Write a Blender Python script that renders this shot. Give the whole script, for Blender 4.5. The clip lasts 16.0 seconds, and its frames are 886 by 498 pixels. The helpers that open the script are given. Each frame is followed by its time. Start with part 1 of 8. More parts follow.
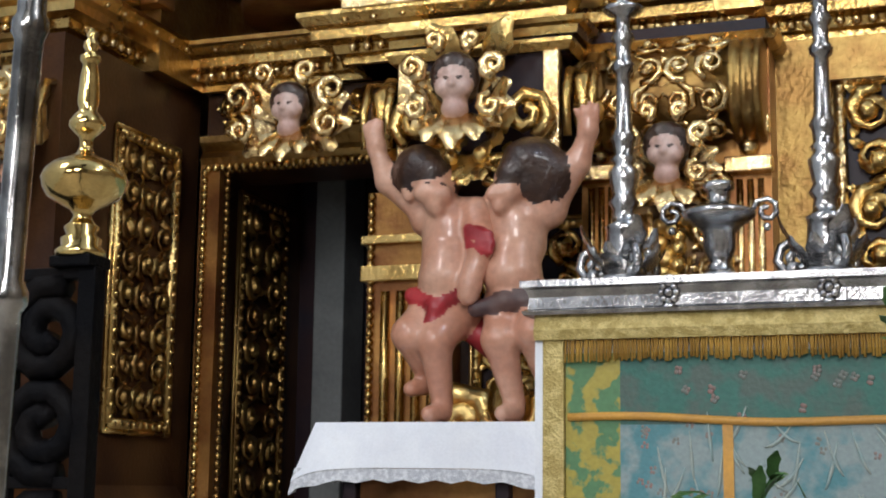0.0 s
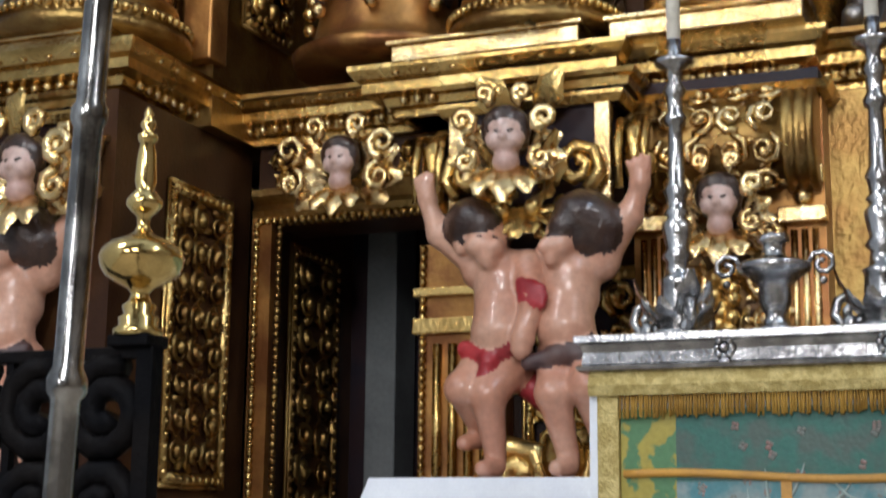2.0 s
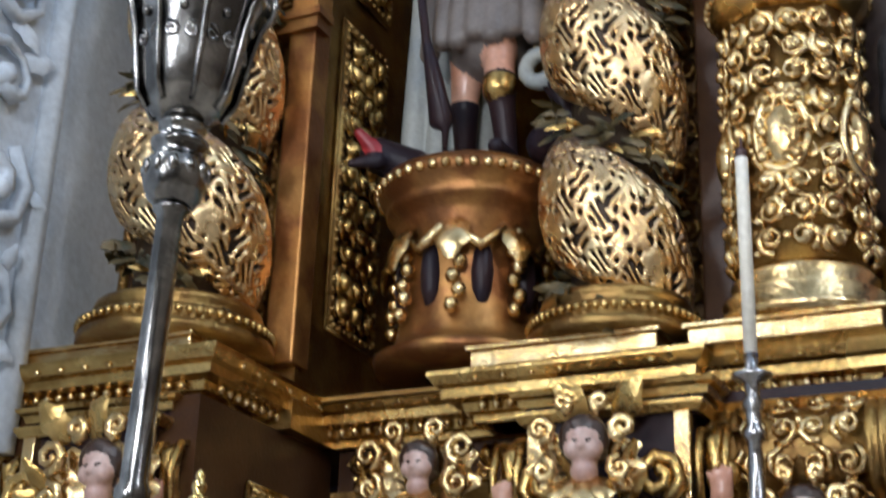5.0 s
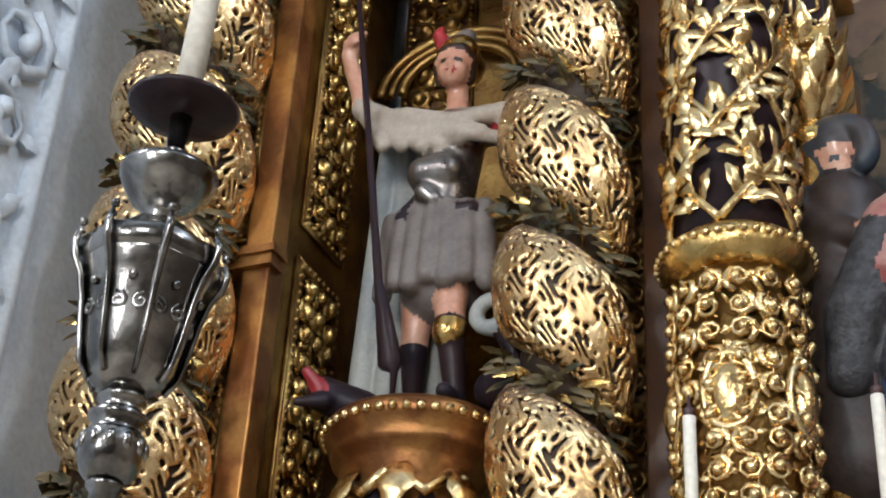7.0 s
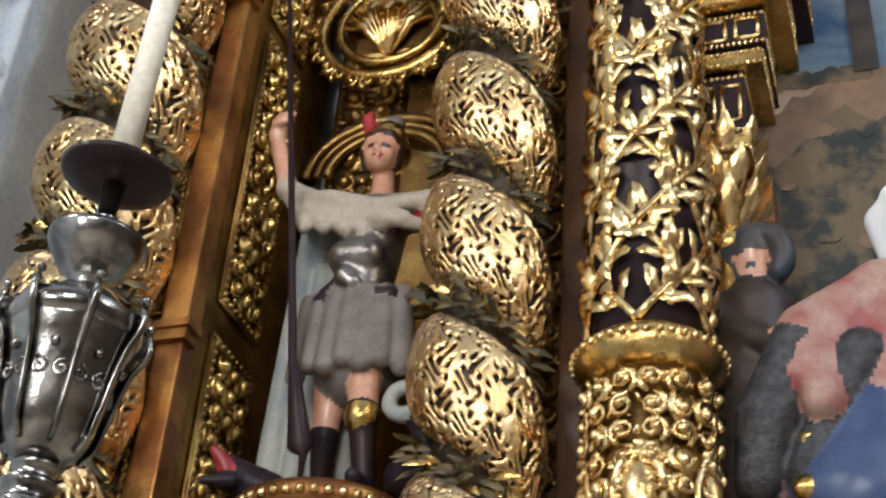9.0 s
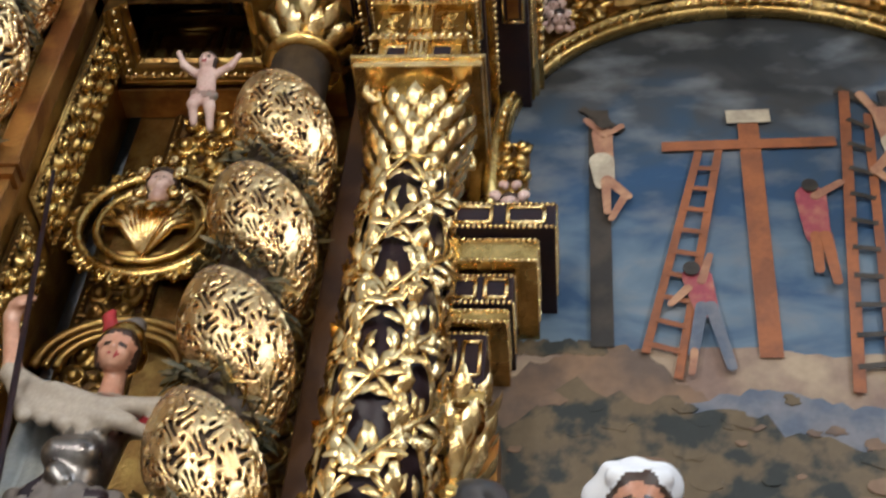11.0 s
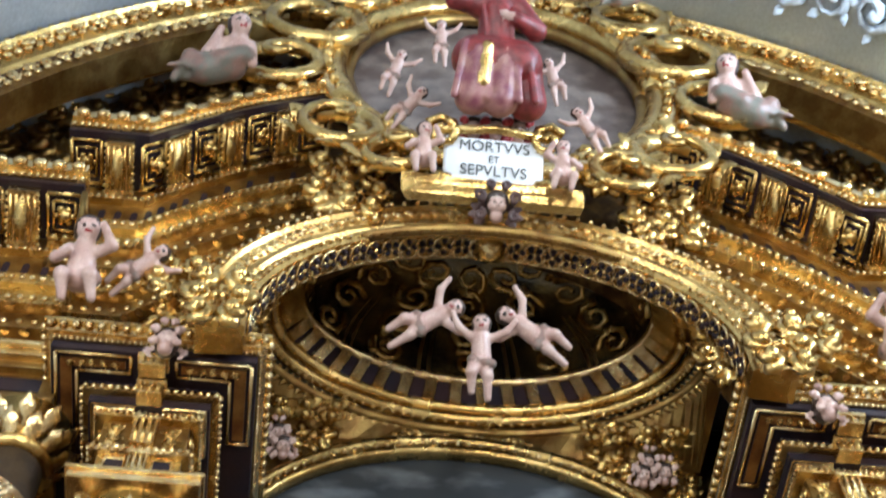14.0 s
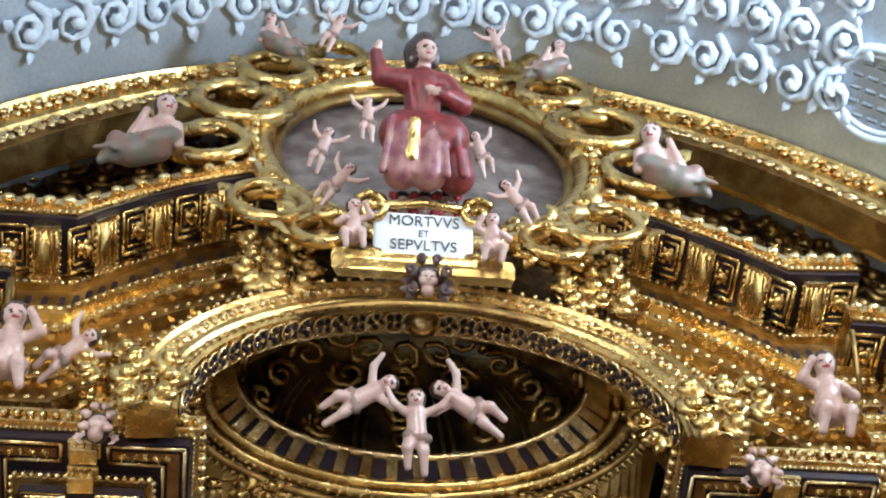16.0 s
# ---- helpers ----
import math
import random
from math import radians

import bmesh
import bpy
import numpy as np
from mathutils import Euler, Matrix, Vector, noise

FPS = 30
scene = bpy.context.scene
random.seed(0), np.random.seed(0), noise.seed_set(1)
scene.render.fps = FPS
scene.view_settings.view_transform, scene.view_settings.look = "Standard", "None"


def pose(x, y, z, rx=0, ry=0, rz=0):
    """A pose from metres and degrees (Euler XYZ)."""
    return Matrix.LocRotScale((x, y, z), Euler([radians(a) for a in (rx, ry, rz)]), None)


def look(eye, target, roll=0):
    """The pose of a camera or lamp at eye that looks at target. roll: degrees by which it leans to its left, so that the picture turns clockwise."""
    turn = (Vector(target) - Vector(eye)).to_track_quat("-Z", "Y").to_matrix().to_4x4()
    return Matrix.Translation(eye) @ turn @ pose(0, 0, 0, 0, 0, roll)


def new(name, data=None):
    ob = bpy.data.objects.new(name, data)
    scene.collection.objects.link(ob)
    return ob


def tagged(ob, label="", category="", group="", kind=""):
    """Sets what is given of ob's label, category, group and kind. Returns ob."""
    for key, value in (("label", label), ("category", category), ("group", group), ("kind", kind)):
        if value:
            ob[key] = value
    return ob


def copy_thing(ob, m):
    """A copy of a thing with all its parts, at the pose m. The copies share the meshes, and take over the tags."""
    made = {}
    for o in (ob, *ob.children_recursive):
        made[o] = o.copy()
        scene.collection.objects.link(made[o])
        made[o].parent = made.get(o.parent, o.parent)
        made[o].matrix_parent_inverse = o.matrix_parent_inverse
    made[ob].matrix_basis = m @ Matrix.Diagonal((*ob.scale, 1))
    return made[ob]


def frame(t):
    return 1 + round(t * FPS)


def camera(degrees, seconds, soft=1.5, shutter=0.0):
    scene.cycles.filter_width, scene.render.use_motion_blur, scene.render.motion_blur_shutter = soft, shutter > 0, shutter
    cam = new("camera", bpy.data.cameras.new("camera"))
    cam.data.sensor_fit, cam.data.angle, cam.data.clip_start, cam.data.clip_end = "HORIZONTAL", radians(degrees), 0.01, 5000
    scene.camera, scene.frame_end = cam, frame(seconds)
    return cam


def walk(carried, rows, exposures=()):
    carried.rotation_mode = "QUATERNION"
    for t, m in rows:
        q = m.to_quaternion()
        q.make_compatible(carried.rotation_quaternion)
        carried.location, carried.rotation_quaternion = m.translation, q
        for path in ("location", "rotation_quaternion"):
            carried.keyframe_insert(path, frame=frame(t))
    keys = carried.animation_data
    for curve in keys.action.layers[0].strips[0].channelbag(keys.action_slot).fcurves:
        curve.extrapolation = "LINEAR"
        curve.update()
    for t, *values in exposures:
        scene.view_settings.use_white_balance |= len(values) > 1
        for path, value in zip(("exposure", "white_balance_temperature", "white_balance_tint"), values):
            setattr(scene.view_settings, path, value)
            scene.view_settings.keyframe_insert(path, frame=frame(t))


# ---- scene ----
# A gilded baroque altarpiece in a small chapel; the camera stands before it and tilts up.
cam = camera(33.56, 16.0, soft=1.9, shutter=0.4)
walk(cam, [
    (0, pose(0.000, 0.000, 1.600, 99.29, -0.70, 19.92)),
    (0.5, pose(0.000, 0.000, 1.607, 99.51, -0.43, 19.76)),
    (1, pose(-0.001, 0.000, 1.609, 98.90, -0.50, 20.34)),
    (1.5, pose(-0.006, 0.000, 1.610, 98.44, -1.21, 20.59)),
    (2, pose(-0.010, 0.000, 1.641, 100.93, -0.60, 21.90)),
    (2.5, pose(-0.020, 0.000, 1.660, 102.98, -1.65, 22.15)),
    (3, pose(-0.019, 0.000, 1.667, 103.43, -2.32, 21.82)),
    (3.5, pose(-0.001, 0.000, 1.689, 104.99, -0.94, 20.84)),
    (4, pose(0.023, 0.000, 1.718, 106.90, 1.09, 22.84)),
    (4.5, pose(0.039, 0.000, 1.729, 108.68, 0.23, 24.21)),
    (5, pose(0.038, 0.000, 1.738, 111.82, -1.84, 25.16)),
    (5.2, pose(0.037, 0.000, 1.742, 113.54, -2.78, 25.26)),
    (7.4, pose(0.034, 0.000, 1.805, 121.38, -2.79, 22.00)),
    (8.2, pose(0.022, 0.000, 1.799, 122.53, -3.02, 21.35)),
    (10.3, pose(0.015, 0.000, 1.805, 131.10, -5.22, 8.40)),
    (10.5, pose(0.015, 0.000, 1.805, 132.39, -5.16, 7.06)),
    (11, pose(0.014, 0.000, 1.806, 134.53, -4.58, 4.24)),
    (11.5, pose(0.014, 0.000, 1.806, 138.45, -3.87, 2.11)),
    (12, pose(0.014, 0.000, 1.806, 140.96, -2.95, -0.91)),
    (12.5, pose(0.013, 0.000, 1.807, 143.95, -1.88, -2.49)),
    (13, pose(0.013, 0.000, 1.807, 147.05, -0.96, -4.43)),
    (13.5, pose(0.012, 0.000, 1.808, 148.52, 0.15, -5.41)),
    (14, pose(0.012, 0.000, 1.808, 151.46, 0.85, -6.33)),
    (14.5, pose(0.011, 0.000, 1.809, 153.85, 1.87, -6.20)),
    (15, pose(0.011, 0.000, 1.809, 154.10, 1.94, -6.46)),
    (15.5, pose(0.010, 0.000, 1.810, 153.59, 3.30, -5.38)),
    (16, pose(0.010, 0.000, 1.810, 154.37, 3.98, -6.11)),
], exposures=[(0, -0.36, 5700, 10), (4, -0.38, 5400, 10), (5, -0.38, 5350, 10), (8, -0.18, 5850, 10), (10.5, -0.28, 5950, 10), (11.5, -0.2, 6000, 9), (12.8, -0.12, 5450, 8), (14.3, 0.02, 5500, 5), (16, 0.02, 5500, 5)])

# ---- light ----
world = bpy.data.worlds.new("world")
scene.world = world
world.use_nodes = True
wn = world.node_tree.nodes
sky = wn.new("ShaderNodeTexSky")
sky.sky_type = "NISHITA"
sky.sun_disc = False
sky.sun_elevation, sky.sun_rotation = radians(40), radians(200)
wn["Background"].inputs["Strength"].default_value = 0.1
world.node_tree.links.new(sky.outputs["Color"], wn["Background"].inputs["Color"])
scene.view_settings.exposure = 0.0


def window_light(name, place, target, w, h, power, colour):
    data = bpy.data.lights.new(name, "AREA")
    data.shape, data.size, data.size_y, data.energy, data.color = "RECTANGLE", w, h, power, colour
    ob = new(name, data)
    ob.matrix_world = look(place, target)
    return ob


# Area lamps out of view, added to light the gilding; no windows are built.
WARM_TINT = (1.0, 0.93, 0.83)
window_light("window_light", (-4.30, -1.0, 7.5), (1.0, 5.0, 5.0), 1.2, 2.2, 360, WARM_TINT)
window_light("window_light", (6.85, -0.5, 9.0), (0.0, 5.0, 7.0), 1.2, 2.4, 330, WARM_TINT)
window_light("window_light", (1.2, -7.7, 6.8), (0.5, 5.0, 7.0), 2.4, 3.0, 800, WARM_TINT)
# Low lamp added to brighten the altar and the white cloth.
window_light("window_light", (-2.4, -7.7, 4.0), (-1.6, 5.0, 2.5), 1.2, 2.0, 230, WARM_TINT)
# Cool lamp added high up to brighten the vault stucco.
window_light("window_light", (6.0, 1.5, 12.2), (-1.0, 3.8, 14.5), 1.4, 1.4, 720, (0.80, 0.90, 1.0))


# ---- materials ----
def shader(name, base, rough=0.5, metal=0.0, second=None, scale=8.0, fine=60.0, bump=0.3, low=0.42, high=0.62, coat=0.0, var=0.12, dist=0.01, spec=0.5):
    """A surface with two tones in patches, a fine grain and relief."""
    m = bpy.data.materials.new(name)
    m.use_nodes = True
    t = m.node_tree
    n, l = t.nodes, t.links
    b = n["Principled BSDF"]
    co = n.new("ShaderNodeTexCoord")
    big = n.new("ShaderNodeTexNoise")
    big.inputs["Scale"].default_value, big.inputs["Detail"].default_value = scale, 5.0
    small = n.new("ShaderNodeTexNoise")
    small.inputs["Scale"].default_value, small.inputs["Detail"].default_value = fine, 4.0
    l.new(co.outputs["Object"], big.inputs["Vector"])
    l.new(co.outputs["Object"], small.inputs["Vector"])
    ramp = n.new("ShaderNodeValToRGB")
    ramp.color_ramp.elements[0].position, ramp.color_ramp.elements[1].position = low, high
    second = second or tuple(c * (1 - 2 * var) for c in base)
    ramp.color_ramp.elements[0].color, ramp.color_ramp.elements[1].color = (*second, 1), (*base, 1)
    l.new(big.outputs["Fac"], ramp.inputs["Fac"])
    hsv = n.new("ShaderNodeHueSaturation")
    mr = n.new("ShaderNodeMapRange")
    mr.inputs["To Min"].default_value, mr.inputs["To Max"].default_value = 1 - 2 * var, 1 + 2 * var
    l.new(small.outputs["Fac"], mr.inputs["Value"])
    l.new(mr.outputs["Result"], hsv.inputs["Value"])
    l.new(ramp.outputs["Color"], hsv.inputs["Color"])
    l.new(hsv.outputs["Color"], b.inputs["Base Color"])
    rr = n.new("ShaderNodeMapRange")
    rr.inputs["To Min"].default_value, rr.inputs["To Max"].default_value = max(0.02, rough - 0.12), min(1.0, rough + 0.12)
    l.new(big.outputs["Fac"], rr.inputs["Value"])
    l.new(rr.outputs["Result"], b.inputs["Roughness"])
    b.inputs["Metallic"].default_value = metal
    b.inputs["Coat Weight"].default_value = coat
    b.inputs["Specular IOR Level"].default_value = spec
    bp = n.new("ShaderNodeBump")
    bp.inputs["Strength"].default_value, bp.inputs["Distance"].default_value = bump, dist
    l.new(small.outputs["Fac"], bp.inputs["Height"])
    l.new(bp.outputs["Normal"], b.inputs["Normal"])
    return m


GOLD = shader("gold_leaf", (0.80, 0.57, 0.21), 0.26, 1.0, (0.50, 0.32, 0.10), 5, 38, 0.5)
GOLD_OLD = shader("old_gold", (0.40, 0.265, 0.085), 0.36, 1.0, (0.27, 0.155, 0.05), 6, 40, 0.6)
GOLD_PALE = shader("pale_gold", (0.90, 0.71, 0.37), 0.23, 1.0, (0.70, 0.48, 0.20), 7, 45, 0.45)
LACQUER = shader("dark_lacquer", (0.018, 0.014, 0.021), 0.38, 0, (0.030, 0.016, 0.018), 4, 40, 0.1, spec=0.2)
WOOD = shader("brown_wood", (0.036, 0.015, 0.007), 0.34, 0, (0.068, 0.030, 0.011), 3, 60, 0.15, spec=0.25)
WOODGOLD = shader("browned_gilding", (0.40, 0.20, 0.055), 0.36, 0.75, (0.20, 0.08, 0.025), 4, 40, 0.25)
WHITE = shader("white_stucco", (0.66, 0.71, 0.77), 0.75, 0, (0.56, 0.62, 0.69), 2, 30, 0.25)
# Tone set by how much light the unseen walls return to the gilding.
UNSEEN_WALL = shader("dimmed_wall", (0.30, 0.26, 0.21), 0.8, 0, (0.22, 0.18, 0.14), 1, 20, 0.2)
SILVER = shader("silver", (0.58, 0.57, 0.56), 0.2, 1.0, (0.34, 0.33, 0.33), 16, 80, 0.18)
BRASS = shader("brass", (0.80, 0.62, 0.25), 0.14, 1.0, (0.62, 0.44, 0.16), 5, 50, 0.05)
IRON = shader("black_iron", (0.004, 0.004, 0.005), 0.5, 0.0, (0.007, 0.006, 0.006), 8, 60, 0.2, spec=0.04)
SKIN = shader("painted_flesh", (0.62, 0.36, 0.25), 0.32, 0, (0.52, 0.25, 0.16), 4, 40, 0.05, coat=0.35)
SKIN_PALE = shader("pale_painted_flesh", (0.60, 0.43, 0.37), 0.36, 0, (0.50, 0.32, 0.27), 5, 40, 0.05, coat=0.25)
LIP = shader("painted_lips", (0.46, 0.22, 0.18), 0.4, 0, (0.42, 0.19, 0.15), 5, 40, 0.05)
HAIR = shader("dark_hair", (0.028, 0.014, 0.010), 0.35, 0, (0.05, 0.025, 0.016), 14, 60, 0.6, coat=0.3)
RED = shader("red_cloth", (0.42, 0.035, 0.04), 0.4, 0, (0.25, 0.02, 0.025), 6, 40, 0.2)
BROWNCLOTH = shader("brown_cloth", (0.11, 0.06, 0.05), 0.45, 0, (0.06, 0.03, 0.03), 6, 40, 0.2)
LINEN = shader("white_linen", (0.88, 0.90, 0.94), 0.8, 0, (0.80, 0.82, 0.88), 5, 120, 0.08, var=0.04, dist=0.003)
WAX = shader("wax", (0.86, 0.82, 0.72), 0.45, 0, (0.80, 0.75, 0.63), 5, 40, 0.05)
STONE = shader("grey_stone", (0.12, 0.125, 0.125), 0.7, 0, (0.08, 0.085, 0.085), 3, 40, 0.3)
# The floor is out of view; its colour is paled to bounce light upwards.
FLOOR = shader("stone_floor", (0.50, 0.45, 0.38), 0.5, 0, (0.38, 0.34, 0.28), 2, 30, 0.2)
LEAF = shader("painted_leaves", (0.035, 0.035, 0.016), 0.45, 0.2, (0.12, 0.085, 0.03), 9, 60, 0.3)


# ---- kit ----
def part(name, bm, mat, parent=None, label="", smooth=False):
    me = bpy.data.meshes.new(name)
    if isinstance(bm, bmesh.types.BMesh):
        bm.to_mesh(me)
        bm.free()
    else:
        me.from_pydata(*bm)
    for q in (mat if isinstance(mat, (list, tuple)) else [mat]):
        me.materials.append(q)
    if smooth:
        me.polygons.foreach_set("use_smooth", [True] * len(me.polygons))
    ob = new(name, me)
    if parent is not None:
        ob.parent = parent
    if label:
        ob["label"] = label
    return ob


def thing(name, place, label, category, group="", turn=0.0):
    e = new(name)
    e.empty_display_size = 0.1
    e.matrix_basis = pose(*place, 0, 0, turn)
    return tagged(e, label, category, group)


def setting(ob, label="", category=""):
    return tagged(ob, label, category, kind="structure")


def box(bm, x0, x1, y0, y1, z0, z1, bevel=0.0):
    vs = [bm.verts.new((x, y, z)) for z in (z0, z1) for y in (y0, y1) for x in (x0, x1)]
    fs = [bm.faces.new([vs[i] for i in q]) for q in ((0, 2, 3, 1), (4, 5, 7, 6), (0, 1, 5, 4), (2, 6, 7, 3), (0, 4, 6, 2), (1, 3, 7, 5))]
    if bevel:
        bmesh.ops.bevel(bm, geom=list({e for f in fs for e in f.edges}), offset=bevel, segments=2, affect="EDGES", profile=0.5)
    return bm


def boxes(*rows, bevel=0.0):
    bm = bmesh.new()
    for r in rows:
        box(bm, *r, bevel=bevel)
    return bm


def lathe(profile, n=32, bm=None, cx=0.0, cy=0.0):
    """A turned solid round z from (radius, height) pairs."""
    bm = bm or bmesh.new()
    rings = []
    for r, z in profile:
        rings.append([bm.verts.new((cx + r * math.cos(a), cy + r * math.sin(a), z)) for a in (i * 2 * math.pi / n for i in range(n))])
    for a, b in zip(rings, rings[1:]):
        for i in range(n):
            f = bm.faces.new((a[i], a[(i + 1) % n], b[(i + 1) % n], b[i]))
            f.smooth = True
    bm.faces.new(rings[0][::-1])
    bm.faces.new(rings[-1])
    return bm


def sweep(path, profile, closed=False, up=(0, 0, 1), bm=None):
    """A moulding: profile of (out, up) pairs carried along a path with mitred corners; out lies to the path's right."""
    bm = bm or bmesh.new()
    up = Vector(up)
    pts = [Vector(p) for p in path]
    n = len(pts)
    rings = []
    for i, p in enumerate(pts):
        a = pts[i - 1] if (i or closed) else None
        b = pts[(i + 1) % n] if (i < n - 1 or closed) else None
        d0 = (p - a).normalized() if a is not None else (b - p).normalized()
        d1 = (b - p).normalized() if b is not None else d0
        s0, s1 = d0.cross(up).normalized(), d1.cross(up).normalized()
        m = s0 + s1
        m = m / max(0.25, m.dot(s0)) if m.length > 1e-6 else s0
        u2 = m.cross((d0 + d1).normalized()) if abs(up.dot(d0)) > 0.02 else up
        u2 = u2.normalized() if u2.length else up
        rings.append([bm.verts.new(p + m * o + u2 * h) for o, h in profile])
    k = len(profile)
    for i in range(n if closed else n - 1):
        a, b = rings[i], rings[(i + 1) % n]
        for j in range(k):
            bm.faces.new((a[j], a[(j + 1) % k], b[(j + 1) % k], b[j]))
    if not closed:
        bm.faces.new(rings[0])
        bm.faces.new(rings[-1][::-1])
    bmesh.ops.recalc_face_normals(bm, faces=bm.faces)
    return bm


class Soup:
    """Vertices and faces gathered in lists, for dense carving."""

    def __init__(self):
        self.v, self.f = [], []

    def data(self):
        return (self.v, [], self.f)

    def tube(self, pts, radii, n=5, normal=None):
        pts = [Vector(p) for p in pts]
        start = len(self.v)
        last = None
        for i, p in enumerate(pts):
            d = (pts[min(i + 1, len(pts) - 1)] - pts[max(i - 1, 0)]).normalized()
            ref = last or Vector((0.31, 0.87, 0.38))
            s = d.cross(ref)
            s = s.normalized() if s.length > 1e-4 else d.orthogonal().normalized()
            t = s.cross(d).normalized()
            last = t
            r = radii[i] if isinstance(radii, (list, tuple)) else radii
            for k in range(n):
                a = 2 * math.pi * k / n
                self.v.append(tuple(p + s * math.cos(a) * r + t * math.sin(a) * r))
        for i in range(len(pts) - 1):
            for k in range(n):
                a, b = start + i * n + k, start + i * n + (k + 1) % n
                self.f.append((a, b, b + n, a + n))
        self.f.append(tuple(range(start + n - 1, start - 1, -1)))
        self.f.append(tuple(range(len(self.v) - n, len(self.v))))

    def ball(self, c, r, squash=(1, 1, 1), n=6, m=4):
        start = len(self.v)
        for j in range(1, m):
            ph = math.pi * j / m
            for i in range(n):
                a = 2 * math.pi * i / n
                self.v.append((c[0] + r * squash[0] * math.sin(ph) * math.cos(a), c[1] + r * squash[1] * math.sin(ph) * math.sin(a), c[2] + r * squash[2] * math.cos(ph)))
        top, bot = len(self.v), len(self.v) + 1
        self.v += [(c[0], c[1], c[2] + r * squash[2]), (c[0], c[1], c[2] - r * squash[2])]
        for j in range(m - 2):
            for i in range(n):
                a, b = start + j * n + i, start + j * n + (i + 1) % n
                self.f.append((a, a + n, b + n, b))
        for i in range(n):
            self.f.append((top, start + i, start + (i + 1) % n))
            e = start + (m - 2) * n
            self.f.append((bot, e + (i + 1) % n, e + i))

    def brick(self, x0, x1, y0, y1, z0, z1):
        s = len(self.v)
        self.v += [(x, y, z) for z in (z0, z1) for y in (y0, y1) for x in (x0, x1)]
        self.f += [tuple(s + i for i in q) for q in ((0, 2, 3, 1), (4, 5, 7, 6), (0, 1, 5, 4), (2, 6, 7, 3), (0, 4, 6, 2), (1, 3, 7, 5))]

    def leaf(self, base, tip, side, out, width):
        """A curled acanthus leaf: a ridged blade with a lifted tip."""
        base, tip, side, out = Vector(base), Vector(tip), Vector(side).normalized(), Vector(out).normalized()
        s = len(self.v)
        L = (tip - base).length
        for i in range(6):
            t = i / 5
            w = width * (0.40 + 1.5 * t * (1 - t) * 1.5) * (1 - 0.45 * t ** 4) * (1.0 if i % 2 else 0.78)
            c = base.lerp(tip, t) + out * (L * (0.22 * math.sin(t * 2.6) + 0.10 * t * t))
            for q, lift in ((-1, -0.25), (-0.5, 0.1), (0, 0.02), (0.5, 0.1), (1, -0.25)):
                self.v.append(tuple(c + side * (q * w) + out * (lift * w)))
        for i in range(5):
            for k in range(4):
                a = s + i * 5 + k
                self.f.append((a, a + 1, a + 6, a + 5))


def spiral(cx, cz, r, a0, turns, hand, n=11):
    """Points of a scroll that winds in towards its eye."""
    out = []
    for i in range(n):
        t = i / (n - 1)
        a = a0 + hand * turns * 2 * math.pi * t
        q = r * (1 - 0.80 * t)
        out.append((cx + q * math.cos(a), cz + q * math.sin(a)))
    return out


def scrollwork(w, h, cell, rng, thick, place, soup=None, mirror=True):
    """Carved scrolls, leaves and buds filling a panel w x h; place(u, v, d) gives the point at depth d above its face."""
    so = soup or Soup()
    nx = max(1, round(w / cell))
    nz = max(1, round(h / cell))
    cw, ch = w / nx, h / nz
    for j in range(nz):
        for i in range(nx):
            mi = min(i, nx - 1 - i) if mirror else i
            rg = random.Random(rng * 977 + mi * 31 + j)
            hand = (1 if i < nx / 2 else -1) if mirror else rg.choice((1, -1))
            if mirror and nx % 2 and i == nx // 2:
                hand = 1 if j % 2 else -1
            cx, cz = -w / 2 + cw * (i + 0.5), -h / 2 + ch * (j + 0.5)
            a0 = rg.uniform(-0.6, 0.6) + (math.pi / 2 if j % 2 else -math.pi / 2)
            r = 0.52 * min(cw, ch)
            pts = spiral(cx, cz, r, a0 if hand > 0 else math.pi - a0, rg.uniform(1.15, 1.55), hand)
            so.tube([place(x, z, thick * (0.5 + 0.9 * k / 10)) for k, (x, z) in enumerate(pts)], [thick * (0.75 + 0.35 * math.sin(k * 0.9)) for k in range(len(pts))], 5)
            ex, ez = pts[-1]
            so.ball(place(ex, ez, thick * 1.5), thick * 1.35)
            for q in range(3):
                x, z = pts[1 + q * 2]
                ang = math.atan2(z - cz, x - cx) + hand * 0.7
                L = r * rg.uniform(0.55, 0.8)
                o = Vector(place(0, 0, 1)) - Vector(place(0, 0, 0))
                tip = place(x + L * math.cos(ang), z + L * math.sin(ang), thick * 0.8)
                side = Vector(place(x - math.sin(ang), z + math.cos(ang), 0)) - Vector(place(x, z, 0))
                so.leaf(place(x, z, thick * 0.3), tip, side, o, L * 0.36)
    return so


def flat(x, y, z, nx=0, ny=-1):
    """A placing function for an upright face through (x, y, z) that looks along (nx, ny)."""
    side = Vector((-ny, nx, 0))
    o, out = Vector((x, y, z)), Vector((nx, ny, 0))
    return lambda u, v, d: tuple(o + side * u + out * d + Vector((0, 0, v)))


def row_along(soup, path, step, make):
    """Calls make(soup, point, direction) at even steps along a path."""
    pts = [Vector(p) for p in path]
    for a, b in zip(pts, pts[1:]):
        L = (b - a).length
        n = max(1, int(L / step))
        for i in range(n):
            make(soup, a.lerp(b, (i + 0.5) / n), (b - a).normalized())


CORNICE = ((0, 0), (0.03, 0), (0.03, 0.03), (0.06, 0.04), (0.07, 0.075), (0.14, 0.085), (0.14, 0.125), (0.165, 0.14), (0.19, 0.175), (0.19, 0.195), (0, 0.21))


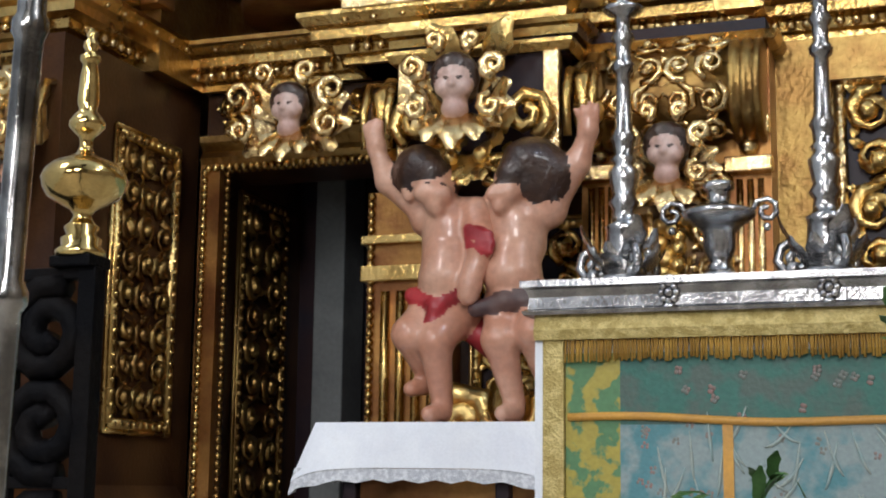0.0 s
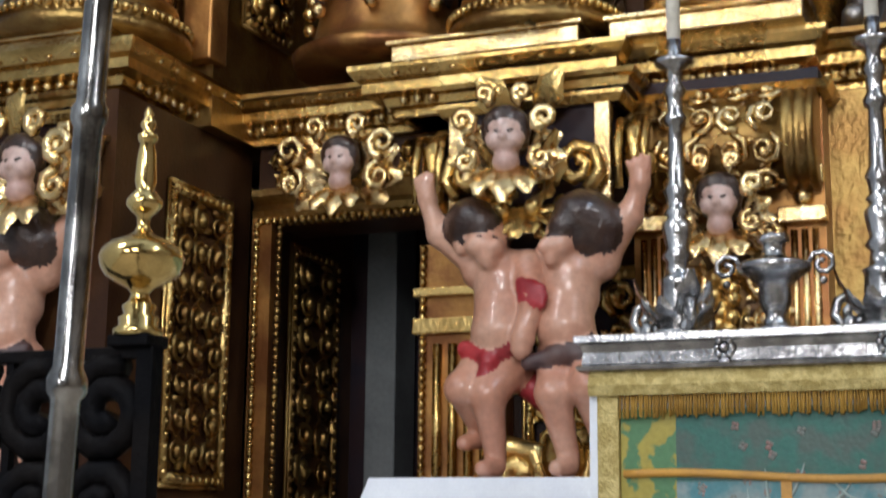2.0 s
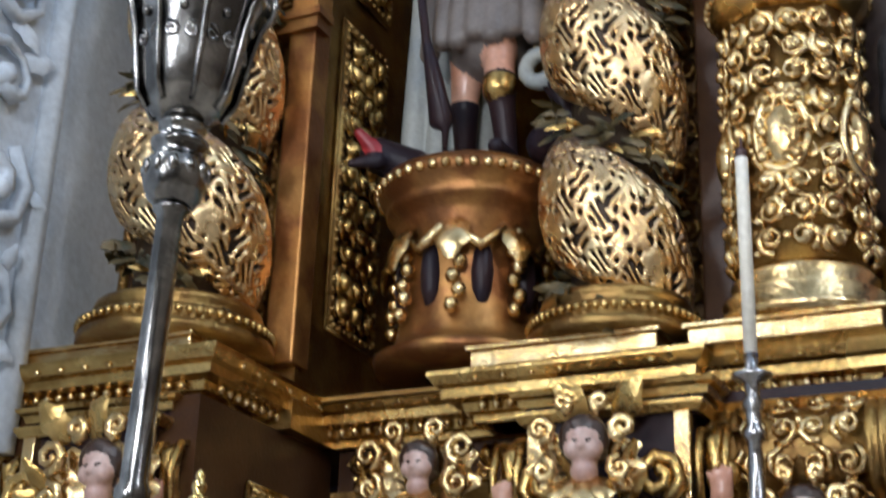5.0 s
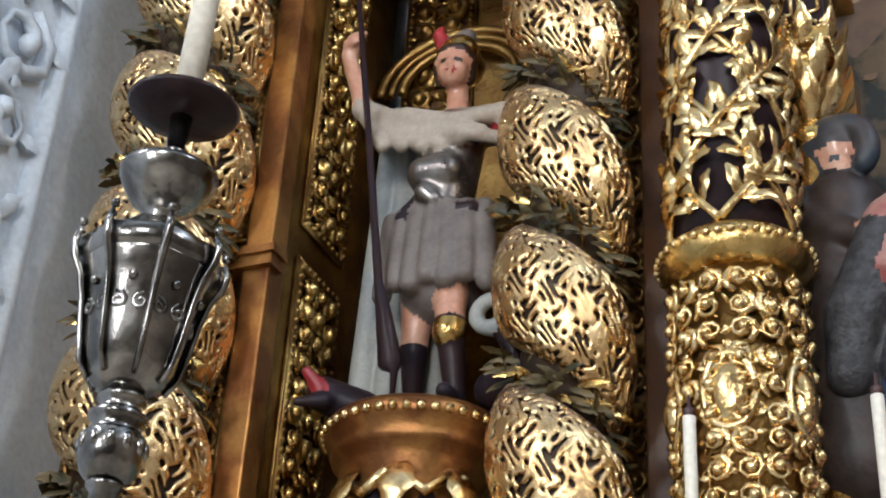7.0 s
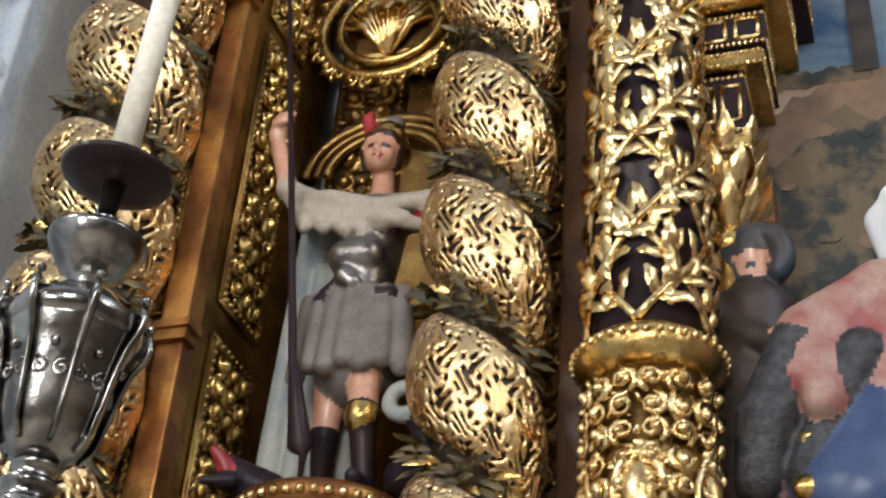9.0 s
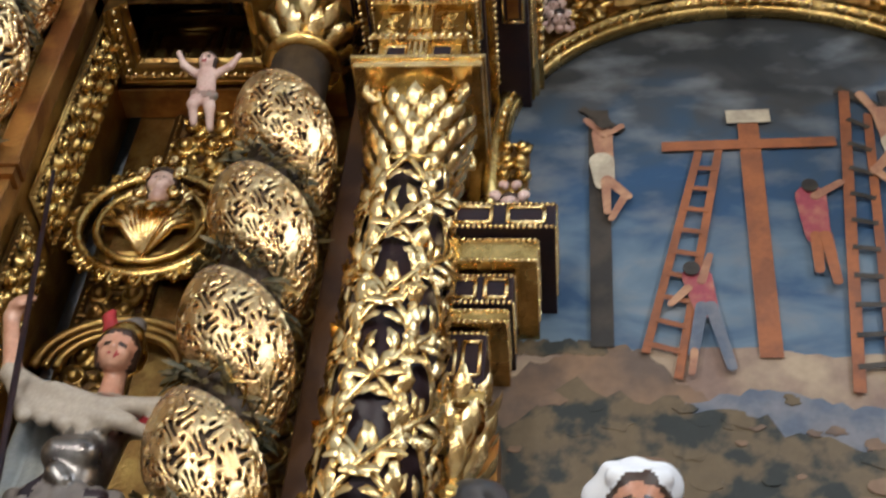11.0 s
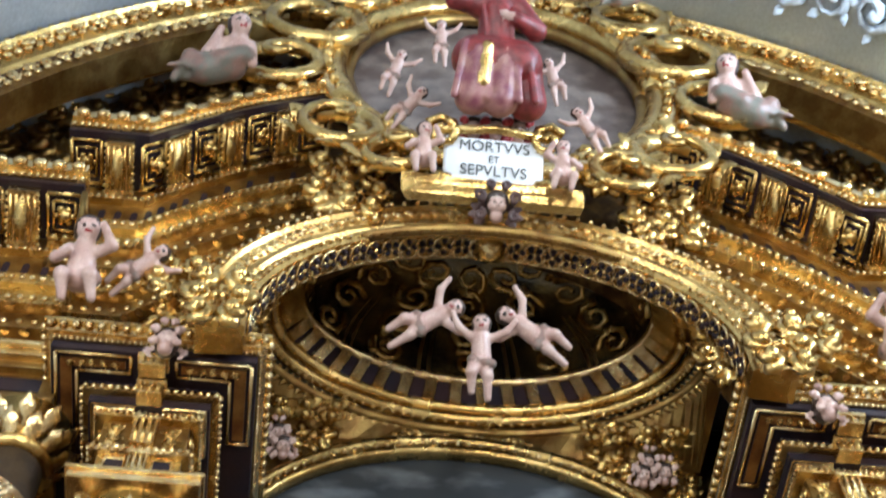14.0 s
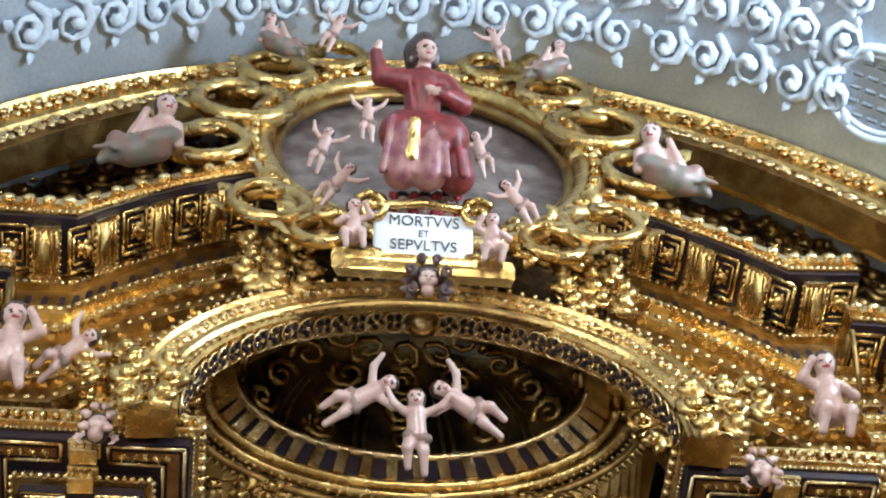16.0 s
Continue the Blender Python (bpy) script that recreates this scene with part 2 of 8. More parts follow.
def cornice(name, path, parent, scale=1.0, mat=None, beads=True, bead=0.03):
    body = part(name, sweep(path, [(o * scale, h * scale) for o, h in CORNICE]), mat or GOLD, parent)
    if beads:
        so = Soup()
        pts = [Vector(p) for p in path]
        for a, b in zip(pts, pts[1:]):
            d = (b - a).normalized()
            s = d.cross(Vector((0, 0, 1)))
            n = max(2, int((b - a).length / (bead * 2.1)))
            for i in range(n):
                c = a.lerp(b, (i + 0.5) / n) + s * (0.085 * scale) + Vector((0, 0, 0.058 * scale))
                so.ball(c, bead * 0.72, (1, 1, 1.15))
                if i % 2 == 0:
                    c2 = a.lerp(b, (i + 0.5) / n) + s * (0.178 * scale) + Vector((0, 0, 0.150 * scale))
                    so.ball(c2, bead * 0.5, (1.2, 0.8, 0.8), 5, 3)
        tagged(part("beading", so.data(), GOLD_PALE, body, smooth=True), kind="stuff")
    return body


# ---- setting ----
XL, XR, YB, YF = -4.35, 6.95, 6.9, -8.0   # chapel walls
AX = 1.00                                  # the altarpiece's axis
setting(part("ground", boxes((-9, 11, -12, 9, -0.2, 0.0)), FLOOR), "unseen pale stone chapel floor", "floor")
plat = setting(part("platform", boxes((XL, XR, 3.3, YB, 0.0, 0.95), (XL, XR, 3.0, 3.3, 0.0, 0.76), (XL, XR, 2.7, 3.0, 0.0, 0.57), (XL, XR, 2.4, 2.7, 0.0, 0.38), (XL, XR, 2.1, 2.4, 0.0, 0.19)), FLOOR), "raised stone presbytery platform with steps", "platform")
setting(part("wall_west", boxes((XL - 0.4, XL, YF, YB, 0, 9.0)), WHITE), "white stuccoed chapel side wall", "wall")
# East and south walls are out of view, added to shape reflections.
setting(part("wall_east", boxes((XR, XR + 0.4, YF, YB, 0, 9.0)), UNSEEN_WALL), "unseen dim plaster wall closing the chapel's east side", "wall")
setting(part("wall_south", boxes((XL, XR, YF - 0.4, YF, 0, 17.0)), UNSEEN_WALL), "unseen dim plaster wall closing the chapel behind", "wall")
setting(part("wall_north", boxes((XL, XR, YB, YB + 0.3, 0, 17.0)), WHITE), "plastered wall behind the altarpiece", "wall")


def vault():
    bm = bmesh.new()
    cx, hw, z0, H = (XL + XR) / 2, (XR - XL) / 2, 7.96, 7.9
    n = 40
    rings = []
    for k in (0, 0.35):
        for y in (YF, YB):
            rings.append([bm.verts.new((cx - (hw + k) * math.cos(math.pi * i / n), y, z0 + (H + k) * math.sin(math.pi * i / n))) for i in range(n + 1)])
    for a, b in ((0, 1), (2, 3), (0, 2), (1, 3)):
        for i in range(n):
            bm.faces.new((rings[a][i], rings[a][i + 1], rings[b][i + 1], rings[b][i]))
    bmesh.ops.recalc_face_normals(bm, faces=bm.faces)
    return bm


setting(part("ceiling", vault(), WHITE, smooth=True), "white stuccoed barrel vault", "ceiling")

# ---- altarpiece: carcass ----
retable = thing("altarpiece", (0, 0, 0), "tall gilded carved wooden altarpiece with black lacquer panels", "altarpiece")
ZC = 3.39       # underside of the lower cornice
part("wall_panel", boxes((-2.42, 6.9, 5.85, 6.2, 0.95, ZC), (-3.3, -2.42, 5.85, 6.2, 3.03, ZC)), WOOD, retable, "dark brown carved base wall")
part("wing_block", boxes((XL + 0.004, -3.37, 4.80, 5.9, 0.95, ZC)), WOOD, retable)
part("niche_wall", boxes((-3.2, -0.66, 6.45, 6.6, ZC, 11.2)), GOLD_OLD, retable)
part("east_wall_panel", boxes((2.66, 6.9, 6.45, 6.6, ZC, 11.2)), GOLD_OLD, retable)
part("wing_panel", boxes((XL + 0.004, -3.30, 5.40, 6.5, ZC, 11.0)), GOLD_OLD, retable)
cornice("cornice", [(XL, 4.92, ZC), (-3.46, 4.92, ZC), (-3.46, 5.82, ZC), (-2.46, 5.82, ZC), (-2.46, 5.60, ZC), (-1.62, 5.60, ZC), (-1.62, 5.72, ZC), (-0.86, 5.72, ZC), (-0.86, 5.86, ZC), (6.8, 5.86, ZC)], retable)
part("ledge", boxes((XL, -3.37, 4.9, 6.4, ZC + 0.18, ZC + 0.2), (-3.4, 6.8, 5.6, 6.4, ZC + 0.17, ZC + 0.19)), GOLD_OLD, retable)


# ---- carved figures ----
def blob(prims, res, blend):
    """A smooth solid from tapered limbs (a, b, ra, rb, material): vertices, faces and the faces' materials."""
    A = np.array([p[0] for p in prims], float)
    B = np.array([p[1] for p in prims], float)
    ra, rb = np.array([p[2] for p in prims], float), np.array([p[3] for p in prims], float)
    pad = max(ra.max(), rb.max()) + 2 * res
    lo, hi = np.minimum(A, B).min(0) - pad, np.maximum(A, B).max(0) + pad
    n = np.ceil((hi - lo) / res).astype(int) + 1
    gx, gy, gz = (lo[i] + res * np.arange(n[i]) for i in range(3))
    X = np.stack(np.meshgrid(gx, gy, gz, indexing="ij"), -1)
    acc = np.zeros(X.shape[:3])
    best, which = np.full(X.shape[:3], 1e9), np.zeros(X.shape[:3], int)
    for a, b, r0, r1, (*_, mi) in zip(A, B, ra, rb, prims):
        d = b - a
        h = np.clip(((X - a) @ d) / max(d @ d, 1e-12), 0, 1)
        q = np.linalg.norm(X - a - h[..., None] * d, axis=-1) - (r0 + (r1 - r0) * h)
        acc += np.exp(np.clip(-q / blend, -60, 60))
        m = q < best
        best[m], which[m] = q[m], mi
    V = -blend * np.log(np.maximum(acc, 1e-30))
    s = V < 0
    c = np.zeros(n - 1, int)
    pos, cnt = np.zeros((*(n - 1), 3)), np.zeros(n - 1)
    corner = lambda F, o: F[o[0]:n[0] - 1 + o[0], o[1]:n[1] - 1 + o[1], o[2]:n[2] - 1 + o[2]]
    for ax in range(3):
        for u in (0, 1):
            for v in (0, 1):
                o = [u, v]
                o.insert(ax, 0)
                e = list(o)
                e[ax] = 1
                f0, f1 = corner(V, o), corner(V, e)
                cross = (f0 < 0) != (f1 < 0)
                t = np.where(cross, f0 / np.where(cross, f0 - f1, 1), 0)
                for k in range(3):
                    pos[..., k] += np.where(cross, o[k] + (t if k == ax else 0), 0)
                cnt += cross
    live = cnt > 0
    ids = np.full(n - 1, -1)
    ids[live] = np.arange(live.sum())
    base = np.stack(np.meshgrid(*(np.arange(k - 1) for k in n), indexing="ij"), -1)
    verts = lo + res * (base[live] + pos[live] / cnt[live][:, None])
    faces, mats = [], []
    for ax in range(3):
        sl0, sl1 = [slice(1, -1)] * 3, [slice(1, -1)] * 3
        sl0[ax], sl1[ax] = slice(0, -1), slice(1, None)
        a, b = s[tuple(sl0)], s[tuple(sl1)]
        I = np.argwhere(a != b)
        flip = a[a != b]
        off = [1, 1, 1]
        off[ax] = 0
        I = I + off
        p, q = [k for k in range(3) if k != ax]
        def cell(dp, dq):
            J = I.copy()
            J[:, p] -= dp
            J[:, q] -= dq
            return ids[J[:, 0], J[:, 1], J[:, 2]]
        quad = np.stack([cell(0, 0), cell(1, 0), cell(1, 1), cell(0, 1)], 1)
        turn = flip if ax != 1 else ~flip
        quad[~turn] = quad[~turn][:, ::-1]
        ok = (quad >= 0).all(1)
        faces.append(quad[ok])
        mats.append(which[I[ok][:, 0], I[ok][:, 1], I[ok][:, 2]])
    return verts, np.concatenate(faces), np.concatenate(mats)


def figure(name, prims, mats, res, blend, place, label, category="statue", group="", turn=0.0, scale=1.0):
    v, f, m = blob(prims, res, blend)
    me = bpy.data.meshes.new(name)
    me.from_pydata(v.tolist(), [], f.tolist())
    for q in mats:
        me.materials.append(q)
    me.polygons.foreach_set("material_index", m.tolist())
    me.polygons.foreach_set("use_smooth", [True] * len(me.polygons))
    bm = bmesh.new()
    bm.from_mesh(me)
    bmesh.ops.recalc_face_normals(bm, faces=bm.faces)
    bm.to_mesh(me)
    bm.free()
    ob = new(name, me)
    ob.matrix_basis = pose(*place, 0, 0, turn) @ Matrix.Scale(scale, 4)
    return tagged(ob, label, category, group)


def head_prims(c, r, look_x=0.0, look_z=0.0, skin=0, hair=1, lips=2, full=True):
    """A head at c that looks towards -y, turned by look_x and look_z."""
    c = Vector(c)
    f = Vector((look_x, -1, look_z)).normalized()
    s = f.cross(Vector((0, 0, 1))).normalized()
    u = s.cross(f)
    P = lambda a, b, d: tuple(c + s * (a * r) + f * (b * r) + u * (d * r))
    out = [(P(0, 0.05, 0.1), P(0, 0.2, -0.35), 0.80 * r, 0.62 * r, skin),
           (P(0, 0.50, -0.62), P(0, 0.50, -0.66), 0.30 * r, 0.28 * r, skin),
           (P(0.34, 0.48, -0.30), P(-0.34, 0.48, -0.30), 0.30 * r, 0.30 * r, skin),
           (P(0, 0.80, 0.05), P(0, 0.98, -0.22), 0.09 * r, 0.15 * r, skin),
           (P(0, -0.22, 0.35), P(0, -0.30, -0.1), 0.84 * r, 0.72 * r, hair),
           (P(0.62, -0.05, 0.15), P(0.60, -0.2, -0.45), 0.36 * r, 0.30 * r, hair),
           (P(-0.62, -0.05, 0.15), P(-0.60, -0.2, -0.45), 0.36 * r, 0.30 * r, hair),
           (P(0.25, 0.38, 0.68), P(-0.3, 0.36, 0.70), 0.30 * r, 0.32 * r, hair), (P(0.5, 0.25, 0.45), P(0.55, 0.1, 0.2), 0.28 * r, 0.26 * r, hair), (P(-0.5, 0.25, 0.45), P(-0.55, 0.1, 0.2), 0.28 * r, 0.26 * r, hair)]
    if full:
        out += [(P(0.27, 0.79, 0.0), P(0.36, 0.75, 0.0), 0.065 * r, 0.06 * r, hair), (P(-0.27, 0.79, 0.0), P(-0.36, 0.75, 0.0), 0.065 * r, 0.06 * r, hair),
                (P(0.09, 0.79, -0.47), P(-0.09, 0.79, -0.47), 0.065 * r, 0.065 * r, lips)]
    return out


def limb(pts, radii, m=0):
    return [(pts[i], pts[i + 1], radii[i], radii[i + 1], m) for i in range(len(pts) - 1)]


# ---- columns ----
# Gold with the shade of sunk grounds mixed into its colour.
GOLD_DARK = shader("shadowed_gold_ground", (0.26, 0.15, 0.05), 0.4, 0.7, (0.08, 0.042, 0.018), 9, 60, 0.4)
# Near-black core colour; the shade seen through the piercings is put into it.
DARK_CORE = shader("near_black_core", (0.030, 0.018, 0.010), 0.6, 0.1, (0.06, 0.035, 0.015), 9, 60, 0.3)
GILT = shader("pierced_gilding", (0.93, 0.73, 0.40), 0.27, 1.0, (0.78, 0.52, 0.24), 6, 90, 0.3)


def matt_tops(base_mat, top_tone):
    """Mixes a matt rosy-brown colour into the faces that look upwards."""
    n, l = base_mat.node_tree.nodes, base_mat.node_tree.links
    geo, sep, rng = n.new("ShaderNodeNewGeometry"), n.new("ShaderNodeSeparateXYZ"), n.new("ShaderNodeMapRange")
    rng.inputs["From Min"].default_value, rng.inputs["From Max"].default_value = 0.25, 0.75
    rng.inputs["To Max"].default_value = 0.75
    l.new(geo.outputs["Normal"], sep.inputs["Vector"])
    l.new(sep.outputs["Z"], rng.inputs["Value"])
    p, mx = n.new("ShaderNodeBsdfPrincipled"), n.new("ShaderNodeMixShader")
    p.inputs["Base Color"].default_value, p.inputs["Roughness"].default_value = top_tone, 0.75
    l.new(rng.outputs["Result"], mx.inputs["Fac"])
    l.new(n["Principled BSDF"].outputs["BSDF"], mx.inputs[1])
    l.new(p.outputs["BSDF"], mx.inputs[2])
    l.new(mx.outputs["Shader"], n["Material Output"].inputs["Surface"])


matt_tops(GILT, (0.44, 0.31, 0.22, 1))
PITCH = 0.83


def coil_point(th, psi, d):
    """A point of one turn of the winding bulge: th round the axis, psi across the swelling, d outwards."""
    r = 0.185 + 0.145 * math.cos(psi) + d * math.cos(psi) * 0.9
    z = -PITCH * (th - 1.5 * math.pi) / (2 * math.pi) + (0.395 + d) * PITCH * math.sin(psi)
    return (r * math.cos(th), r * math.sin(th), z)


def coil_meshes():
    """One turn: a core whose colour gives the holes their darkness, and a gilded shell pierced in curls, with thickness
    at every hole.
    """
    nu, nv = 320, 128
    t0 = math.pi / 2
    def field(th, psi):
        a = 26 * th + 2.1 * math.sin(9 * psi + 0.7) + 0.9 * math.sin(5 * th)
        b = 17.0 * psi + 2.1 * math.sin(13 * th) + 0.8 * math.sin(3 * th + 4 * psi)
        return math.sin(a) * math.sin(b) + 0.35 * math.sin(0.5 * a + b) * math.cos(b) - 0.43 + 0.14 * math.cos(9 * th + 5 * psi)
    us = [t0 + 2 * math.pi * i / nu for i in range(nu + 1)]
    vs = [radians(-84 + 168 * j / nv) for j in range(nv + 1)]
    F = [[field(u, v) for v in vs] for u in us]
    verts, faces, index = [], [], {}

    def vert(key, u, v, f):
        if key not in index:
            d = 0.010 * min(1.0, max(0.0, -f) * 2.2) ** 0.5
            index[key] = len(verts)
            verts.append(coil_point(u, v, d))
        return index[key]
    rim = []
    for i in range(nu):
        for j in range(nv):
            c = [(i, j), (i + 1, j), (i + 1, j + 1), (i, j + 1)]
            poly, cuts = [], []
            for k in range(4):
                p, q = c[k], c[(k + 1) % 4]
                fp, fq = F[p[0]][p[1]], F[q[0]][q[1]]
                if fp < 0:
                    poly.append(vert(p, us[p[0]], vs[p[1]], fp))
                if (fp < 0) != (fq < 0):
                    t = fp / (fp - fq)
                    key = (min(p, q), max(p, q))
                    n = vert(key, us[p[0]] + (us[q[0]] - us[p[0]]) * t, vs[p[1]] + (vs[q[1]] - vs[p[1]]) * t, 0.0)
                    poly.append(n)
                    cuts.append(n)
            if len(poly) > 2:
                faces.append(tuple(poly))
                if len(cuts) == 2:
                    rim.append(tuple(cuts))
    low = {}
    for a, b in rim:
        for n in (a, b):
            if n not in low:
                x, y, z = verts[n]
                r = math.hypot(x, y)
                low[n] = len(verts)
                verts.append((x * (1 - 0.013 / r), y * (1 - 0.013 / r), z))
        faces.append((a, b, low[b], low[a]))
    shell = bpy.data.meshes.new("coil_shell")
    shell.from_pydata(verts, [], faces)
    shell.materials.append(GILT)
    shell.polygons.foreach_set("use_smooth", [True] * len(shell.polygons))
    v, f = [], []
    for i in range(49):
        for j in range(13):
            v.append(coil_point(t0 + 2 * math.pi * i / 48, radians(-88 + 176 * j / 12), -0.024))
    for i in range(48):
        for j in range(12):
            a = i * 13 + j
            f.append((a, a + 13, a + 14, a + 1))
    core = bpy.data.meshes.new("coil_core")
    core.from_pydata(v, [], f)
    core.materials.append(DARK_CORE)
    core.polygons.foreach_set("use_smooth", [True] * len(core.polygons))
    return core, shell


CORE, SHELL = coil_meshes()


def twisted_column(place, z0, z1, crest, label, size=1.0):
    """A salomonic column; crest: height of a swelling's middle on its front."""
    x, y = place
    col = thing("twisted_column", (x, y, z0), label, "column", "twisted columns of the altarpiece")
    part("base", lathe([(0.38 * size, 0), (0.38 * size, 0.05), (0.35 * size, 0.06), (0.37 * size, 0.085), (0.36 * size, 0.12), (0.30 * size, 0.14), (0.33 * size, 0.165), (0.32 * size, 0.20), (0.24 * size, 0.23)], 40), GOLD_OLD, col, smooth=True)
    beads = Soup()
    for i in range(60):
        a = 2 * math.pi * i / 60
        beads.ball((0.372 * size * math.cos(a), 0.372 * size * math.sin(a), 0.09), 0.02, n=5, m=4)
    tagged(part("base_beading", beads.data(), GOLD, col, smooth=True), kind="stuff")
    H = z1 - z0
    part("shaft", lathe([(0.19 * size, 0.2), (0.19 * size, H - 0.3)], 20), DARK_CORE, col, "dark shaft within the winding garland", smooth=True)
    turns = int((z1 - 0.25 - crest) / PITCH) + 1
    so, gilt = Soup(), Soup()
    rg = random.Random(3)
    for i in range(turns):
        zc = crest - z0 + i * PITCH
        coil = new("coil", CORE)
        coil.parent = col
        coil.matrix_basis = pose(0, 0, zc) @ Matrix.Diagonal((size, size, 1, 1))
        shell = new("shell", SHELL)
        shell.parent = coil
        shell["label"] = "pierced gilded openwork shell"
        for k in range(104):
            t = k / 104
            a = math.pi / 2 + 2 * math.pi * t
            out = Vector((math.cos(a), math.sin(a), 0))
            along = Vector((-math.sin(a), math.cos(a), -0.45)).normalized()
            c = out * (size * rg.uniform(0.20, 0.255)) + Vector((0, 0, zc - PITCH * (t - 0.5) - PITCH * 0.5 + rg.uniform(-0.07, 0.05)))
            d = (along * rg.choice((1, 1, -0.6)) + out * rg.uniform(0.1, 0.8) + Vector((0, 0, rg.uniform(-0.8, 0.5)))).normalized()
            (gilt if rg.random() < 0.22 else so).leaf(c, c + d * rg.uniform(0.09, 0.15), d.cross(out), out, rg.uniform(0.017, 0.027))
    tagged(part("garland", so.data(), LEAF, col, "painted dark green leaves", smooth=True), kind="stuff")
    tagged(part("gilded_leaves", gilt.data(), GOLD, col, "gilded leaves of the garland", smooth=True), kind="stuff")
    part("capital_bell", lathe([(0.20 * size, H - 0.36), (0.25 * size, H - 0.34), (0.25 * size, H - 0.30), (0.20 * size, H - 0.28), (0.22 * size, H - 0.1), (0.32 * size, H)], 28), GOLD, col, smooth=True)
    cap = Soup()
    for row in range(2):
        for k in range(11):
            a = 2 * math.pi * (k + 0.5 * row) / 11
            o = Vector((math.cos(a), math.sin(a), 0))
            cap.leaf(o * 0.21 * size + Vector((0, 0, H - 0.28 + 0.11 * row)), o * (0.29 + 0.03 * row) * size + Vector((0, 0, H - 0.13 + 0.11 * row)), (-o.y, o.x, 0), o, 0.06)
    tagged(part("capital_leaves", cap.data(), GOLD_PALE, col, smooth=True), kind="stuff")
    return col


TOP = ZC + 0.19
twisted_column((-1.885, 5.68), TOP + 0.09, 9.38, 4.22, "gilded openwork twisted column with painted leaf garland")
twisted_column((-3.74, 5.10), TOP + 0.09, 9.7, 4.45, "gilded openwork twisted column beside the white wall", 1.16)


def straight_column(x, y, z0, z1, r):
    col = thing("gilded_column", (x, y, z0), "straight gilded column with scrollwork over dark ground", "column")
    H = z1 - z0
    zr = H * 0.298
    part("base", lathe([(r * 1.30, 0), (r * 1.32, 0.04), (r * 1.15, 0.06), (r * 1.25, 0.11), (r * 1.05, 0.15), (r * 1.12, 0.19), (r * 1.0, 0.23)], 36), GOLD_PALE, col, smooth=True)
    part("shaft", lathe([(r * 0.97, zr), (r * 0.93, H * 0.6), (r * 0.80, H - 0.7)], 32), LACQUER, col, "dark purple lacquered shaft", smooth=True)
    part("lower_shaft", lathe([(r * 0.97, 0.2), (r * 0.97, zr)], 32), GOLD_OLD, col, smooth=True)
    part("collar", lathe([(r * 1.0, zr - 0.10), (r * 1.22, zr - 0.04), (r * 1.28, zr), (r * 1.28, zr + 0.05), (r * 1.1, zr + 0.09), (r * 0.97, zr + 0.12)], 36), GOLD, col, smooth=True)
    beads = Soup()
    for i in range(40):
        a = 2 * math.pi * i / 40
        beads.ball((1.29 * r * math.cos(a), 1.29 * r * math.sin(a), zr + 0.02), 0.022)
    tagged(part("beading", beads.data(), GOLD_PALE, col, smooth=True), kind="stuff")
    low = Soup()
    wrap = lambda zc: (lambda u, v, d: ((r + d) * math.cos(u / r - math.pi / 2), (r + d) * math.sin(u / r - math.pi / 2), zc + v))
    scrollwork(2 * math.pi * r, zr - 0.38, 0.125, 4, 0.022, wrap((zr + 0.12) / 2), low, mirror=False)
    for k in range(5):
        a = 2 * math.pi * k / 5
        zc = zr * 0.52
        ring = [wrap(zc)(a * r + 0.10 * math.cos(q), 0.17 * math.sin(q), 0.02) for q in (i * 2 * math.pi / 18 for i in range(19))]
        low.tube(ring, 0.022, 6)
        low.ball(wrap(zc)(a * r, 0, 0.0), 0.1, (0.85, 0.55, 1.5) if k in (0,) else (0.7, 0.7, 1.5), 12, 8)
    tagged(part("carving", low.data(), GOLD_PALE, col, smooth=True), kind="stuff")
    up = Soup()
    za, zb = zr + 0.12, H - 0.72
    for k in range(4):
        for hand in (1, -1):
            pts = []
            for i in range(46):
                t = i / 45
                a = 2 * math.pi * (k / 4 + hand * t * 1.25) - math.pi / 2
                rr = r * (0.98 - 0.14 * t) + 0.012 + 0.008 * hand
                pts.append((rr * math.cos(a), rr * math.sin(a), za + (zb - za) * t))
            up.tube(pts, 0.025, 5)
            for i in range(2, 44, 2):
                p, q = Vector(pts[i]), Vector(pts[i + 2]) if i < 43 else Vector(pts[i])
                out = Vector((p.x, p.y, 0)).normalized()
                d = (q - p).normalized()
                s = out.cross(d)
                for w in (1, -1):
                    up.leaf(p, p + (d * 0.5 + s * w) * 0.14, d, out, 0.052)
    for k in range(6):
        a = 2 * math.pi * (k + 0.5) / 6 - math.pi / 2
        for i in range(int((zb - za) / 0.2)):
            z = za + 0.12 + i * 0.2
            rr = r * (0.98 - 0.14 * (z - za) / (zb - za)) + 0.02
            up.ball((rr * math.cos(a), rr * math.sin(a), z), 0.036, (1, 1, 1.6))
            up.leaf((rr * math.cos(a), rr * math.sin(a), z + 0.03), (rr * 1.05 * math.cos(a), rr * 1.05 * math.sin(a), z + 0.17), (-math.sin(a), math.cos(a), 0), (math.cos(a), math.sin(a), 0), 0.055)
    tagged(part("carving", up.data(), GOLD_PALE, col, smooth=True), kind="stuff")
    cap = Soup()
    zc = H - 0.72
    for row, (zz, hh, rr) in enumerate(((zc, 0.17, 0.86), (zc + 0.13, 0.17, 0.90), (zc + 0.26, 0.18, 0.95), (zc + 0.38, 0.16, 1.0))):
        for k in range(14):
            a = 2 * math.pi * (k + 0.5 * row) / 14
            o = Vector((math.cos(a), math.sin(a), 0))
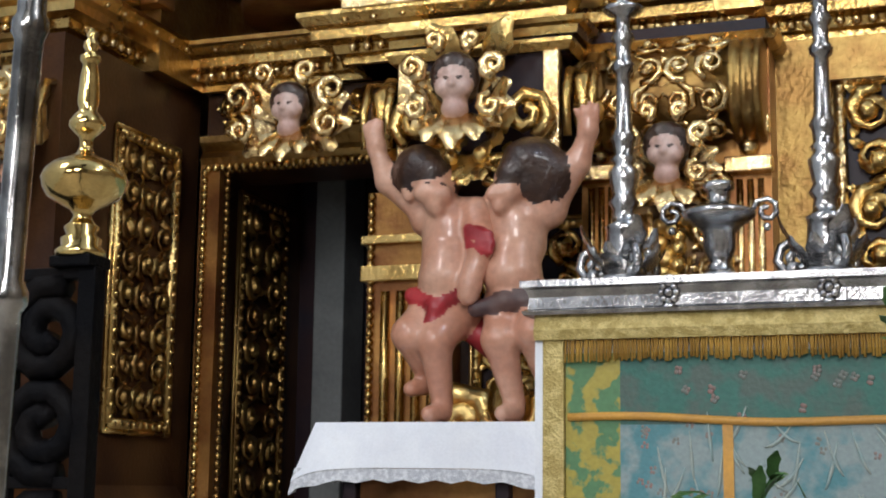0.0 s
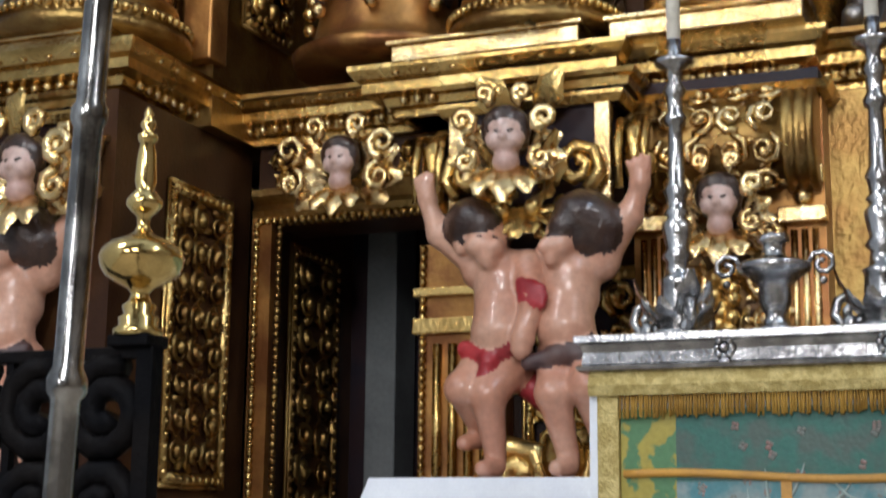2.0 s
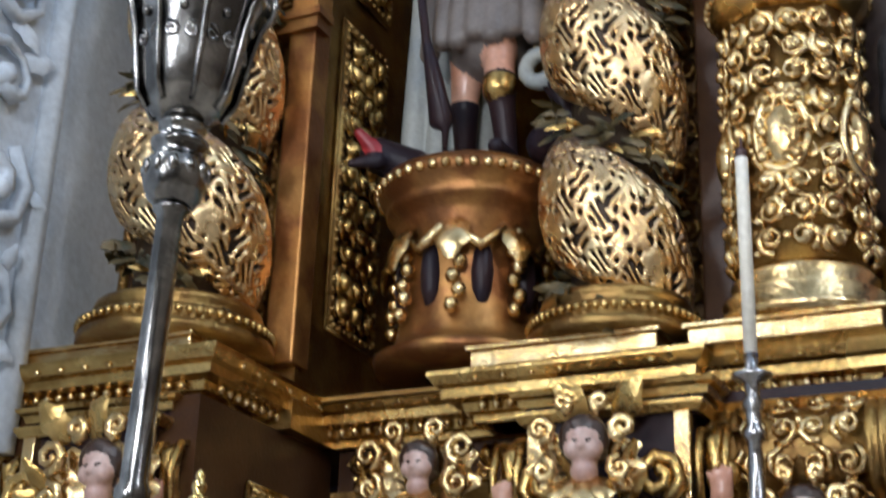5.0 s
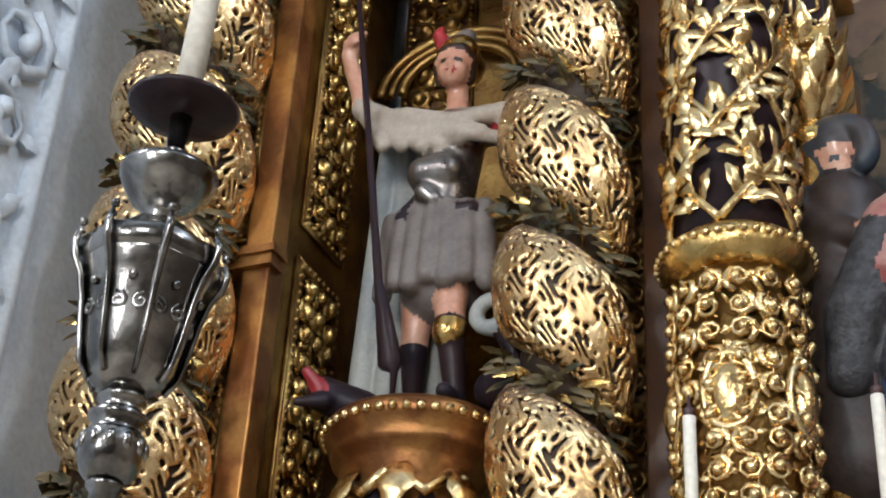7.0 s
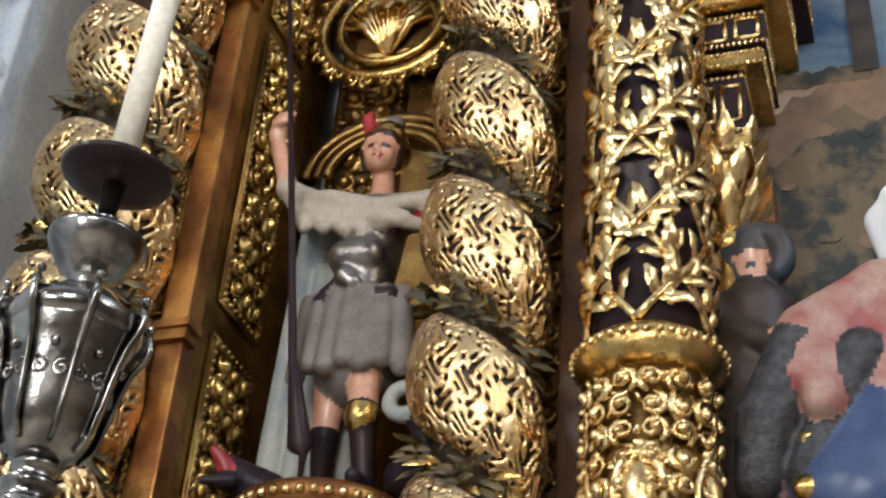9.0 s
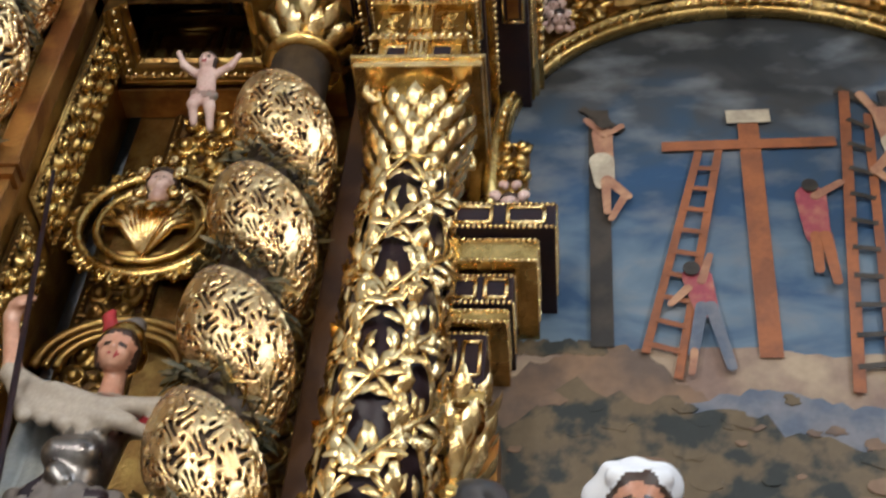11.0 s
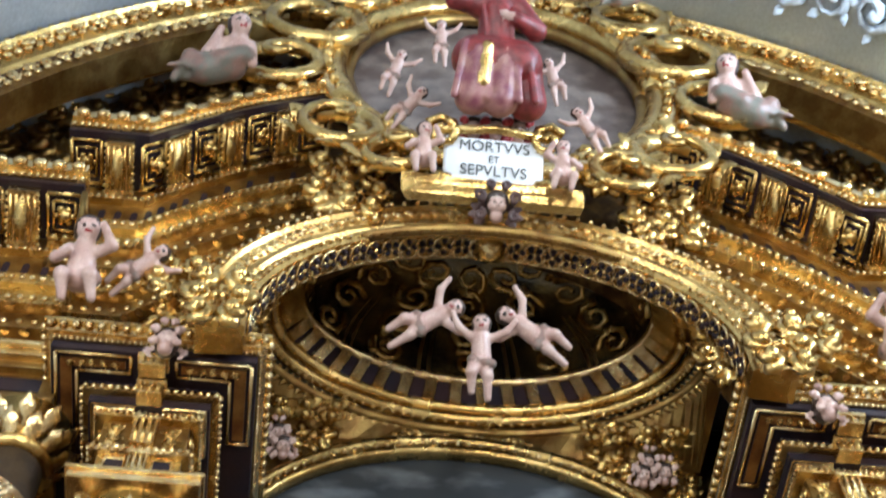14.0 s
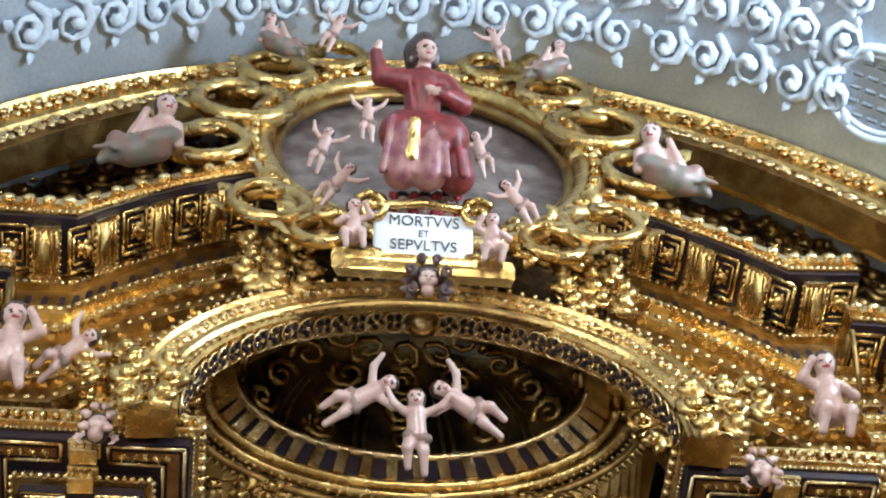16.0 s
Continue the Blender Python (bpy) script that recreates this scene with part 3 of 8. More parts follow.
            cap.leaf(o * r * rr + Vector((0, 0, zz)), o * r * (rr + 0.14) + Vector((0, 0, zz + hh)), (-o.y, o.x, 0), o, 0.055)
    for sx in (1, -1):
        for sy in (1, -1):
            o = Vector((sx, sy, 0)).normalized()
            pts = [o * (r * 0.95 + 0.10 + x) + Vector((0, 0, H - 0.2 + z)) for x, z in spiral(0, 0, 0.085, 2.2, 1.4, -1)]
            cap.tube(pts, 0.028, 6)
    tagged(part("capital_leaves", cap.data(), GOLD_PALE, col, smooth=True), kind="stuff")
    part("capital_bell", lathe([(r * 0.82, zc - 0.02), (r * 0.92, zc), (r * 0.92, zc + 0.04), (r * 0.8, zc + 0.06), (r * 0.85, H - 0.2), (r * 1.2, H - 0.1)], 28), GOLD, col, smooth=True)
    w = r * 1.42
    part("abacus", boxes((-w, w, -w, w, H - 0.09, H - 0.03), (-w * 1.05, w * 1.05, -w * 1.05, w * 1.05, H - 0.03, H), bevel=0.008), GOLD_PALE, col)
    return col


for x0, x1, yf in ((XL + 0.02, -3.45, 4.80), (-2.44, -1.62, 5.40), (-1.50, -0.74, 5.42)):
    part("plinth", boxes((x0, x1, yf, 6.1, TOP, TOP + 0.07), (x0 - 0.02, x1 + 0.02, yf - 0.02, 6.1, TOP + 0.07, TOP + 0.09), bevel=0.006), GOLD_PALE, retable)
TOP += 0.09
straight_column(-1.079, 5.70, TOP, 8.662, 0.27)

# ---- upper storey between the columns ----
part("pilaster", boxes((-1.559, -1.404, 5.9, 6.45, TOP, 9.1), bevel=0.01), WOOD, retable, "dark brown wooden pilaster")
part("inner_pilaster", boxes((-0.927, -0.518, 6.1, 6.45, TOP, 6.480)), WOODGOLD, retable)


def carved_panel(name, parent, plc, w, h, cell, seed, thick=0.02, ground=None, frame_mat=None, border=0.05, mat=None):
    """A sunk panel with a moulded frame and carved scrolls; plc places (u, v, depth)."""
    so = Soup()
    q = [plc(a * w / 2, b * h / 2, 0.004) for a, b in ((-1, -1), (1, -1), (1, 1), (-1, 1))]
    back = part(name, (q + [plc(a * w / 2, b * h / 2, -0.03) for a, b in ((-1, -1), (1, -1), (1, 1), (-1, 1))], [], [(0, 1, 2, 3), (7, 6, 5, 4), (0, 4, 5, 1), (1, 5, 6, 2), (2, 6, 7, 3), (3, 7, 4, 0)]), ground or LACQUER, parent)
    if border:
        fr = Soup()
        for k, rad in ((1.0, 0.45), (1.10, 0.22)):
            c = [plc(a * w / 2 * (1 if k == 1 else 1 + border / w), b * h / 2 * (1 if k == 1 else 1 + border / h), 0.014) for a, b in ((-1, -1), (1, -1), (1, 1), (-1, 1), (-1, -1))]
            for a, b in zip(c, c[1:]):
                fr.tube([a, b], border * rad, 6)
        c = [plc(a * w / 2, b * h / 2, 0.03) for a, b in ((-1, -1), (1, -1), (1, 1), (-1, 1), (-1, -1))]
        row_along(fr, c, 0.05, lambda s, p, d: s.ball(p, 0.017))
        part("panel_frame", fr.data(), frame_mat or GOLD, back, smooth=True)
    scrollwork(w - border, h - border, cell, seed, thick, plc, so)
    tagged(part("carving", so.data(), mat or GOLD, back, smooth=True), kind="stuff")
    return back


# side of the wing: carved panel low, carved strips above
carved_panel("side_panel", retable, flat(-3.37, 5.44, 2.46, 1, 0), 0.46, 1.22, 0.15, 11, 0.022, WOOD, GOLD, 0.06, GOLD_OLD)
for zc, h in ((4.75, 1.6), (6.7, 1.8), (8.7, 1.8)):
    carved_panel("side_strip", retable, flat(-3.30, 5.85, zc, 1, 0), 0.42, h, 0.14, 12, 0.03, WOOD, GOLD_OLD, 0.05, GOLD)
part("corner_pilaster", boxes((-3.42, -3.27, 5.32, 5.47, TOP, 11.0), bevel=0.012), WOODGOLD, retable)
for z in (5.35, 7.6):
    part("pilaster_band", boxes((-3.75, -3.24, 5.28, 5.40, z, z + 0.06), (-3.75, -3.22, 5.26, 5.40, z + 0.06, z + 0.10)), WOODGOLD, retable)
for zc, h in ((4.5, 1.4), (6.5, 1.8), (8.7, 1.8)):
    carved_panel("wing_strip", retable, flat(-3.62, 5.40, zc), 0.28, h, 0.14, 21, 0.03, WOOD, GOLD_OLD, 0.05, GOLD)
    carved_panel("wing_strip", retable, flat(-4.1, 5.40, zc), 0.40, h, 0.14, 22, 0.03, WOOD, GOLD_OLD, 0.05, GOLD)
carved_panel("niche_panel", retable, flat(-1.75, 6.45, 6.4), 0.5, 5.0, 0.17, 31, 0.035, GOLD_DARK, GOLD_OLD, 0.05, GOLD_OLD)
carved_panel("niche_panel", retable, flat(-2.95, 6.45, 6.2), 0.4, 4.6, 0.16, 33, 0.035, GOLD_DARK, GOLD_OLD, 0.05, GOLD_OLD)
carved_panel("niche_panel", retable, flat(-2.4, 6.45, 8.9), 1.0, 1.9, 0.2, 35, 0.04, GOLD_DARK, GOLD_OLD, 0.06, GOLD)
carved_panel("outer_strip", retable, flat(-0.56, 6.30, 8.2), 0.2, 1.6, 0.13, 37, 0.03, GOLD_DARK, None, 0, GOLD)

# shell niche head over the statue, with its medallion
nich = Soup()
cx, cz = -2.771, 6.932
for rr, tk in ((0.50, 0.035), (0.43, 0.025), (0.36, 0.03)):
    nich.tube([(cx + rr * math.cos(a), 6.33, cz + 0.15 + rr * 0.75 * math.sin(a)) for a in (math.pi * i / 24 for i in range(25))], tk, 6)
part("niche_arch", nich.data(), GOLD_OLD, retable, smooth=True)
med = thing("medallion", (cx, 6.25, 8.129), "round gilded medallion with a shell and cherub", "medallion")
so = Soup()
for rr, tk in ((0.46, 0.04), (0.34, 0.03)):
    so.tube([(rr * math.cos(a), -0.06, rr * 0.95 * math.sin(a)) for a in (2 * math.pi * i / 32 for i in range(33))], tk, 6)
for i in range(28):
    a = 2 * math.pi * i / 28
    so.tube([(0.50 * math.cos(a) + x, -0.07, 0.48 * math.sin(a) + z) for x, z in spiral(0, 0, 0.055, a, 1.2, 1 if i % 2 else -1)], 0.02, 5)
part("rim", so.data(), GOLD, med, smooth=True)
sh = Soup()
for i in range(11):
    a = math.pi * (0.12 + 0.76 * i / 10)
    sh.tube([(0.0, -0.04, -0.26), (0.16 * math.cos(a), -0.12, -0.12 + 0.16 * math.sin(a)), (0.29 * math.cos(a), -0.08, -0.12 + 0.33 * math.sin(a))], [0.02, 0.035, 0.05], 6)
part("shell", sh.data(), GOLD_PALE, med, smooth=True)
part("field", boxes((-0.33, 0.33, -0.03, 0.17, -0.31, 0.31), bevel=0.1), GOLD_OLD, med)

# drum pedestal under the statue
drum = thing("statue_pedestal", (-2.628, 5.80, TOP), "round gilded pedestal with black panels below the statue", "pedestal")
part("drum", lathe([(0.42, 0), (0.44, 0.05), (0.36, 0.09), (0.34, 0.14), (0.31, 0.3), (0.32, 0.6), (0.36, 0.68), (0.36, 0.72), (0.40, 0.74), (0.41, 0.77), (0.40, 0.81), (0.44, 0.84), (0.45, 0.90), (0.43, 0.93), (0.40, 0.95)], 40), WOODGOLD, drum, smooth=True)
so, blk = Soup(), Soup()
for k in range(8):
    a = 2 * math.pi * k / 8 + 0.2
    o = Vector((math.cos(a), math.sin(a), 0))
    t = Vector((-o.y, o.x, 0))
    so.leaf(o * 0.33 + Vector((0, 0, 0.66)), o * 0.37 + Vector((0, 0, 0.42)), t, o, 0.10)
    so.tube([o * 0.36 + Vector((0, 0, 0.60)), (o + t * 0.35).normalized() * 0.37 + Vector((0, 0, 0.50)), (o + t * 0.75).normalized() * 0.36 + Vector((0, 0, 0.60))], 0.03, 6)
    for q in range(5):
        so.ball(o * (0.37 - 0.005 * q) + Vector((0, 0, 0.22 + 0.07 * q)) + t * 0.03 * (q % 2), 0.038)
    a2 = a + math.pi / 8
    o2 = Vector((math.cos(a2), math.sin(a2), 0))
    blk.ball(o2 * 0.30 + Vector((0, 0, 0.40)), 0.12, (0.45, 0.45, 1.4), 10, 6)
tagged(part("carving", so.data(), GOLD_PALE, drum, smooth=True), kind="stuff")
tagged(part("black_inlay", blk.data(), LACQUER, drum, smooth=True), kind="stuff")
so = Soup()
for i in range(44):
    a = 2 * math.pi * i / 44
    so.ball((0.45 * math.cos(a), 0.45 * math.sin(a), 0.87), 0.026)
tagged(part("beading", so.data(), GOLD_PALE, drum, smooth=True), kind="stuff")

# ---- the armoured saint ----
CLOAK = shader("beige_cloak", (0.42, 0.36, 0.29), 0.55, 0, (0.32, 0.27, 0.22), 4, 50, 0.08)
GREYCLOTH = shader("grey_blue_cloak", (0.22, 0.25, 0.27), 0.55, 0, (0.36, 0.37, 0.34), 3, 50, 0.2)
STEEL = shader("dull_armour", (0.30, 0.28, 0.26), 0.3, 0.85, (0.16, 0.14, 0.13), 7, 50, 0.2)
TUNIC = shader("grey_brown_tunic", (0.13, 0.11, 0.10), 0.5, 0, (0.18, 0.155, 0.14), 7, 50, 0.15)
saint = head_prims((-0.09, -0.06, 1.84), 0.112, 0.15, -0.15)
saint += [((-0.09, 0.0, 1.98), (-0.09, 0.03, 1.92), 0.095, 0.112, 3), ((-0.16, -0.05, 1.96), (-0.02, -0.05, 1.96), 0.035, 0.035, 3), ((-0.15, 0.05, 2.09), (-0.08, 0.05, 2.11), 0.045, 0.05, 8), ((-0.18, 0.0, 2.02), (-0.21, 0, 2.12), 0.036, 0.03, 2), ((-0.21, 0, 2.12), (-0.20, 0, 2.16), 0.03, 0.018, 2)]
saint += [((-0.09, 0, 1.74), (-0.09, 0.01, 1.60), 0.052, 0.062, 0)]
saint += [((-0.26, 0.02, 1.54), (0.12, 0.02, 1.52), 0.10, 0.10, 4), ((-0.10, 0, 1.45), (-0.12, -0.02, 1.12), 0.155, 0.14, 6), ((-0.18, -0.12, 1.20), (-0.08, -0.12, 1.20), 0.085, 0.085, 6), ((-0.16, -0.15, 1.08), (-0.12, -0.15, 1.04), 0.05, 0.04, 6)]
saint += [((-0.38, 0, 1.60), (-0.58, -0.04, 1.72), 0.07, 0.055, 4)] + limb([(-0.58, -0.04, 1.74), (-0.66, -0.08, 2.02)], [0.048, 0.038]) + [((-0.66, -0.09, 2.05), (-0.64, -0.10, 2.12), 0.042, 0.038, 0)]
saint += [((-0.62 + 0.02 * k, -0.13, 2.13), (-0.66 + 0.02 * k, -0.14, 2.08), 0.014, 0.014, 0) for k in range(4)]
saint += limb([(0.16, -0.02, 1.48), (0.24, -0.04, 1.28)], [0.075, 0.062], 2) + limb([(0.24, -0.04, 1.26), (0.31, -0.10, 1.06)], [0.045, 0.038]) + [((0.31, -0.11, 1.04), (0.33, -0.13, 0.98), 0.042, 0.035, 0)]
saint += [((-0.35 + 0.075 * k, -0.02 - 0.09 * math.sin(0.5 + 0.36 * k), 1.00), (-0.36 + 0.083 * k, -0.03 - 0.15 * math.sin(0.5 + 0.36 * k), 0.60 + 0.03 * (k % 2)), 0.052, 0.046, 8) for k in range(7)]
saint += [((-0.12, 0.02, 1.0), (-0.12, 0.02, 0.66), 0.15, 0.19, 8), ((-0.28, -0.12, 0.98), (0.06, -0.12, 0.98), 0.028, 0.028, 7), ((0.08, -0.05, 1.45), (-0.26, -0.13, 1.02), 0.02, 0.02, 7)]
saint += limb([(-0.05, -0.06, 0.66), (-0.02, -0.10, 0.40)], [0.085, 0.062]) + [((-0.02, -0.10, 0.40), (0.0, -0.05, 0.08), 0.066, 0.045, 7), ((-0.02, -0.10, 0.38), (-0.02, -0.11, 0.36), 0.072, 0.07, 3), ((0.0, -0.06, 0.04), (0.02, -0.22, 0.035), 0.05, 0.035, 7)]
saint += limb([(-0.22, 0.0, 0.66), (-0.24, 0.02, 0.36)], [0.085, 0.058]) + [((-0.24, 0.02, 0.36), (-0.26, 0.10, 0.08), 0.062, 0.042, 7), ((-0.26, 0.08, 0.04), (-0.32, -0.05, 0.035), 0.045, 0.034, 7)]
saint += [((-0.55 + 0.05 * k, -0.03 - 0.02 * k, 1.66 - 0.02 * k), (-0.40 + 0.10 * k, -0.15, 1.33 + 0.02 * abs(k - 3)), 0.04, 0.034, 4) for k in range(6)]
saint += [((-0.34, -0.12, 1.46), (0.02, -0.17, 1.36), 0.032, 0.03, 4), ((0.02, -0.17, 1.36), (0.24, -0.08, 1.34), 0.03, 0.035, 4), ((-0.26, -0.11, 1.56), (-0.04, -0.15, 1.46), 0.04, 0.035, 4), ((-0.04, -0.15, 1.46), (0.20, -0.09, 1.50), 0.035, 0.05, 4), ((0.20, -0.07, 1.46), (0.26, -0.03, 1.36), 0.05, 0.045, 4)]
saint += [((-0.50 + 0.055 * k, 0.14 + 0.035 * (k % 2), 1.55), (-0.56 + 0.07 * k, 0.16 + 0.05 * (k % 2), 0.10), 0.055, 0.065, 5) for k in range(6)]
saint += [((0.14, 0.05, 0.14), (0.30, 0.0, 0.18), 0.09, 0.10, 7), ((0.28, -0.02, 0.22), (0.20, -0.08, 0.38), 0.05, 0.04, 7)]
saint += [((0.17 + 0.07 * math.cos(a), -0.10, 0.43 + 0.07 * math.sin(a)), (0.17 + 0.07 * math.cos(a + 0.5), -0.10, 0.43 + 0.07 * math.sin(a + 0.5)), 0.028, 0.026, 5) for a in (0.5 * k for k in range(12))]
saint += [((-0.45, -0.02, 0.09), (-0.60, -0.10, 0.15), 0.09, 0.08, 7), ((-0.58, -0.15, 0.14), (-0.64, -0.20, 0.22), 0.035, 0.025, 2), ((-0.56, -0.16, 0.09), (-0.66, -0.22, 0.07), 0.035, 0.02, 7)]
figure("saint_statue", saint, [SKIN, HAIR, RED, GOLD, CLOAK, GREYCLOTH, STEEL, LACQUER, TUNIC], 0.0125, 0.008, (-2.41, 5.75, TOP + 0.95), "painted wooden saint in armour with helmet, cloak and lance", scale=1.10)
lance = thing("lance", (-2.64, 5.50, TOP + 0.99), "long dark lance held by the armoured saint", "lance")
so = Soup()
so.tube([(0.0, 0, 0), (0.0, 0, 0.12), (-0.02, 0, 0.16), (-0.09, 0, 0.5), (-0.12, 0, 0.62), (-0.52, 0.04, 3.25)], [0.012, 0.018, 0.06, 0.035, 0.022, 0.012], 8)
part("shaft", so.data(), LACQUER, lance, smooth=True)

# ---- cherub heads ----
CHERUB = head_prims((0, 0, 0), 0.125, 0.0, -0.1)
CHERUB += [((0, -0.01, -0.10), (0, -0.02, -0.15), 0.06, 0.075, 0), ((0.05, -0.06, -0.045), (-0.05, -0.06, -0.045), 0.052, 0.052, 0), ((0, 0.03, 0.05), (0, 0.05, -0.02), 0.118, 0.11, 1)]
CHERUB += [((0.102 * math.cos(a), -0.03 - 0.03 * math.sin(a), 0.015 + 0.100 * math.sin(a)), (0.108 * math.cos(a + 0.25), -0.02 - 0.03 * math.sin(a), 0.02 + 0.105 * math.sin(a + 0.25)), 0.030, 0.026, 1) for a in (math.pi * (k - 1) / 9 for k in range(12))]


def cherub(place, label, turn=0.0, scale=1.0, spread=1.0, hair=None, wings=GOLD_PALE, leaves=True, proto={}):
    e = thing("cherub_head", place, label, "cherub", "carved cherub heads", turn)
    key = hair or HAIR
    if key.name not in proto:
        h = figure("head", CHERUB, [SKIN_PALE, key, LIP], 0.0085, 0.007, (0, 0, 0), "")
        proto[key.name] = h.data
        bpy.data.objects.remove(h)
    h = new("head", proto[key.name])
    h.parent = e
    h.matrix_basis = Matrix.Scale(scale, 4)
    so = Soup()
    for s in (1, -1):
        for k in range(4):
            a = radians(-40 + 32 * k)
            L = spread * scale * (0.25, 0.29, 0.28, 0.24)[k]
            b = Vector((s * 0.08 * scale, 0.05, -0.10 * scale))
            d = Vector((s * math.cos(a), -0.08 - 0.05 * (k % 2), math.sin(a)))
            so.leaf(b + d * 0.04, b + d * L, (-d.z, 0, d.x), (0, -1, 0), 0.088 * scale * spread)
        for cx, cz, r, hd in ((0.26, 0.06, 0.085, -1), (0.24, -0.16, 0.075, 1), (0.12, 0.20, 0.06, -1)):
            so.tube([(s * (cx * spread + x) * scale, -0.07, (cz + z) * scale) for x, z in spiral(0, 0, r * spread, math.pi / 2 * hd, 1.35, hd)], [0.034 * scale - 0.0015 * scale * i for i in range(11)], 7)
    if leaves:
        for k in (0.5, 2, 3.5):
            so.leaf((0.05 * (k - 2) * scale, -0.02, -0.18 * scale), (0.09 * (k - 2) * scale, -0.07, (-0.40 + 0.03 * abs(k - 2)) * scale), (1, 0, 0), (0, -1, 0), 0.085 * scale)
    tagged(part("foliage", so.data(), wings, e, "gilded leafy wings", smooth=True), kind="stuff")
    return e

# ---- base storey: the carrying boys and their brackets ----
U = 0.0022


def scaled(prims):
    return [(tuple(U * c for c in a), tuple(U * c for c in b), U * r, U * s, m) for a, b, r, s, m in prims]


BOY_L = [((-116, 0, 424), (-100, 8, 416), 51, 51, 1), ((-84, -26, 394), (-76, -34, 372), 35, 27, 0), ((-66, -58, 380), (-62, -63, 371), 5, 7, 0), ((-96, -52, 378), (-60, -50, 374), 16, 15, 0), ((-72, -52, 352), (-70, -52, 350), 14, 13, 0), ((-90, -59, 389), (-84, -61, 388), 2.6, 2.6, 1), ((-60, -57, 386), (-56, -56, 385), 2.6, 2.6, 1), ((-72, -63, 359), (-62, -63, 359), 3, 3, 0), ((-128, -34, 384), (-128, -36, 376), 10, 8, 0), ((-82, 5, 365), (-70, 0, 345), 26, 34, 0)]
BOY_L += [((-150 + 14 * k, -30 + 6 * abs(k - 3), 405 + 34 * math.sin(k * 0.55)), (-140 + 14 * k, -36 + 6 * abs(k - 3), 398 + 36 * math.sin(k * 0.55)), 13, 11, 1) for k in range(7)]
BOY_L += [((-105, 8, 345), (-20, 8, 345), 34, 34, 0), ((-62, 0, 325), (-62, 0, 295), 50, 50, 0), ((-60, -14, 262), (-60, -16, 238), 48, 52, 0), ((-88, 4, 190), (-45, 4, 188), 38, 38, 0)]
BOY_L += limb([(-122, 5, 368), (-178, -5, 412), (-198, -12, 468)], [27, 21, 15]) + [((-198, -14, 478), (-200, -16, 492), 17, 14, 0)]
BOY_L += [((-192 - 7 * k, -16, 492), (-186 - 11 * k, -20, 520 - 5 * abs(k - 1)), 5, 4, 0) for k in range(4)]
BOY_L += limb([(-12, -14, 345), (8, -40, 285), (-8, -58, 222)], [28, 24, 17]) + [((-8, -58, 215), (-10, -60, 200), 19, 17, 0)]
BOY_L += limb([(-50, -8, 172), (-72, -48, 128), (-70, -14, 30)], [37, 29, 18]) + [((-70, -20, 12), (-78, -56, 8), 19, 13, 0)]
BOY_L += limb([(-100, -4, 175), (-116, -50, 140), (-108, 26, 72)], [37, 29, 18]) + [((-110, 20, 62), (-126, -14, 52), 18, 13, 0)]
BOY_L += [((-120, -28, 208), (-70, -46, 190), 14, 12, 2), ((-70, -46, 190), (-20, -40, 215), 12, 12, 2), ((-70, -52, 180), (-78, -54, 155), 14, 8, 2), ((-16, -48, 312), (26, -62, 300), 7, 7, 2), ((-14, -52, 298), (30, -64, 284), 6, 7, 2), ((-10, -56, 284), (28, -66, 270), 6, 6, 2), ((-40, 10, 160), (10, 20, 130), 20, 30, 2)]
BOY_L += [((-108, -28, 428), (-86, -38, 418), 36, 28, 1), ((-124, -24, 408), (-120, -28, 396), 26, 18, 1)]
BOY_R = [((84, -6, 418), (102, 0, 404), 55, 54, 1), ((54, -32, 388), (46, -40, 366), 31, 23, 0), ((30, -60, 374), (26, -64, 366), 5, 7, 0), ((58, -50, 372), (36, -54, 370), 15, 14, 0), ((40, -54, 348), (40, -54, 346), 12, 12, 0), ((44, -61, 383), (39, -62, 382), 2.6, 2.6, 1), ((60, 5, 362), (55, 0, 345), 28, 34, 0)]
BOY_R += [((45 + 14 * k, -34 + 5 * abs(k - 3), 420 + 20 * math.sin(k * 0.6)), (52 + 14 * k, -40 + 5 * abs(k - 3), 408 + 20 * math.sin(k * 0.6)), 13, 12, 1) for k in range(7)]
BOY_R += [((74, -34, 420), (60, -44, 404), 38, 26, 1), ((90, -30, 396), (84, -34, 386), 28, 20, 1)]
BOY_R += [((15, 8, 352), (105, 8, 350), 34, 34, 0), ((55, 0, 325), (55, 0, 295), 50, 50, 0), ((52, -14, 262), (52, -16, 240), 46, 50, 0), ((35, 4, 195), (80, 4, 195), 38, 38, 0)]
BOY_R += limb([(118, 5, 370), (160, -5, 422), (180, -12, 470)], [27, 21, 15]) + [((181, -14, 478), (182, -16, 492), 17, 14, 0)]
BOY_R += [((170 + 8 * k, -16, 492), (160 + 13 * k, -20, 520 - 5 * abs(k - 2)), 5, 4, 0) for k in range(4)]
BOY_R += limb([(38, -8, 175), (40, -48, 128), (55, -14, 30)], [36, 29, 18]) + [((55, -20, 12), (48, -56, 8), 19, 13, 0)]
BOY_R += limb([(88, -4, 178), (98, -46, 140), (106, 20, 50)], [36, 29, 18]) + [((106, 16, 30), (112, -20, 22), 18, 13, 0)]
BOY_R += [((0, -52, 178), (50, -48, 192), 13, 14, 3), ((50, -48, 192), (105, -30, 212), 14, 12, 3), ((30, -50, 175), (100, -40, 195), 10, 10, 3)]
boy_mats = [SKIN, HAIR, RED, BROWNCLOTH]
BX, BY, BZ = -1.69, 5.10, 1.85
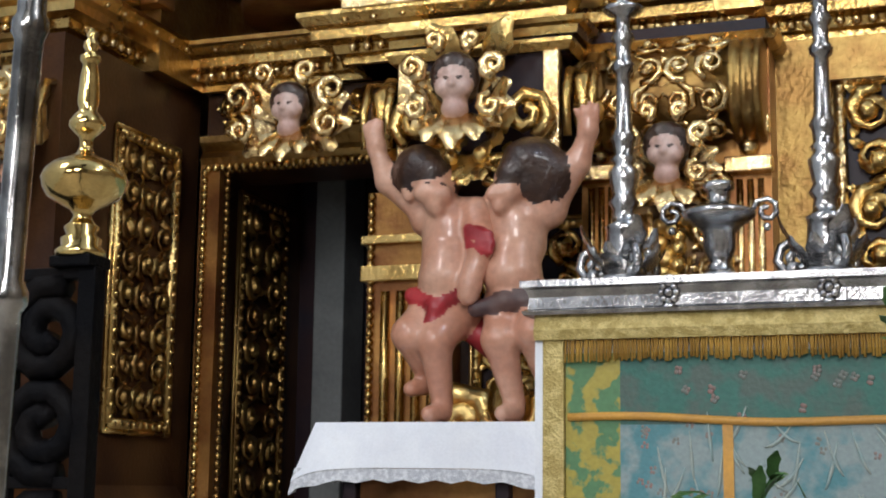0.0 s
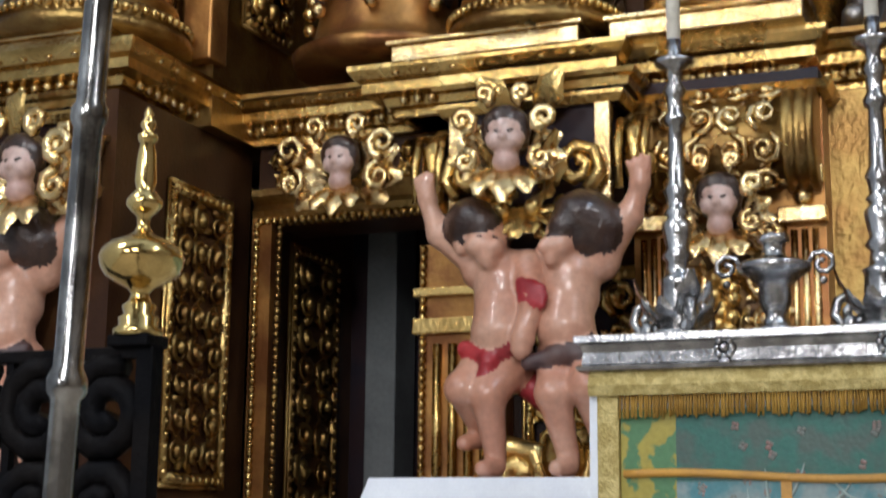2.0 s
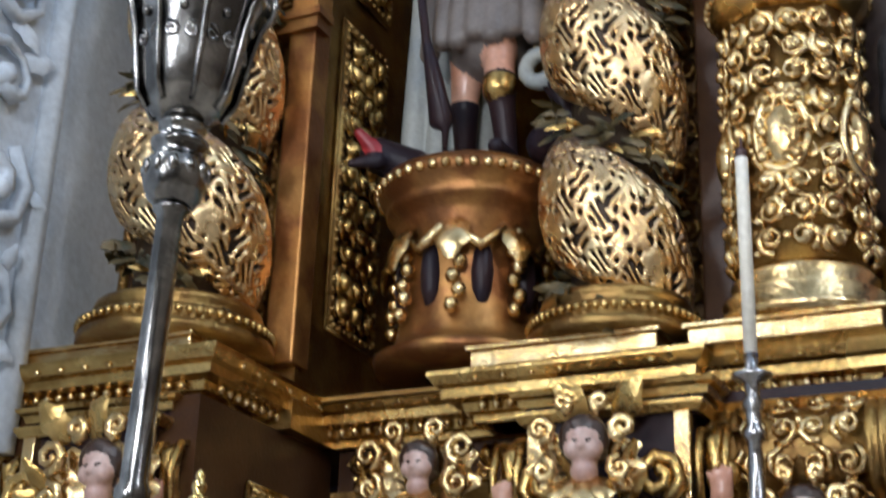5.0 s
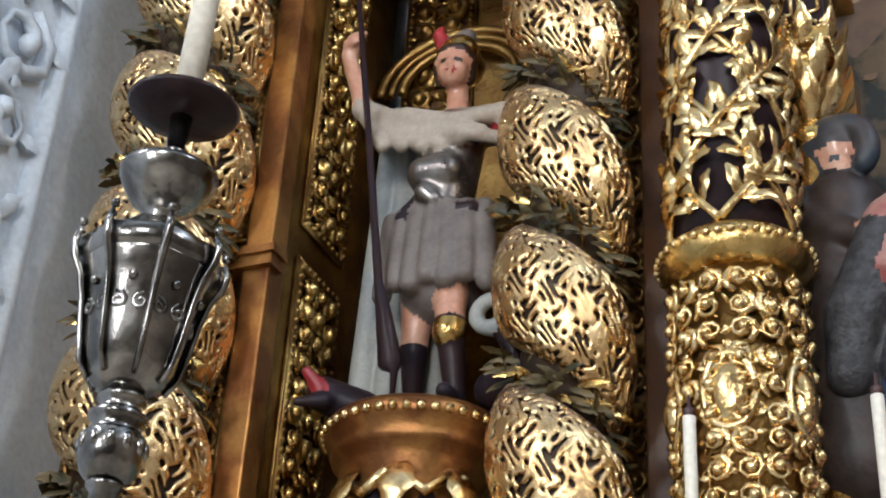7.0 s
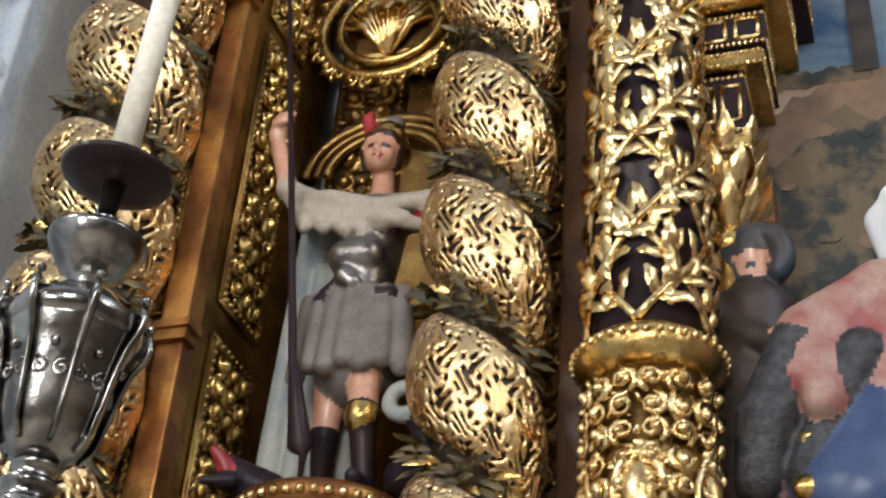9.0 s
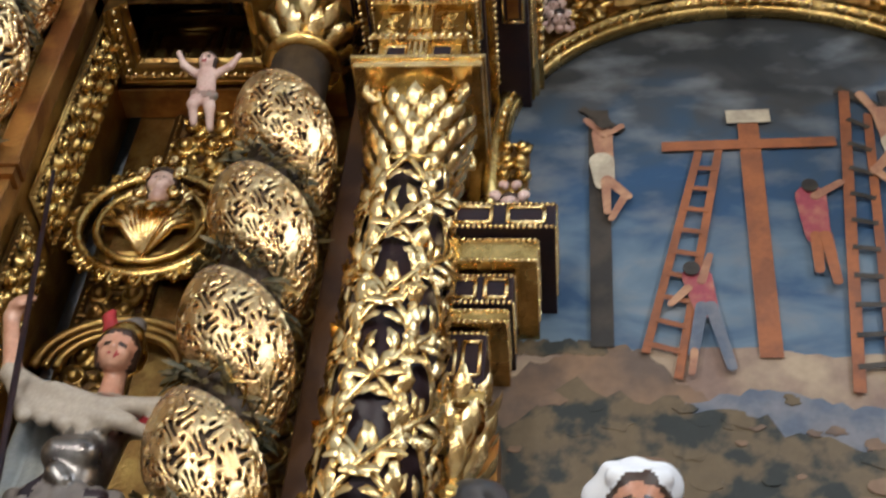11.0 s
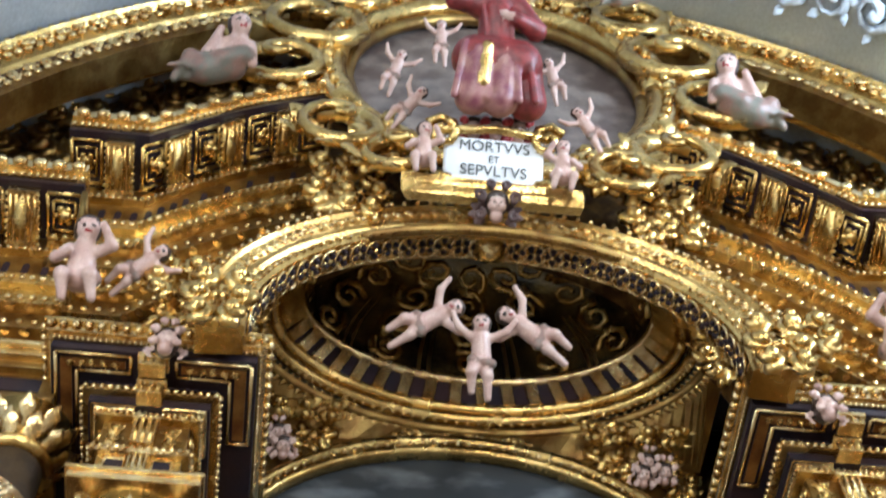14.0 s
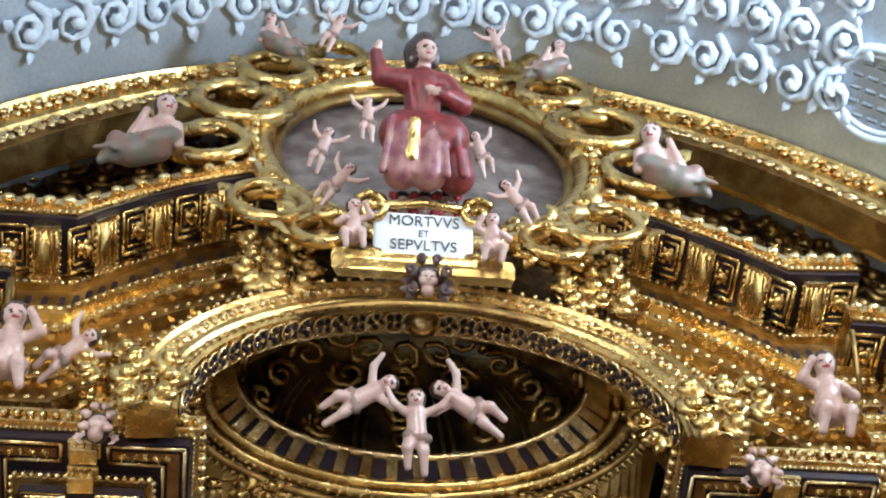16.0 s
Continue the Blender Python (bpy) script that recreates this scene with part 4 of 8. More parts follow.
boyl = figure("atlas_boy", scaled(BOY_L), boy_mats, 0.0095, 0.0085, (BX, BY, BZ), "painted wooden nude boy with red loincloth, one arm raised", "statue", "boys carrying the bracket")
boyr = figure("atlas_boy", scaled(BOY_R), boy_mats, 0.0095, 0.0085, (BX, BY, BZ), "painted wooden nude boy with brown loincloth, head bowed", "statue", "boys carrying the bracket")
WING = (-3.82, 4.66)
for b in (boyl, boyr):
    copy_thing(b, pose(WING[0], WING[1], BZ))


def bracket(x, y, label):
    """A lacquered box bracket with pale frames, side volutes and a corbel of leaves."""
    e = thing("bracket", (x, y, 2.83), label, "bracket", "brackets over the boys")
    part("box", boxes((-0.31, 0.31, 0.06, 0.70, 0.0, 0.42)), LACQUER, e)
    part("frieze", boxes((-0.36, 0.36, 0.10, 0.70, 0.42, 0.56)), LACQUER, e, "dark purple frieze")
    part("frieze_cap", sweep([(-0.36, 0.70, 0.50), (-0.36, 0.10, 0.50), (0.36, 0.10, 0.50), (0.36, 0.70, 0.50)], [(0, 0), (0.02, 0), (0.03, 0.03), (0.05, 0.04), (0.06, 0.058), (0, 0.059)]), GOLD, e)
    part("top_moulding", sweep([(-0.34, 0.70, 0.42), (-0.34, 0.05, 0.42), (0.34, 0.05, 0.42), (0.34, 0.70, 0.42)], [(0, 0), (0.02, 0), (0.04, 0.03), (0.04, 0.045), (0, 0.05)]), GOLD, e)
    for s in (-1, 1):
        part("frame_strip", boxes((s * 0.295 - 0.032, s * 0.295 + 0.032, 0.02, 0.07, 0.0, 0.42), bevel=0.006), GOLD_PALE, e)
        part("frame_foot", boxes((min(s * 0.14, s * 0.33), max(s * 0.14, s * 0.33), 0.015, 0.07, -0.045, 0.04), bevel=0.006), GOLD_PALE, e)
        so = Soup()
        so.tube([(s * 0.41, 0.12 + x, 0.20 + z) for x, z in spiral(0.06, 0.02, 0.15, math.pi / 2, 1.7, 1)], [0.045 - 0.002 * k for k in range(11)], 8)
        so.ball((s * 0.42, 0.16, 0.20), 0.06, n=10, m=8)
        for q in (-0.05, 0.05):
            so.tube([(s * (0.41) + q, 0.02, 0.08), (s * 0.41 + q, 0.0, 0.22), (s * 0.41 + q, 0.05, 0.34), (s * 0.41 + q, 0.2, 0.38)], 0.018, 6)
        part("volute", so.data(), GOLD, e, smooth=True)
    so = Soup()
    rg = random.Random(8)
    for s in (-1, 1):
        for k, (ax, az, L, w) in enumerate(((0.27, 0.06, 0.24, 0.09), (0.22, 0.24, 0.2, 0.08), (0.20, -0.08, 0.22, 0.09), (0.12, -0.14, 0.2, 0.08))):
            b = Vector((s * 0.05, 0.02, 0.10))
            t = Vector((s * ax * 0.76, -0.09, 0.10 + az * 0.75))
            d = t - b
            so.leaf(b, t, (-d.z, 0, d.x), (0, -1, 0), w * 0.62)
        so.tube([(s * (0.22 + x), -0.05, 0.16 + z) for x, z in spiral(0, 0, 0.10, -1.2, 1.5, 1)], 0.028, 7)
        so.tube([(s * (0.12 + x), -0.07, -0.05 + z) for x, z in spiral(0, 0, 0.09, 1.2, 1.4, -1)], 0.026, 7)
        so.leaf((s * 0.05, 0.0, 0.38), (s * 0.17, -0.04, 0.53), (0.7, 0, -0.7 * s), (0, -1, 0), 0.08)
    for k in (0.5, 2, 3, 4, 5.5):
        so.leaf((0.02 * (k - 3), 0.0, 0.04), (0.06 * (k - 3), -0.10, -0.12 + 0.016 * abs(k - 3)), (1, 0, 0), (0, -1, 0), 0.085)
    for k in (-1, 1):
        so.ball((k * 0.06, -0.10, 0.0), 0.035)
    part("leaf_corbel", so.data(), GOLD, e, "gilded acanthus leaves", smooth=True)
    return e


bracket(BX - 0.07, 5.16, "lacquered bracket with pale gilded frame and acanthus over two boys")
bracket(WING[0] - 0.05, 4.70, "gilded bracket with acanthus leaves at the wing")
cherub((-1.787, 5.020, 3.106), "painted cherub head among gilded acanthus on the bracket", 8, 0.70, 0.85)
cherub((-2.731, 5.550, 3.221), "dark-haired cherub head over the dark doorway", 0, 0.66, 1.3)
cherub((-1.065, 5.380, 2.880), "cherub head with pinkish wings below the gilded roll", 0, 0.66, 0.8)
cherub((-3.617, 4.550, 3.038), "dark-haired cherub head on the wing bracket", 0, 0.75, 1.1)

# base wall: strips, pilasters, gilded panels
part("door_jamb_west", boxes((-3.30, -3.20, 5.80, 5.90, 0.95, 3.05)), WOODGOLD, retable)
for k, (x, w, m) in enumerate(((-3.27, 0.03, GOLD), (-3.18, 0.022, GOLD_OLD))):
    so = Soup()
    row_along(so, [(x, 5.79 + 0.05 * k, 0.97), (x, 5.79 + 0.05 * k, 3.03), (-2.45, 5.79 + 0.05 * k, 3.03)], 0.035, lambda s, p, d: s.ball(p, 0.019))
    tagged(part("beading", so.data(), m, retable, smooth=True), kind="stuff")
part("door_head", sweep([(-3.3, 5.84, 3.03), (-2.42, 5.84, 3.03)], [(0, 0), (0.03, 0.0), (0.05, 0.05), (0.03, 0.08), (0.06, 0.12), (0.06, 0.15), (0, 0.16)]), GOLD_OLD, retable)
carved_panel("door_frieze", retable, flat(-2.85, 5.85, 3.27), 0.75, 0.20, 0.13, 44, 0.025, WOOD, None, 0, GOLD)
part("pilaster_west", boxes((-2.42, -2.05, 5.70, 5.86, 0.95, 2.85)), WOODGOLD, retable)
so = Soup()
for x in (-2.40, -2.07):
    row_along(so, [(x, 5.69, 1.6), (x, 5.69, 2.85)], 0.036, lambda s, p, d: s.ball(p, 0.019))
for k in range(4):
    x = -2.33 + 0.07 * k
    so.tube([(x, 5.69, 1.75), (x, 5.69, 2.42)], 0.022, 6)
tagged(part("pilaster_carving", so.data(), GOLD, retable, smooth=True), kind="stuff")
for z0, z1 in ((2.46, 2.53), (2.62, 2.66), (1.62, 1.72)):
    part("pilaster_band", boxes((-2.44, -2.03, 5.66, 5.72, z0, z1), bevel=0.008), GOLD, retable)
carved_panel("back_panel", retable, flat(-1.72, 5.85, 2.15), 0.5, 1.1, 0.16, 51, 0.03, LACQUER, GOLD, 0.05, GOLD)
so = Soup()
for s in (-1, 1):
    so.tube([(-1.72 + s * (0.18 + x), 5.5, 1.86 + z) for x, z in spiral(0, 0, 0.13, 0.3, 1.5, 1)], 0.05, 8)
so.ball((-1.70, 5.42, 1.93), 0.09, (1, 0.7, 1.2), 10, 7)
part("foot_scroll", so.data(), GOLD, retable, smooth=True)
part("foot_block", boxes((-2.15, -1.3, 5.0, 5.85, 1.55, 1.835)), WOODGOLD, retable)
part("wing_foot_block", boxes((-4.3, -3.4, 4.56, 4.85, 0.95, 1.835)), WOODGOLD, retable)
part("base_moulding", sweep([(XL, 4.79, 1.40), (-3.38, 4.79, 1.40), (-3.38, 5.80, 1.40)], [(0, 0), (0.10, 0), (0.10, 0.06), (0.05, 0.10), (0.06, 0.14), (0.02, 0.2), (0, 0.2)]), WOOD, retable)
# right of the boys: roll bracket between fluted pilasters
roll = thing("roll_bracket", (-1.067, 5.52, 3.12), "gilded cylindrical roll bracket wrapped in leaves", "bracket")
prof = [(0.17, -0.36), (0.20, -0.355), (0.20, -0.33), (0.17, -0.325), (0.20, -0.31), (0.20, -0.285), (0.17, -0.28), (0.20, -0.265), (0.20, -0.24), (0.175, -0.235), (0.185, -0.1), (0.19, 0.0), (0.185, 0.1), (0.175, 0.235), (0.20, 0.24), (0.20, 0.265), (0.17, 0.28), (0.20, 0.285), (0.20, 0.31), (0.17, 0.325), (0.20, 0.33), (0.20, 0.355), (0.17, 0.36)]
bm = lathe(prof, 28)
bmesh.ops.rotate(bm, verts=bm.verts, matrix=Matrix.Rotation(math.pi / 2, 3, "Y"))
part("roll", bm, GOLD_OLD, roll, smooth=True)
so = Soup()
scrollwork(0.48, 0.52, 0.13, 61, 0.018, lambda u, v, d: (u, -(0.185 + d) * math.cos(v / 0.19), (0.185 + d) * math.sin(v / 0.19)), so)
tagged(part("carving", so.data(), GOLD_PALE, roll, smooth=True), kind="stuff")
part("roll_block", boxes((-1.44, -0.70, 5.55, 5.86, 2.1, ZC)), WOODGOLD, retable)
part("roll_frieze", boxes((-1.42, -0.70, 5.47, 5.60, 3.33, ZC)), LACQUER, retable)
part("roll_cap", sweep([(-1.44, 5.80, 3.30), (-1.44, 5.50, 3.30), (-0.70, 5.50, 3.30), (-0.70, 5.80, 3.30)], [(0, 0), (0.03, 0.01), (0.05, 0.04), (0, 0.05)]), GOLD, retable)
for x in (-1.36, -0.78):
    so = Soup()
    for k in range(3):
        so.tube([(x - 0.04 + 0.04 * k, 5.545, 2.15), (x - 0.04 + 0.04 * k, 5.545, 2.78)], 0.015, 6)
    tagged(part("fluting", so.data(), GOLD_PALE, retable, smooth=True), kind="stuff")
    part("pilaster_capital", boxes((x - 0.09, x + 0.09, 5.48, 5.56, 2.80, 2.86), bevel=0.006), GOLD_PALE, retable)
    part("pilaster_cap", boxes((x - 0.08, x + 0.08, 5.50, 5.56, 2.95, 3.02), bevel=0.006), GOLD_PALE, retable)
    so = Soup()
    so.ball((x, 5.53, 2.905), 0.04, n=8, m=6)
    part("rosette", so.data(), GOLD_PALE, retable, smooth=True)
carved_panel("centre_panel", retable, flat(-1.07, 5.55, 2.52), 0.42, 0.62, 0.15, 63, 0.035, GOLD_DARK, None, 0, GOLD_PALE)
so = Soup()
for k in range(14):
    so.ball((-1.07 + 0.05 * math.cos(k * 2.4) * (1 - k / 20), 5.46 - 0.01 * (k % 3), 2.62 - 0.022 * k), 0.035)
tagged(part("fruit_drop", so.data(), GOLD, retable, smooth=True), kind="stuff")
# panel beside the altar's middle
part("panel_stile", boxes((-0.70, -0.55, 5.74, 5.86, 1.8, ZC - 0.02)), GOLD_OLD, retable)
part("panel_rail", boxes((-0.55, 3.0, 5.74, 5.86, 3.20, ZC - 0.02)), GOLD_OLD, retable)
carved_panel("tabernacle_panel", retable, flat(0.14, 5.80, 2.78), 1.2, 0.84, 0.19, 71, 0.035, LACQUER, GOLD_PALE, 0.06, GOLD)
part("east_panel", boxes((0.85, 6.9, 5.70, 5.86, 0.95, ZC - 0.1)), WOODGOLD, retable)
# room behind the doorway; its darkness is put into near-black back, ceiling and side
part("passage_wall", boxes((-3.3, -2.3, 6.75, 6.88, 0.95, 3.5)), LACQUER, retable)
part("passage_side", boxes((-3.34, -3.24, 5.92, 6.75, 0.95, 3.2)), WOOD, retable)
carved_panel("passage_panel", retable, flat(-3.24, 6.3, 2.0, 1, 0), 0.45, 1.9, 0.16, 81, 0.025, WOOD, GOLD_OLD, 0.05, GOLD_OLD)
part("passage_ceiling", boxes((-3.3, -2.3, 6.2, 6.88, 3.2, 3.3)), LACQUER, retable)
part("passage_east", boxes((-2.34, -2.24, 6.2, 6.88, 0.95, 3.2)), LACQUER, retable)
setting(part("pillar", boxes((-3.02, -2.86, 6.45, 6.7, 0.95, 3.2), bevel=0.01), STONE), "grey stone pillar inside the dark passage", "pillar")

# ---- altar ----
ax0, yA = -1.251, 4.30
altar = thing("altar", (0, 0, 0.95), "altar with silver top rail and green and blue silk frontal", "altar")
AQUA = shader("blue_silk", (0.085, 0.23, 0.26), 0.5, 0, (0.25, 0.31, 0.31), 9, 70, 0.15, 0.47, 0.60)
GREEN = shader("green_silk", (0.028, 0.13, 0.10), 0.45, 0, (0.06, 0.10, 0.08), 10, 70, 0.15, 0.40, 0.55)
YGREEN = shader("yellow_green_brocade", (0.09, 0.21, 0.09), 0.5, 0, (0.38, 0.31, 0.045), 13, 60, 0.15, 0.48, 0.53)
YELLOW = shader("ochre_ribbon", (0.62, 0.32, 0.05), 0.5, 0, (0.5, 0.26, 0.05), 6, 90, 0.15)
LACEGOLD = shader("gold_braid", (0.62, 0.50, 0.20), 0.45, 0.35, (0.42, 0.32, 0.10), 30, 120, 0.6)
FRINGE = shader("gold_fringe", (0.50, 0.30, 0.05), 0.6, 0.15, (0.36, 0.20, 0.03), 12, 150, 0.5)
PINK = shader("pink_embroidery", (0.28, 0.17, 0.15), 0.6, 0, (0.18, 0.20, 0.18), 20, 80, 0.2)
SILKPALE = shader("pale_embroidery", (0.28, 0.38, 0.38), 0.6, 0, (0.36, 0.40, 0.36), 20, 80, 0.2)
part("body", boxes((ax0 + 0.01, 3.2, yA + 0.02, 5.0, 0.0, 1.17)), LINEN, altar)
part("frontal_green", boxes((-1.002, 3.1, yA + 0.004, yA + 0.02, 0.846, 1.06)), GREEN, altar)
part("frontal_blue", boxes((-1.002, 3.1, yA + 0.002, yA + 0.02, 0.02, 0.846)), AQUA, altar)
part("side_border", boxes((-1.17, -1.002, yA + 0.004, yA + 0.02, 0.02, 1.06)), YGREEN, altar)
so = Soup()
so.tube([(-1.16 + i * 0.05, yA - 0.002, 0.868 - 0.00085 * i + 0.006 * math.sin(i * 0.4)) for i in range(84)], 0.013, 6)
part("ribbon", so.data(), YELLOW, altar, smooth=True)
for x in (-0.684, 0.35, 1.4):
    part("ribbon_post", boxes((x - 0.015, x + 0.015, yA - 0.006, yA + 0.01, 0.02, 0.85)), YELLOW, altar)
rg = random.Random(14)
so = Soup()
for k in range(150):
    x, z = rg.uniform(-0.97, 1.2), rg.uniform(0.3, 1.03)
    for q in range(4):
        a = q * 1.57 + rg.random()
        so.ball((x + 0.008 * math.cos(a), yA + 0.003, z + 0.008 * math.sin(a)), 0.007, (1, 0.25, 1), 6, 4)
tagged(part("embroidery", so.data(), PINK, altar, "small pink embroidered flowers", smooth=True), kind="stuff")
so = Soup()
for k in range(150):
    x, z = rg.uniform(-0.97, 1.2), rg.uniform(0.3, 0.82)
    a = rg.uniform(0, 3.1)
    so.tube([(x + 0.02 * i * math.cos(a), yA, z + 0.02 * i * math.sin(a) + 0.004 * i * i) for i in range(5)], [0.002, 0.004, 0.006, 0.004, 0.002], 5)
tagged(part("leaf_embroidery", so.data(), SILKPALE, altar, smooth=True), kind="stuff")
# fringe of hanging threads, braid and side galloon
so = Soup()
for i in range(520):
    x = -1.165 + i * 0.0082
    so.tube([(x, yA - 0.008, 1.125), (x + rg.uniform(-0.003, 0.003), yA - 0.014, 1.04 + rg.uniform(-0.01, 0.006))], 0.0042, 4)
tagged(part("fringe", so.data(), FRINGE, altar, "ochre silk fringe", smooth=True), kind="stuff")
part("braid", sweep([(ax0 - 0.01, yA - 0.005, 1.10), (3.15, yA - 0.005, 1.10)], [(0, 0), (0.02, 0.0), (0.028, 0.03), (0.012, 0.075), (0, 0.075)]), LACEGOLD, altar, "woven gold braid")
part("galloon", boxes((ax0 + 0.012, -1.172, yA - 0.01, yA + 0.02, 0.02, 1.11), bevel=0.004), LACEGOLD, altar, "woven gold braid")
part("linen_edge", boxes((ax0 - 0.012, ax0 + 0.012, yA - 0.006, 5.0, 0.02, 1.17)), LINEN, altar)
part("silver_rail", sweep([(ax0 - 0.01, 5.0, 1.175), (ax0 - 0.01, yA - 0.01, 1.175), (3.15, yA - 0.01, 1.175)], [(0, 0), (0.03, 0), (0.035, 0.012), (0.02, 0.02), (0.015, 0.055), (0.025, 0.078), (0.04, 0.085), (0.04, 0.105), (0, 0.112)]), SILVER, altar, "polished silver top rail")
part("silver_top", boxes((ax0, 3.1, yA, 5.0, 1.18, 1.284)), SILVER, altar)
for x in (-0.845, -0.385, 0.075):
    so = Soup()
    for k in range(8):
        a = k * math.pi / 4
        so.ball((x + 0.022 * math.cos(a), yA - 0.032, 1.232 + 0.026 * math.sin(a)), 0.013)
    so.ball((x, yA - 0.036, 1.232), 0.016)
    for z in (1.19, 1.274):
        so.ball((x, yA - 0.034, z), 0.02, (1.2, 0.6, 0.7))
    part("rosette", so.data(), SILVER, altar, smooth=True)
AT = 0.95 + 1.284


def candlestick(x, y):
    e = thing("altar_candlestick", (x, y, AT), "tall chased silver candlestick with a white candle on the altar", "candlestick", "altar candlesticks")
    so = Soup()
    for k in range(3):
        a = 2 * math.pi * k / 3 - math.pi / 2 + 0.5
        o = Vector((math.cos(a), math.sin(a), 0))
        so.tube([o * (0.05 + q[0]) + Vector((0, 0, 0.11 + q[1])) for q in spiral(0.045, -0.05, 0.06, 1.6, 1.3, -1)], 0.016, 6)
        so.ball(o * 0.10 + Vector((0, 0, 0.03)), 0.03)
        so.leaf(o * 0.05 + Vector((0, 0, 0.06)), o * 0.11 + Vector((0, 0, 0.20)), (-o.y, o.x, 0), o, 0.045)
        for w in (-1, 1):
            a2 = a + w * 0.7
            o2 = Vector((math.cos(a2), math.sin(a2), 0))
            so.leaf(o2 * 0.045 + Vector((0, 0, 0.02)), o2 * 0.105 + Vector((0, 0, 0.12)), (-o2.y, o2.x, 0), o2, 0.04)
    tagged(part("foot", so.data(), SILVER, e, "cast silver scroll foot", smooth=True), kind="stuff")
    part("stem", lathe([(0.105, 0), (0.11, 0.015), (0.07, 0.03), (0.06, 0.10), (0.055, 0.17), (0.062, 0.185), (0.04, 0.20), (0.035, 0.24), (0.05, 0.26), (0.035, 0.285), (0.045, 0.33), (0.05, 0.36), (0.03, 0.385), (0.042, 0.40), (0.03, 0.415), (0.034, 0.45), (0.042, 0.47), (0.028, 0.50), (0.024, 0.62), (0.022, 0.68), (0.034, 0.69), (0.038, 0.71), (0.024, 0.73), (0.026, 0.78), (0.038, 0.80), (0.022, 0.83), (0.026, 0.87), (0.06, 0.885), (0.068, 0.90), (0.03, 0.905), (0.022, 0.92), (0.025, 0.97)], 20), SILVER, e, smooth=True)
    part("candle", lathe([(0.022, 0.93), (0.022, 1.66), (0.012, 1.668)], 16), WAX, e, "white wax candle", smooth=True)
    part("wick_cap", lathe([(0.019, 1.66), (0.019, 1.69), (0.006, 1.70), (0.005, 1.74)], 10), BROWNCLOTH, e, smooth=True)
    return e


cs = candlestick(-1.021, 4.46)
copy_thing(cs, pose(-0.406, 4.46, AT))
urn = thing("silver_urn", (-0.725, 4.46, AT), "small two-handled silver urn on the altar", "urn")
part("body", lathe([(0.065, 0), (0.065, 0.015), (0.05, 0.03), (0.03, 0.06), (0.04, 0.08), (0.05, 0.10), (0.05, 0.15), (0.07, 0.17), (0.11, 0.20), (0.115, 0.215), (0.10, 0.225), (0.05, 0.235), (0.035, 0.25), (0.035, 0.28), (0.05, 0.29), (0.048, 0.31), (0.02, 0.312)], 26), SILVER, urn, smooth=True)
for s in (-1, 1):
    so = Soup()
    so.tube([(s * (0.10 + x), 0, 0.215 + z) for x, z in spiral(0.045, 0, 0.045, math.pi, 1.35, -1)], 0.009, 6)
    so.ball((s * 0.145, 0, 0.165), 0.014)
    part("handle", so.data(), SILVER, urn, smooth=True)

# ---- small table with white cloth ----
table = thing("side_table", (-1.80, 4.95, 0.95), "small dark table covered with a white lace-edged cloth", "table")
for x in (-0.28, 0.28):
    for y in (-0.15, 0.15):
        part("leg", boxes((x - 0.025, x + 0.025, y - 0.025, y + 0.025, 0, 0.86), bevel=0.006), LACQUER, table)
part("tabletop", boxes((-0.40, 0.40, -0.19, 0.19, 0.85, 0.872), bevel=0.006), WOOD, table)
cloth = thing("tablecloth", (-1.80, 4.95, 0.95), "white linen tablecloth with a lace hem draped over the table", "tablecloth")


def drape(z0, z1, out0, out1, hem=False):
    bm = bmesh.new()
    rings = []
    n = 120
    for j in range(7):
        t = j / 6
        ring = []
        for i in range(n):
            s = i / n * 4
            side, q = int(s), s - int(s)
            cx, cy = ((-1 + 2 * q, -1), (1, -1 + 2 * q), (1 - 2 * q, 1), (-1, 1 - 2 * q))[side]
            fold = 1 + (out0 + (out1 - out0) * t) * (1 + 0.35 * math.sin(i * 0.55) + 0.3 * math.sin(i * 0.23 + 1))
            corner = abs(cx * cy) ** 6
            z = z0 + (z1 - z0) * t - 0.05 * t * corner + (0.006 * math.sin(i * 1.57) if hem and j == 6 else 0)
            ring.append(bm.verts.new((cx * (0.405 + 0.5 * (fold - 1) * (1 + corner)), cy * (0.195 + 0.5 * (fold - 1)), z)))
        rings.append(ring)
    for a, b in zip(rings, rings[1:]):
        for i in range(n):
            bm.faces.new((a[i], a[(i + 1) % n], b[(i + 1) % n], b[i]))
    if not hem:
        bm.faces.new(rings[0][::-1])
    bmesh.ops.recalc_face_normals(bm, faces=bm.faces[:])
    bmesh.ops.solidify(bm, geom=bm.faces[:], thickness=0.003)
    return bm


part("cloth", drape(0.878, 0.72, 0.0, 0.06), LINEN, cloth)
LACE = shader("lace", (0.78, 0.79, 0.82), 0.8, 0, (0.55, 0.56, 0.60), 60, 200, 0.6)
part("lace_hem", drape(0.718, 0.675, 0.05, 0.065, True), LACE, cloth, "white lace hem")

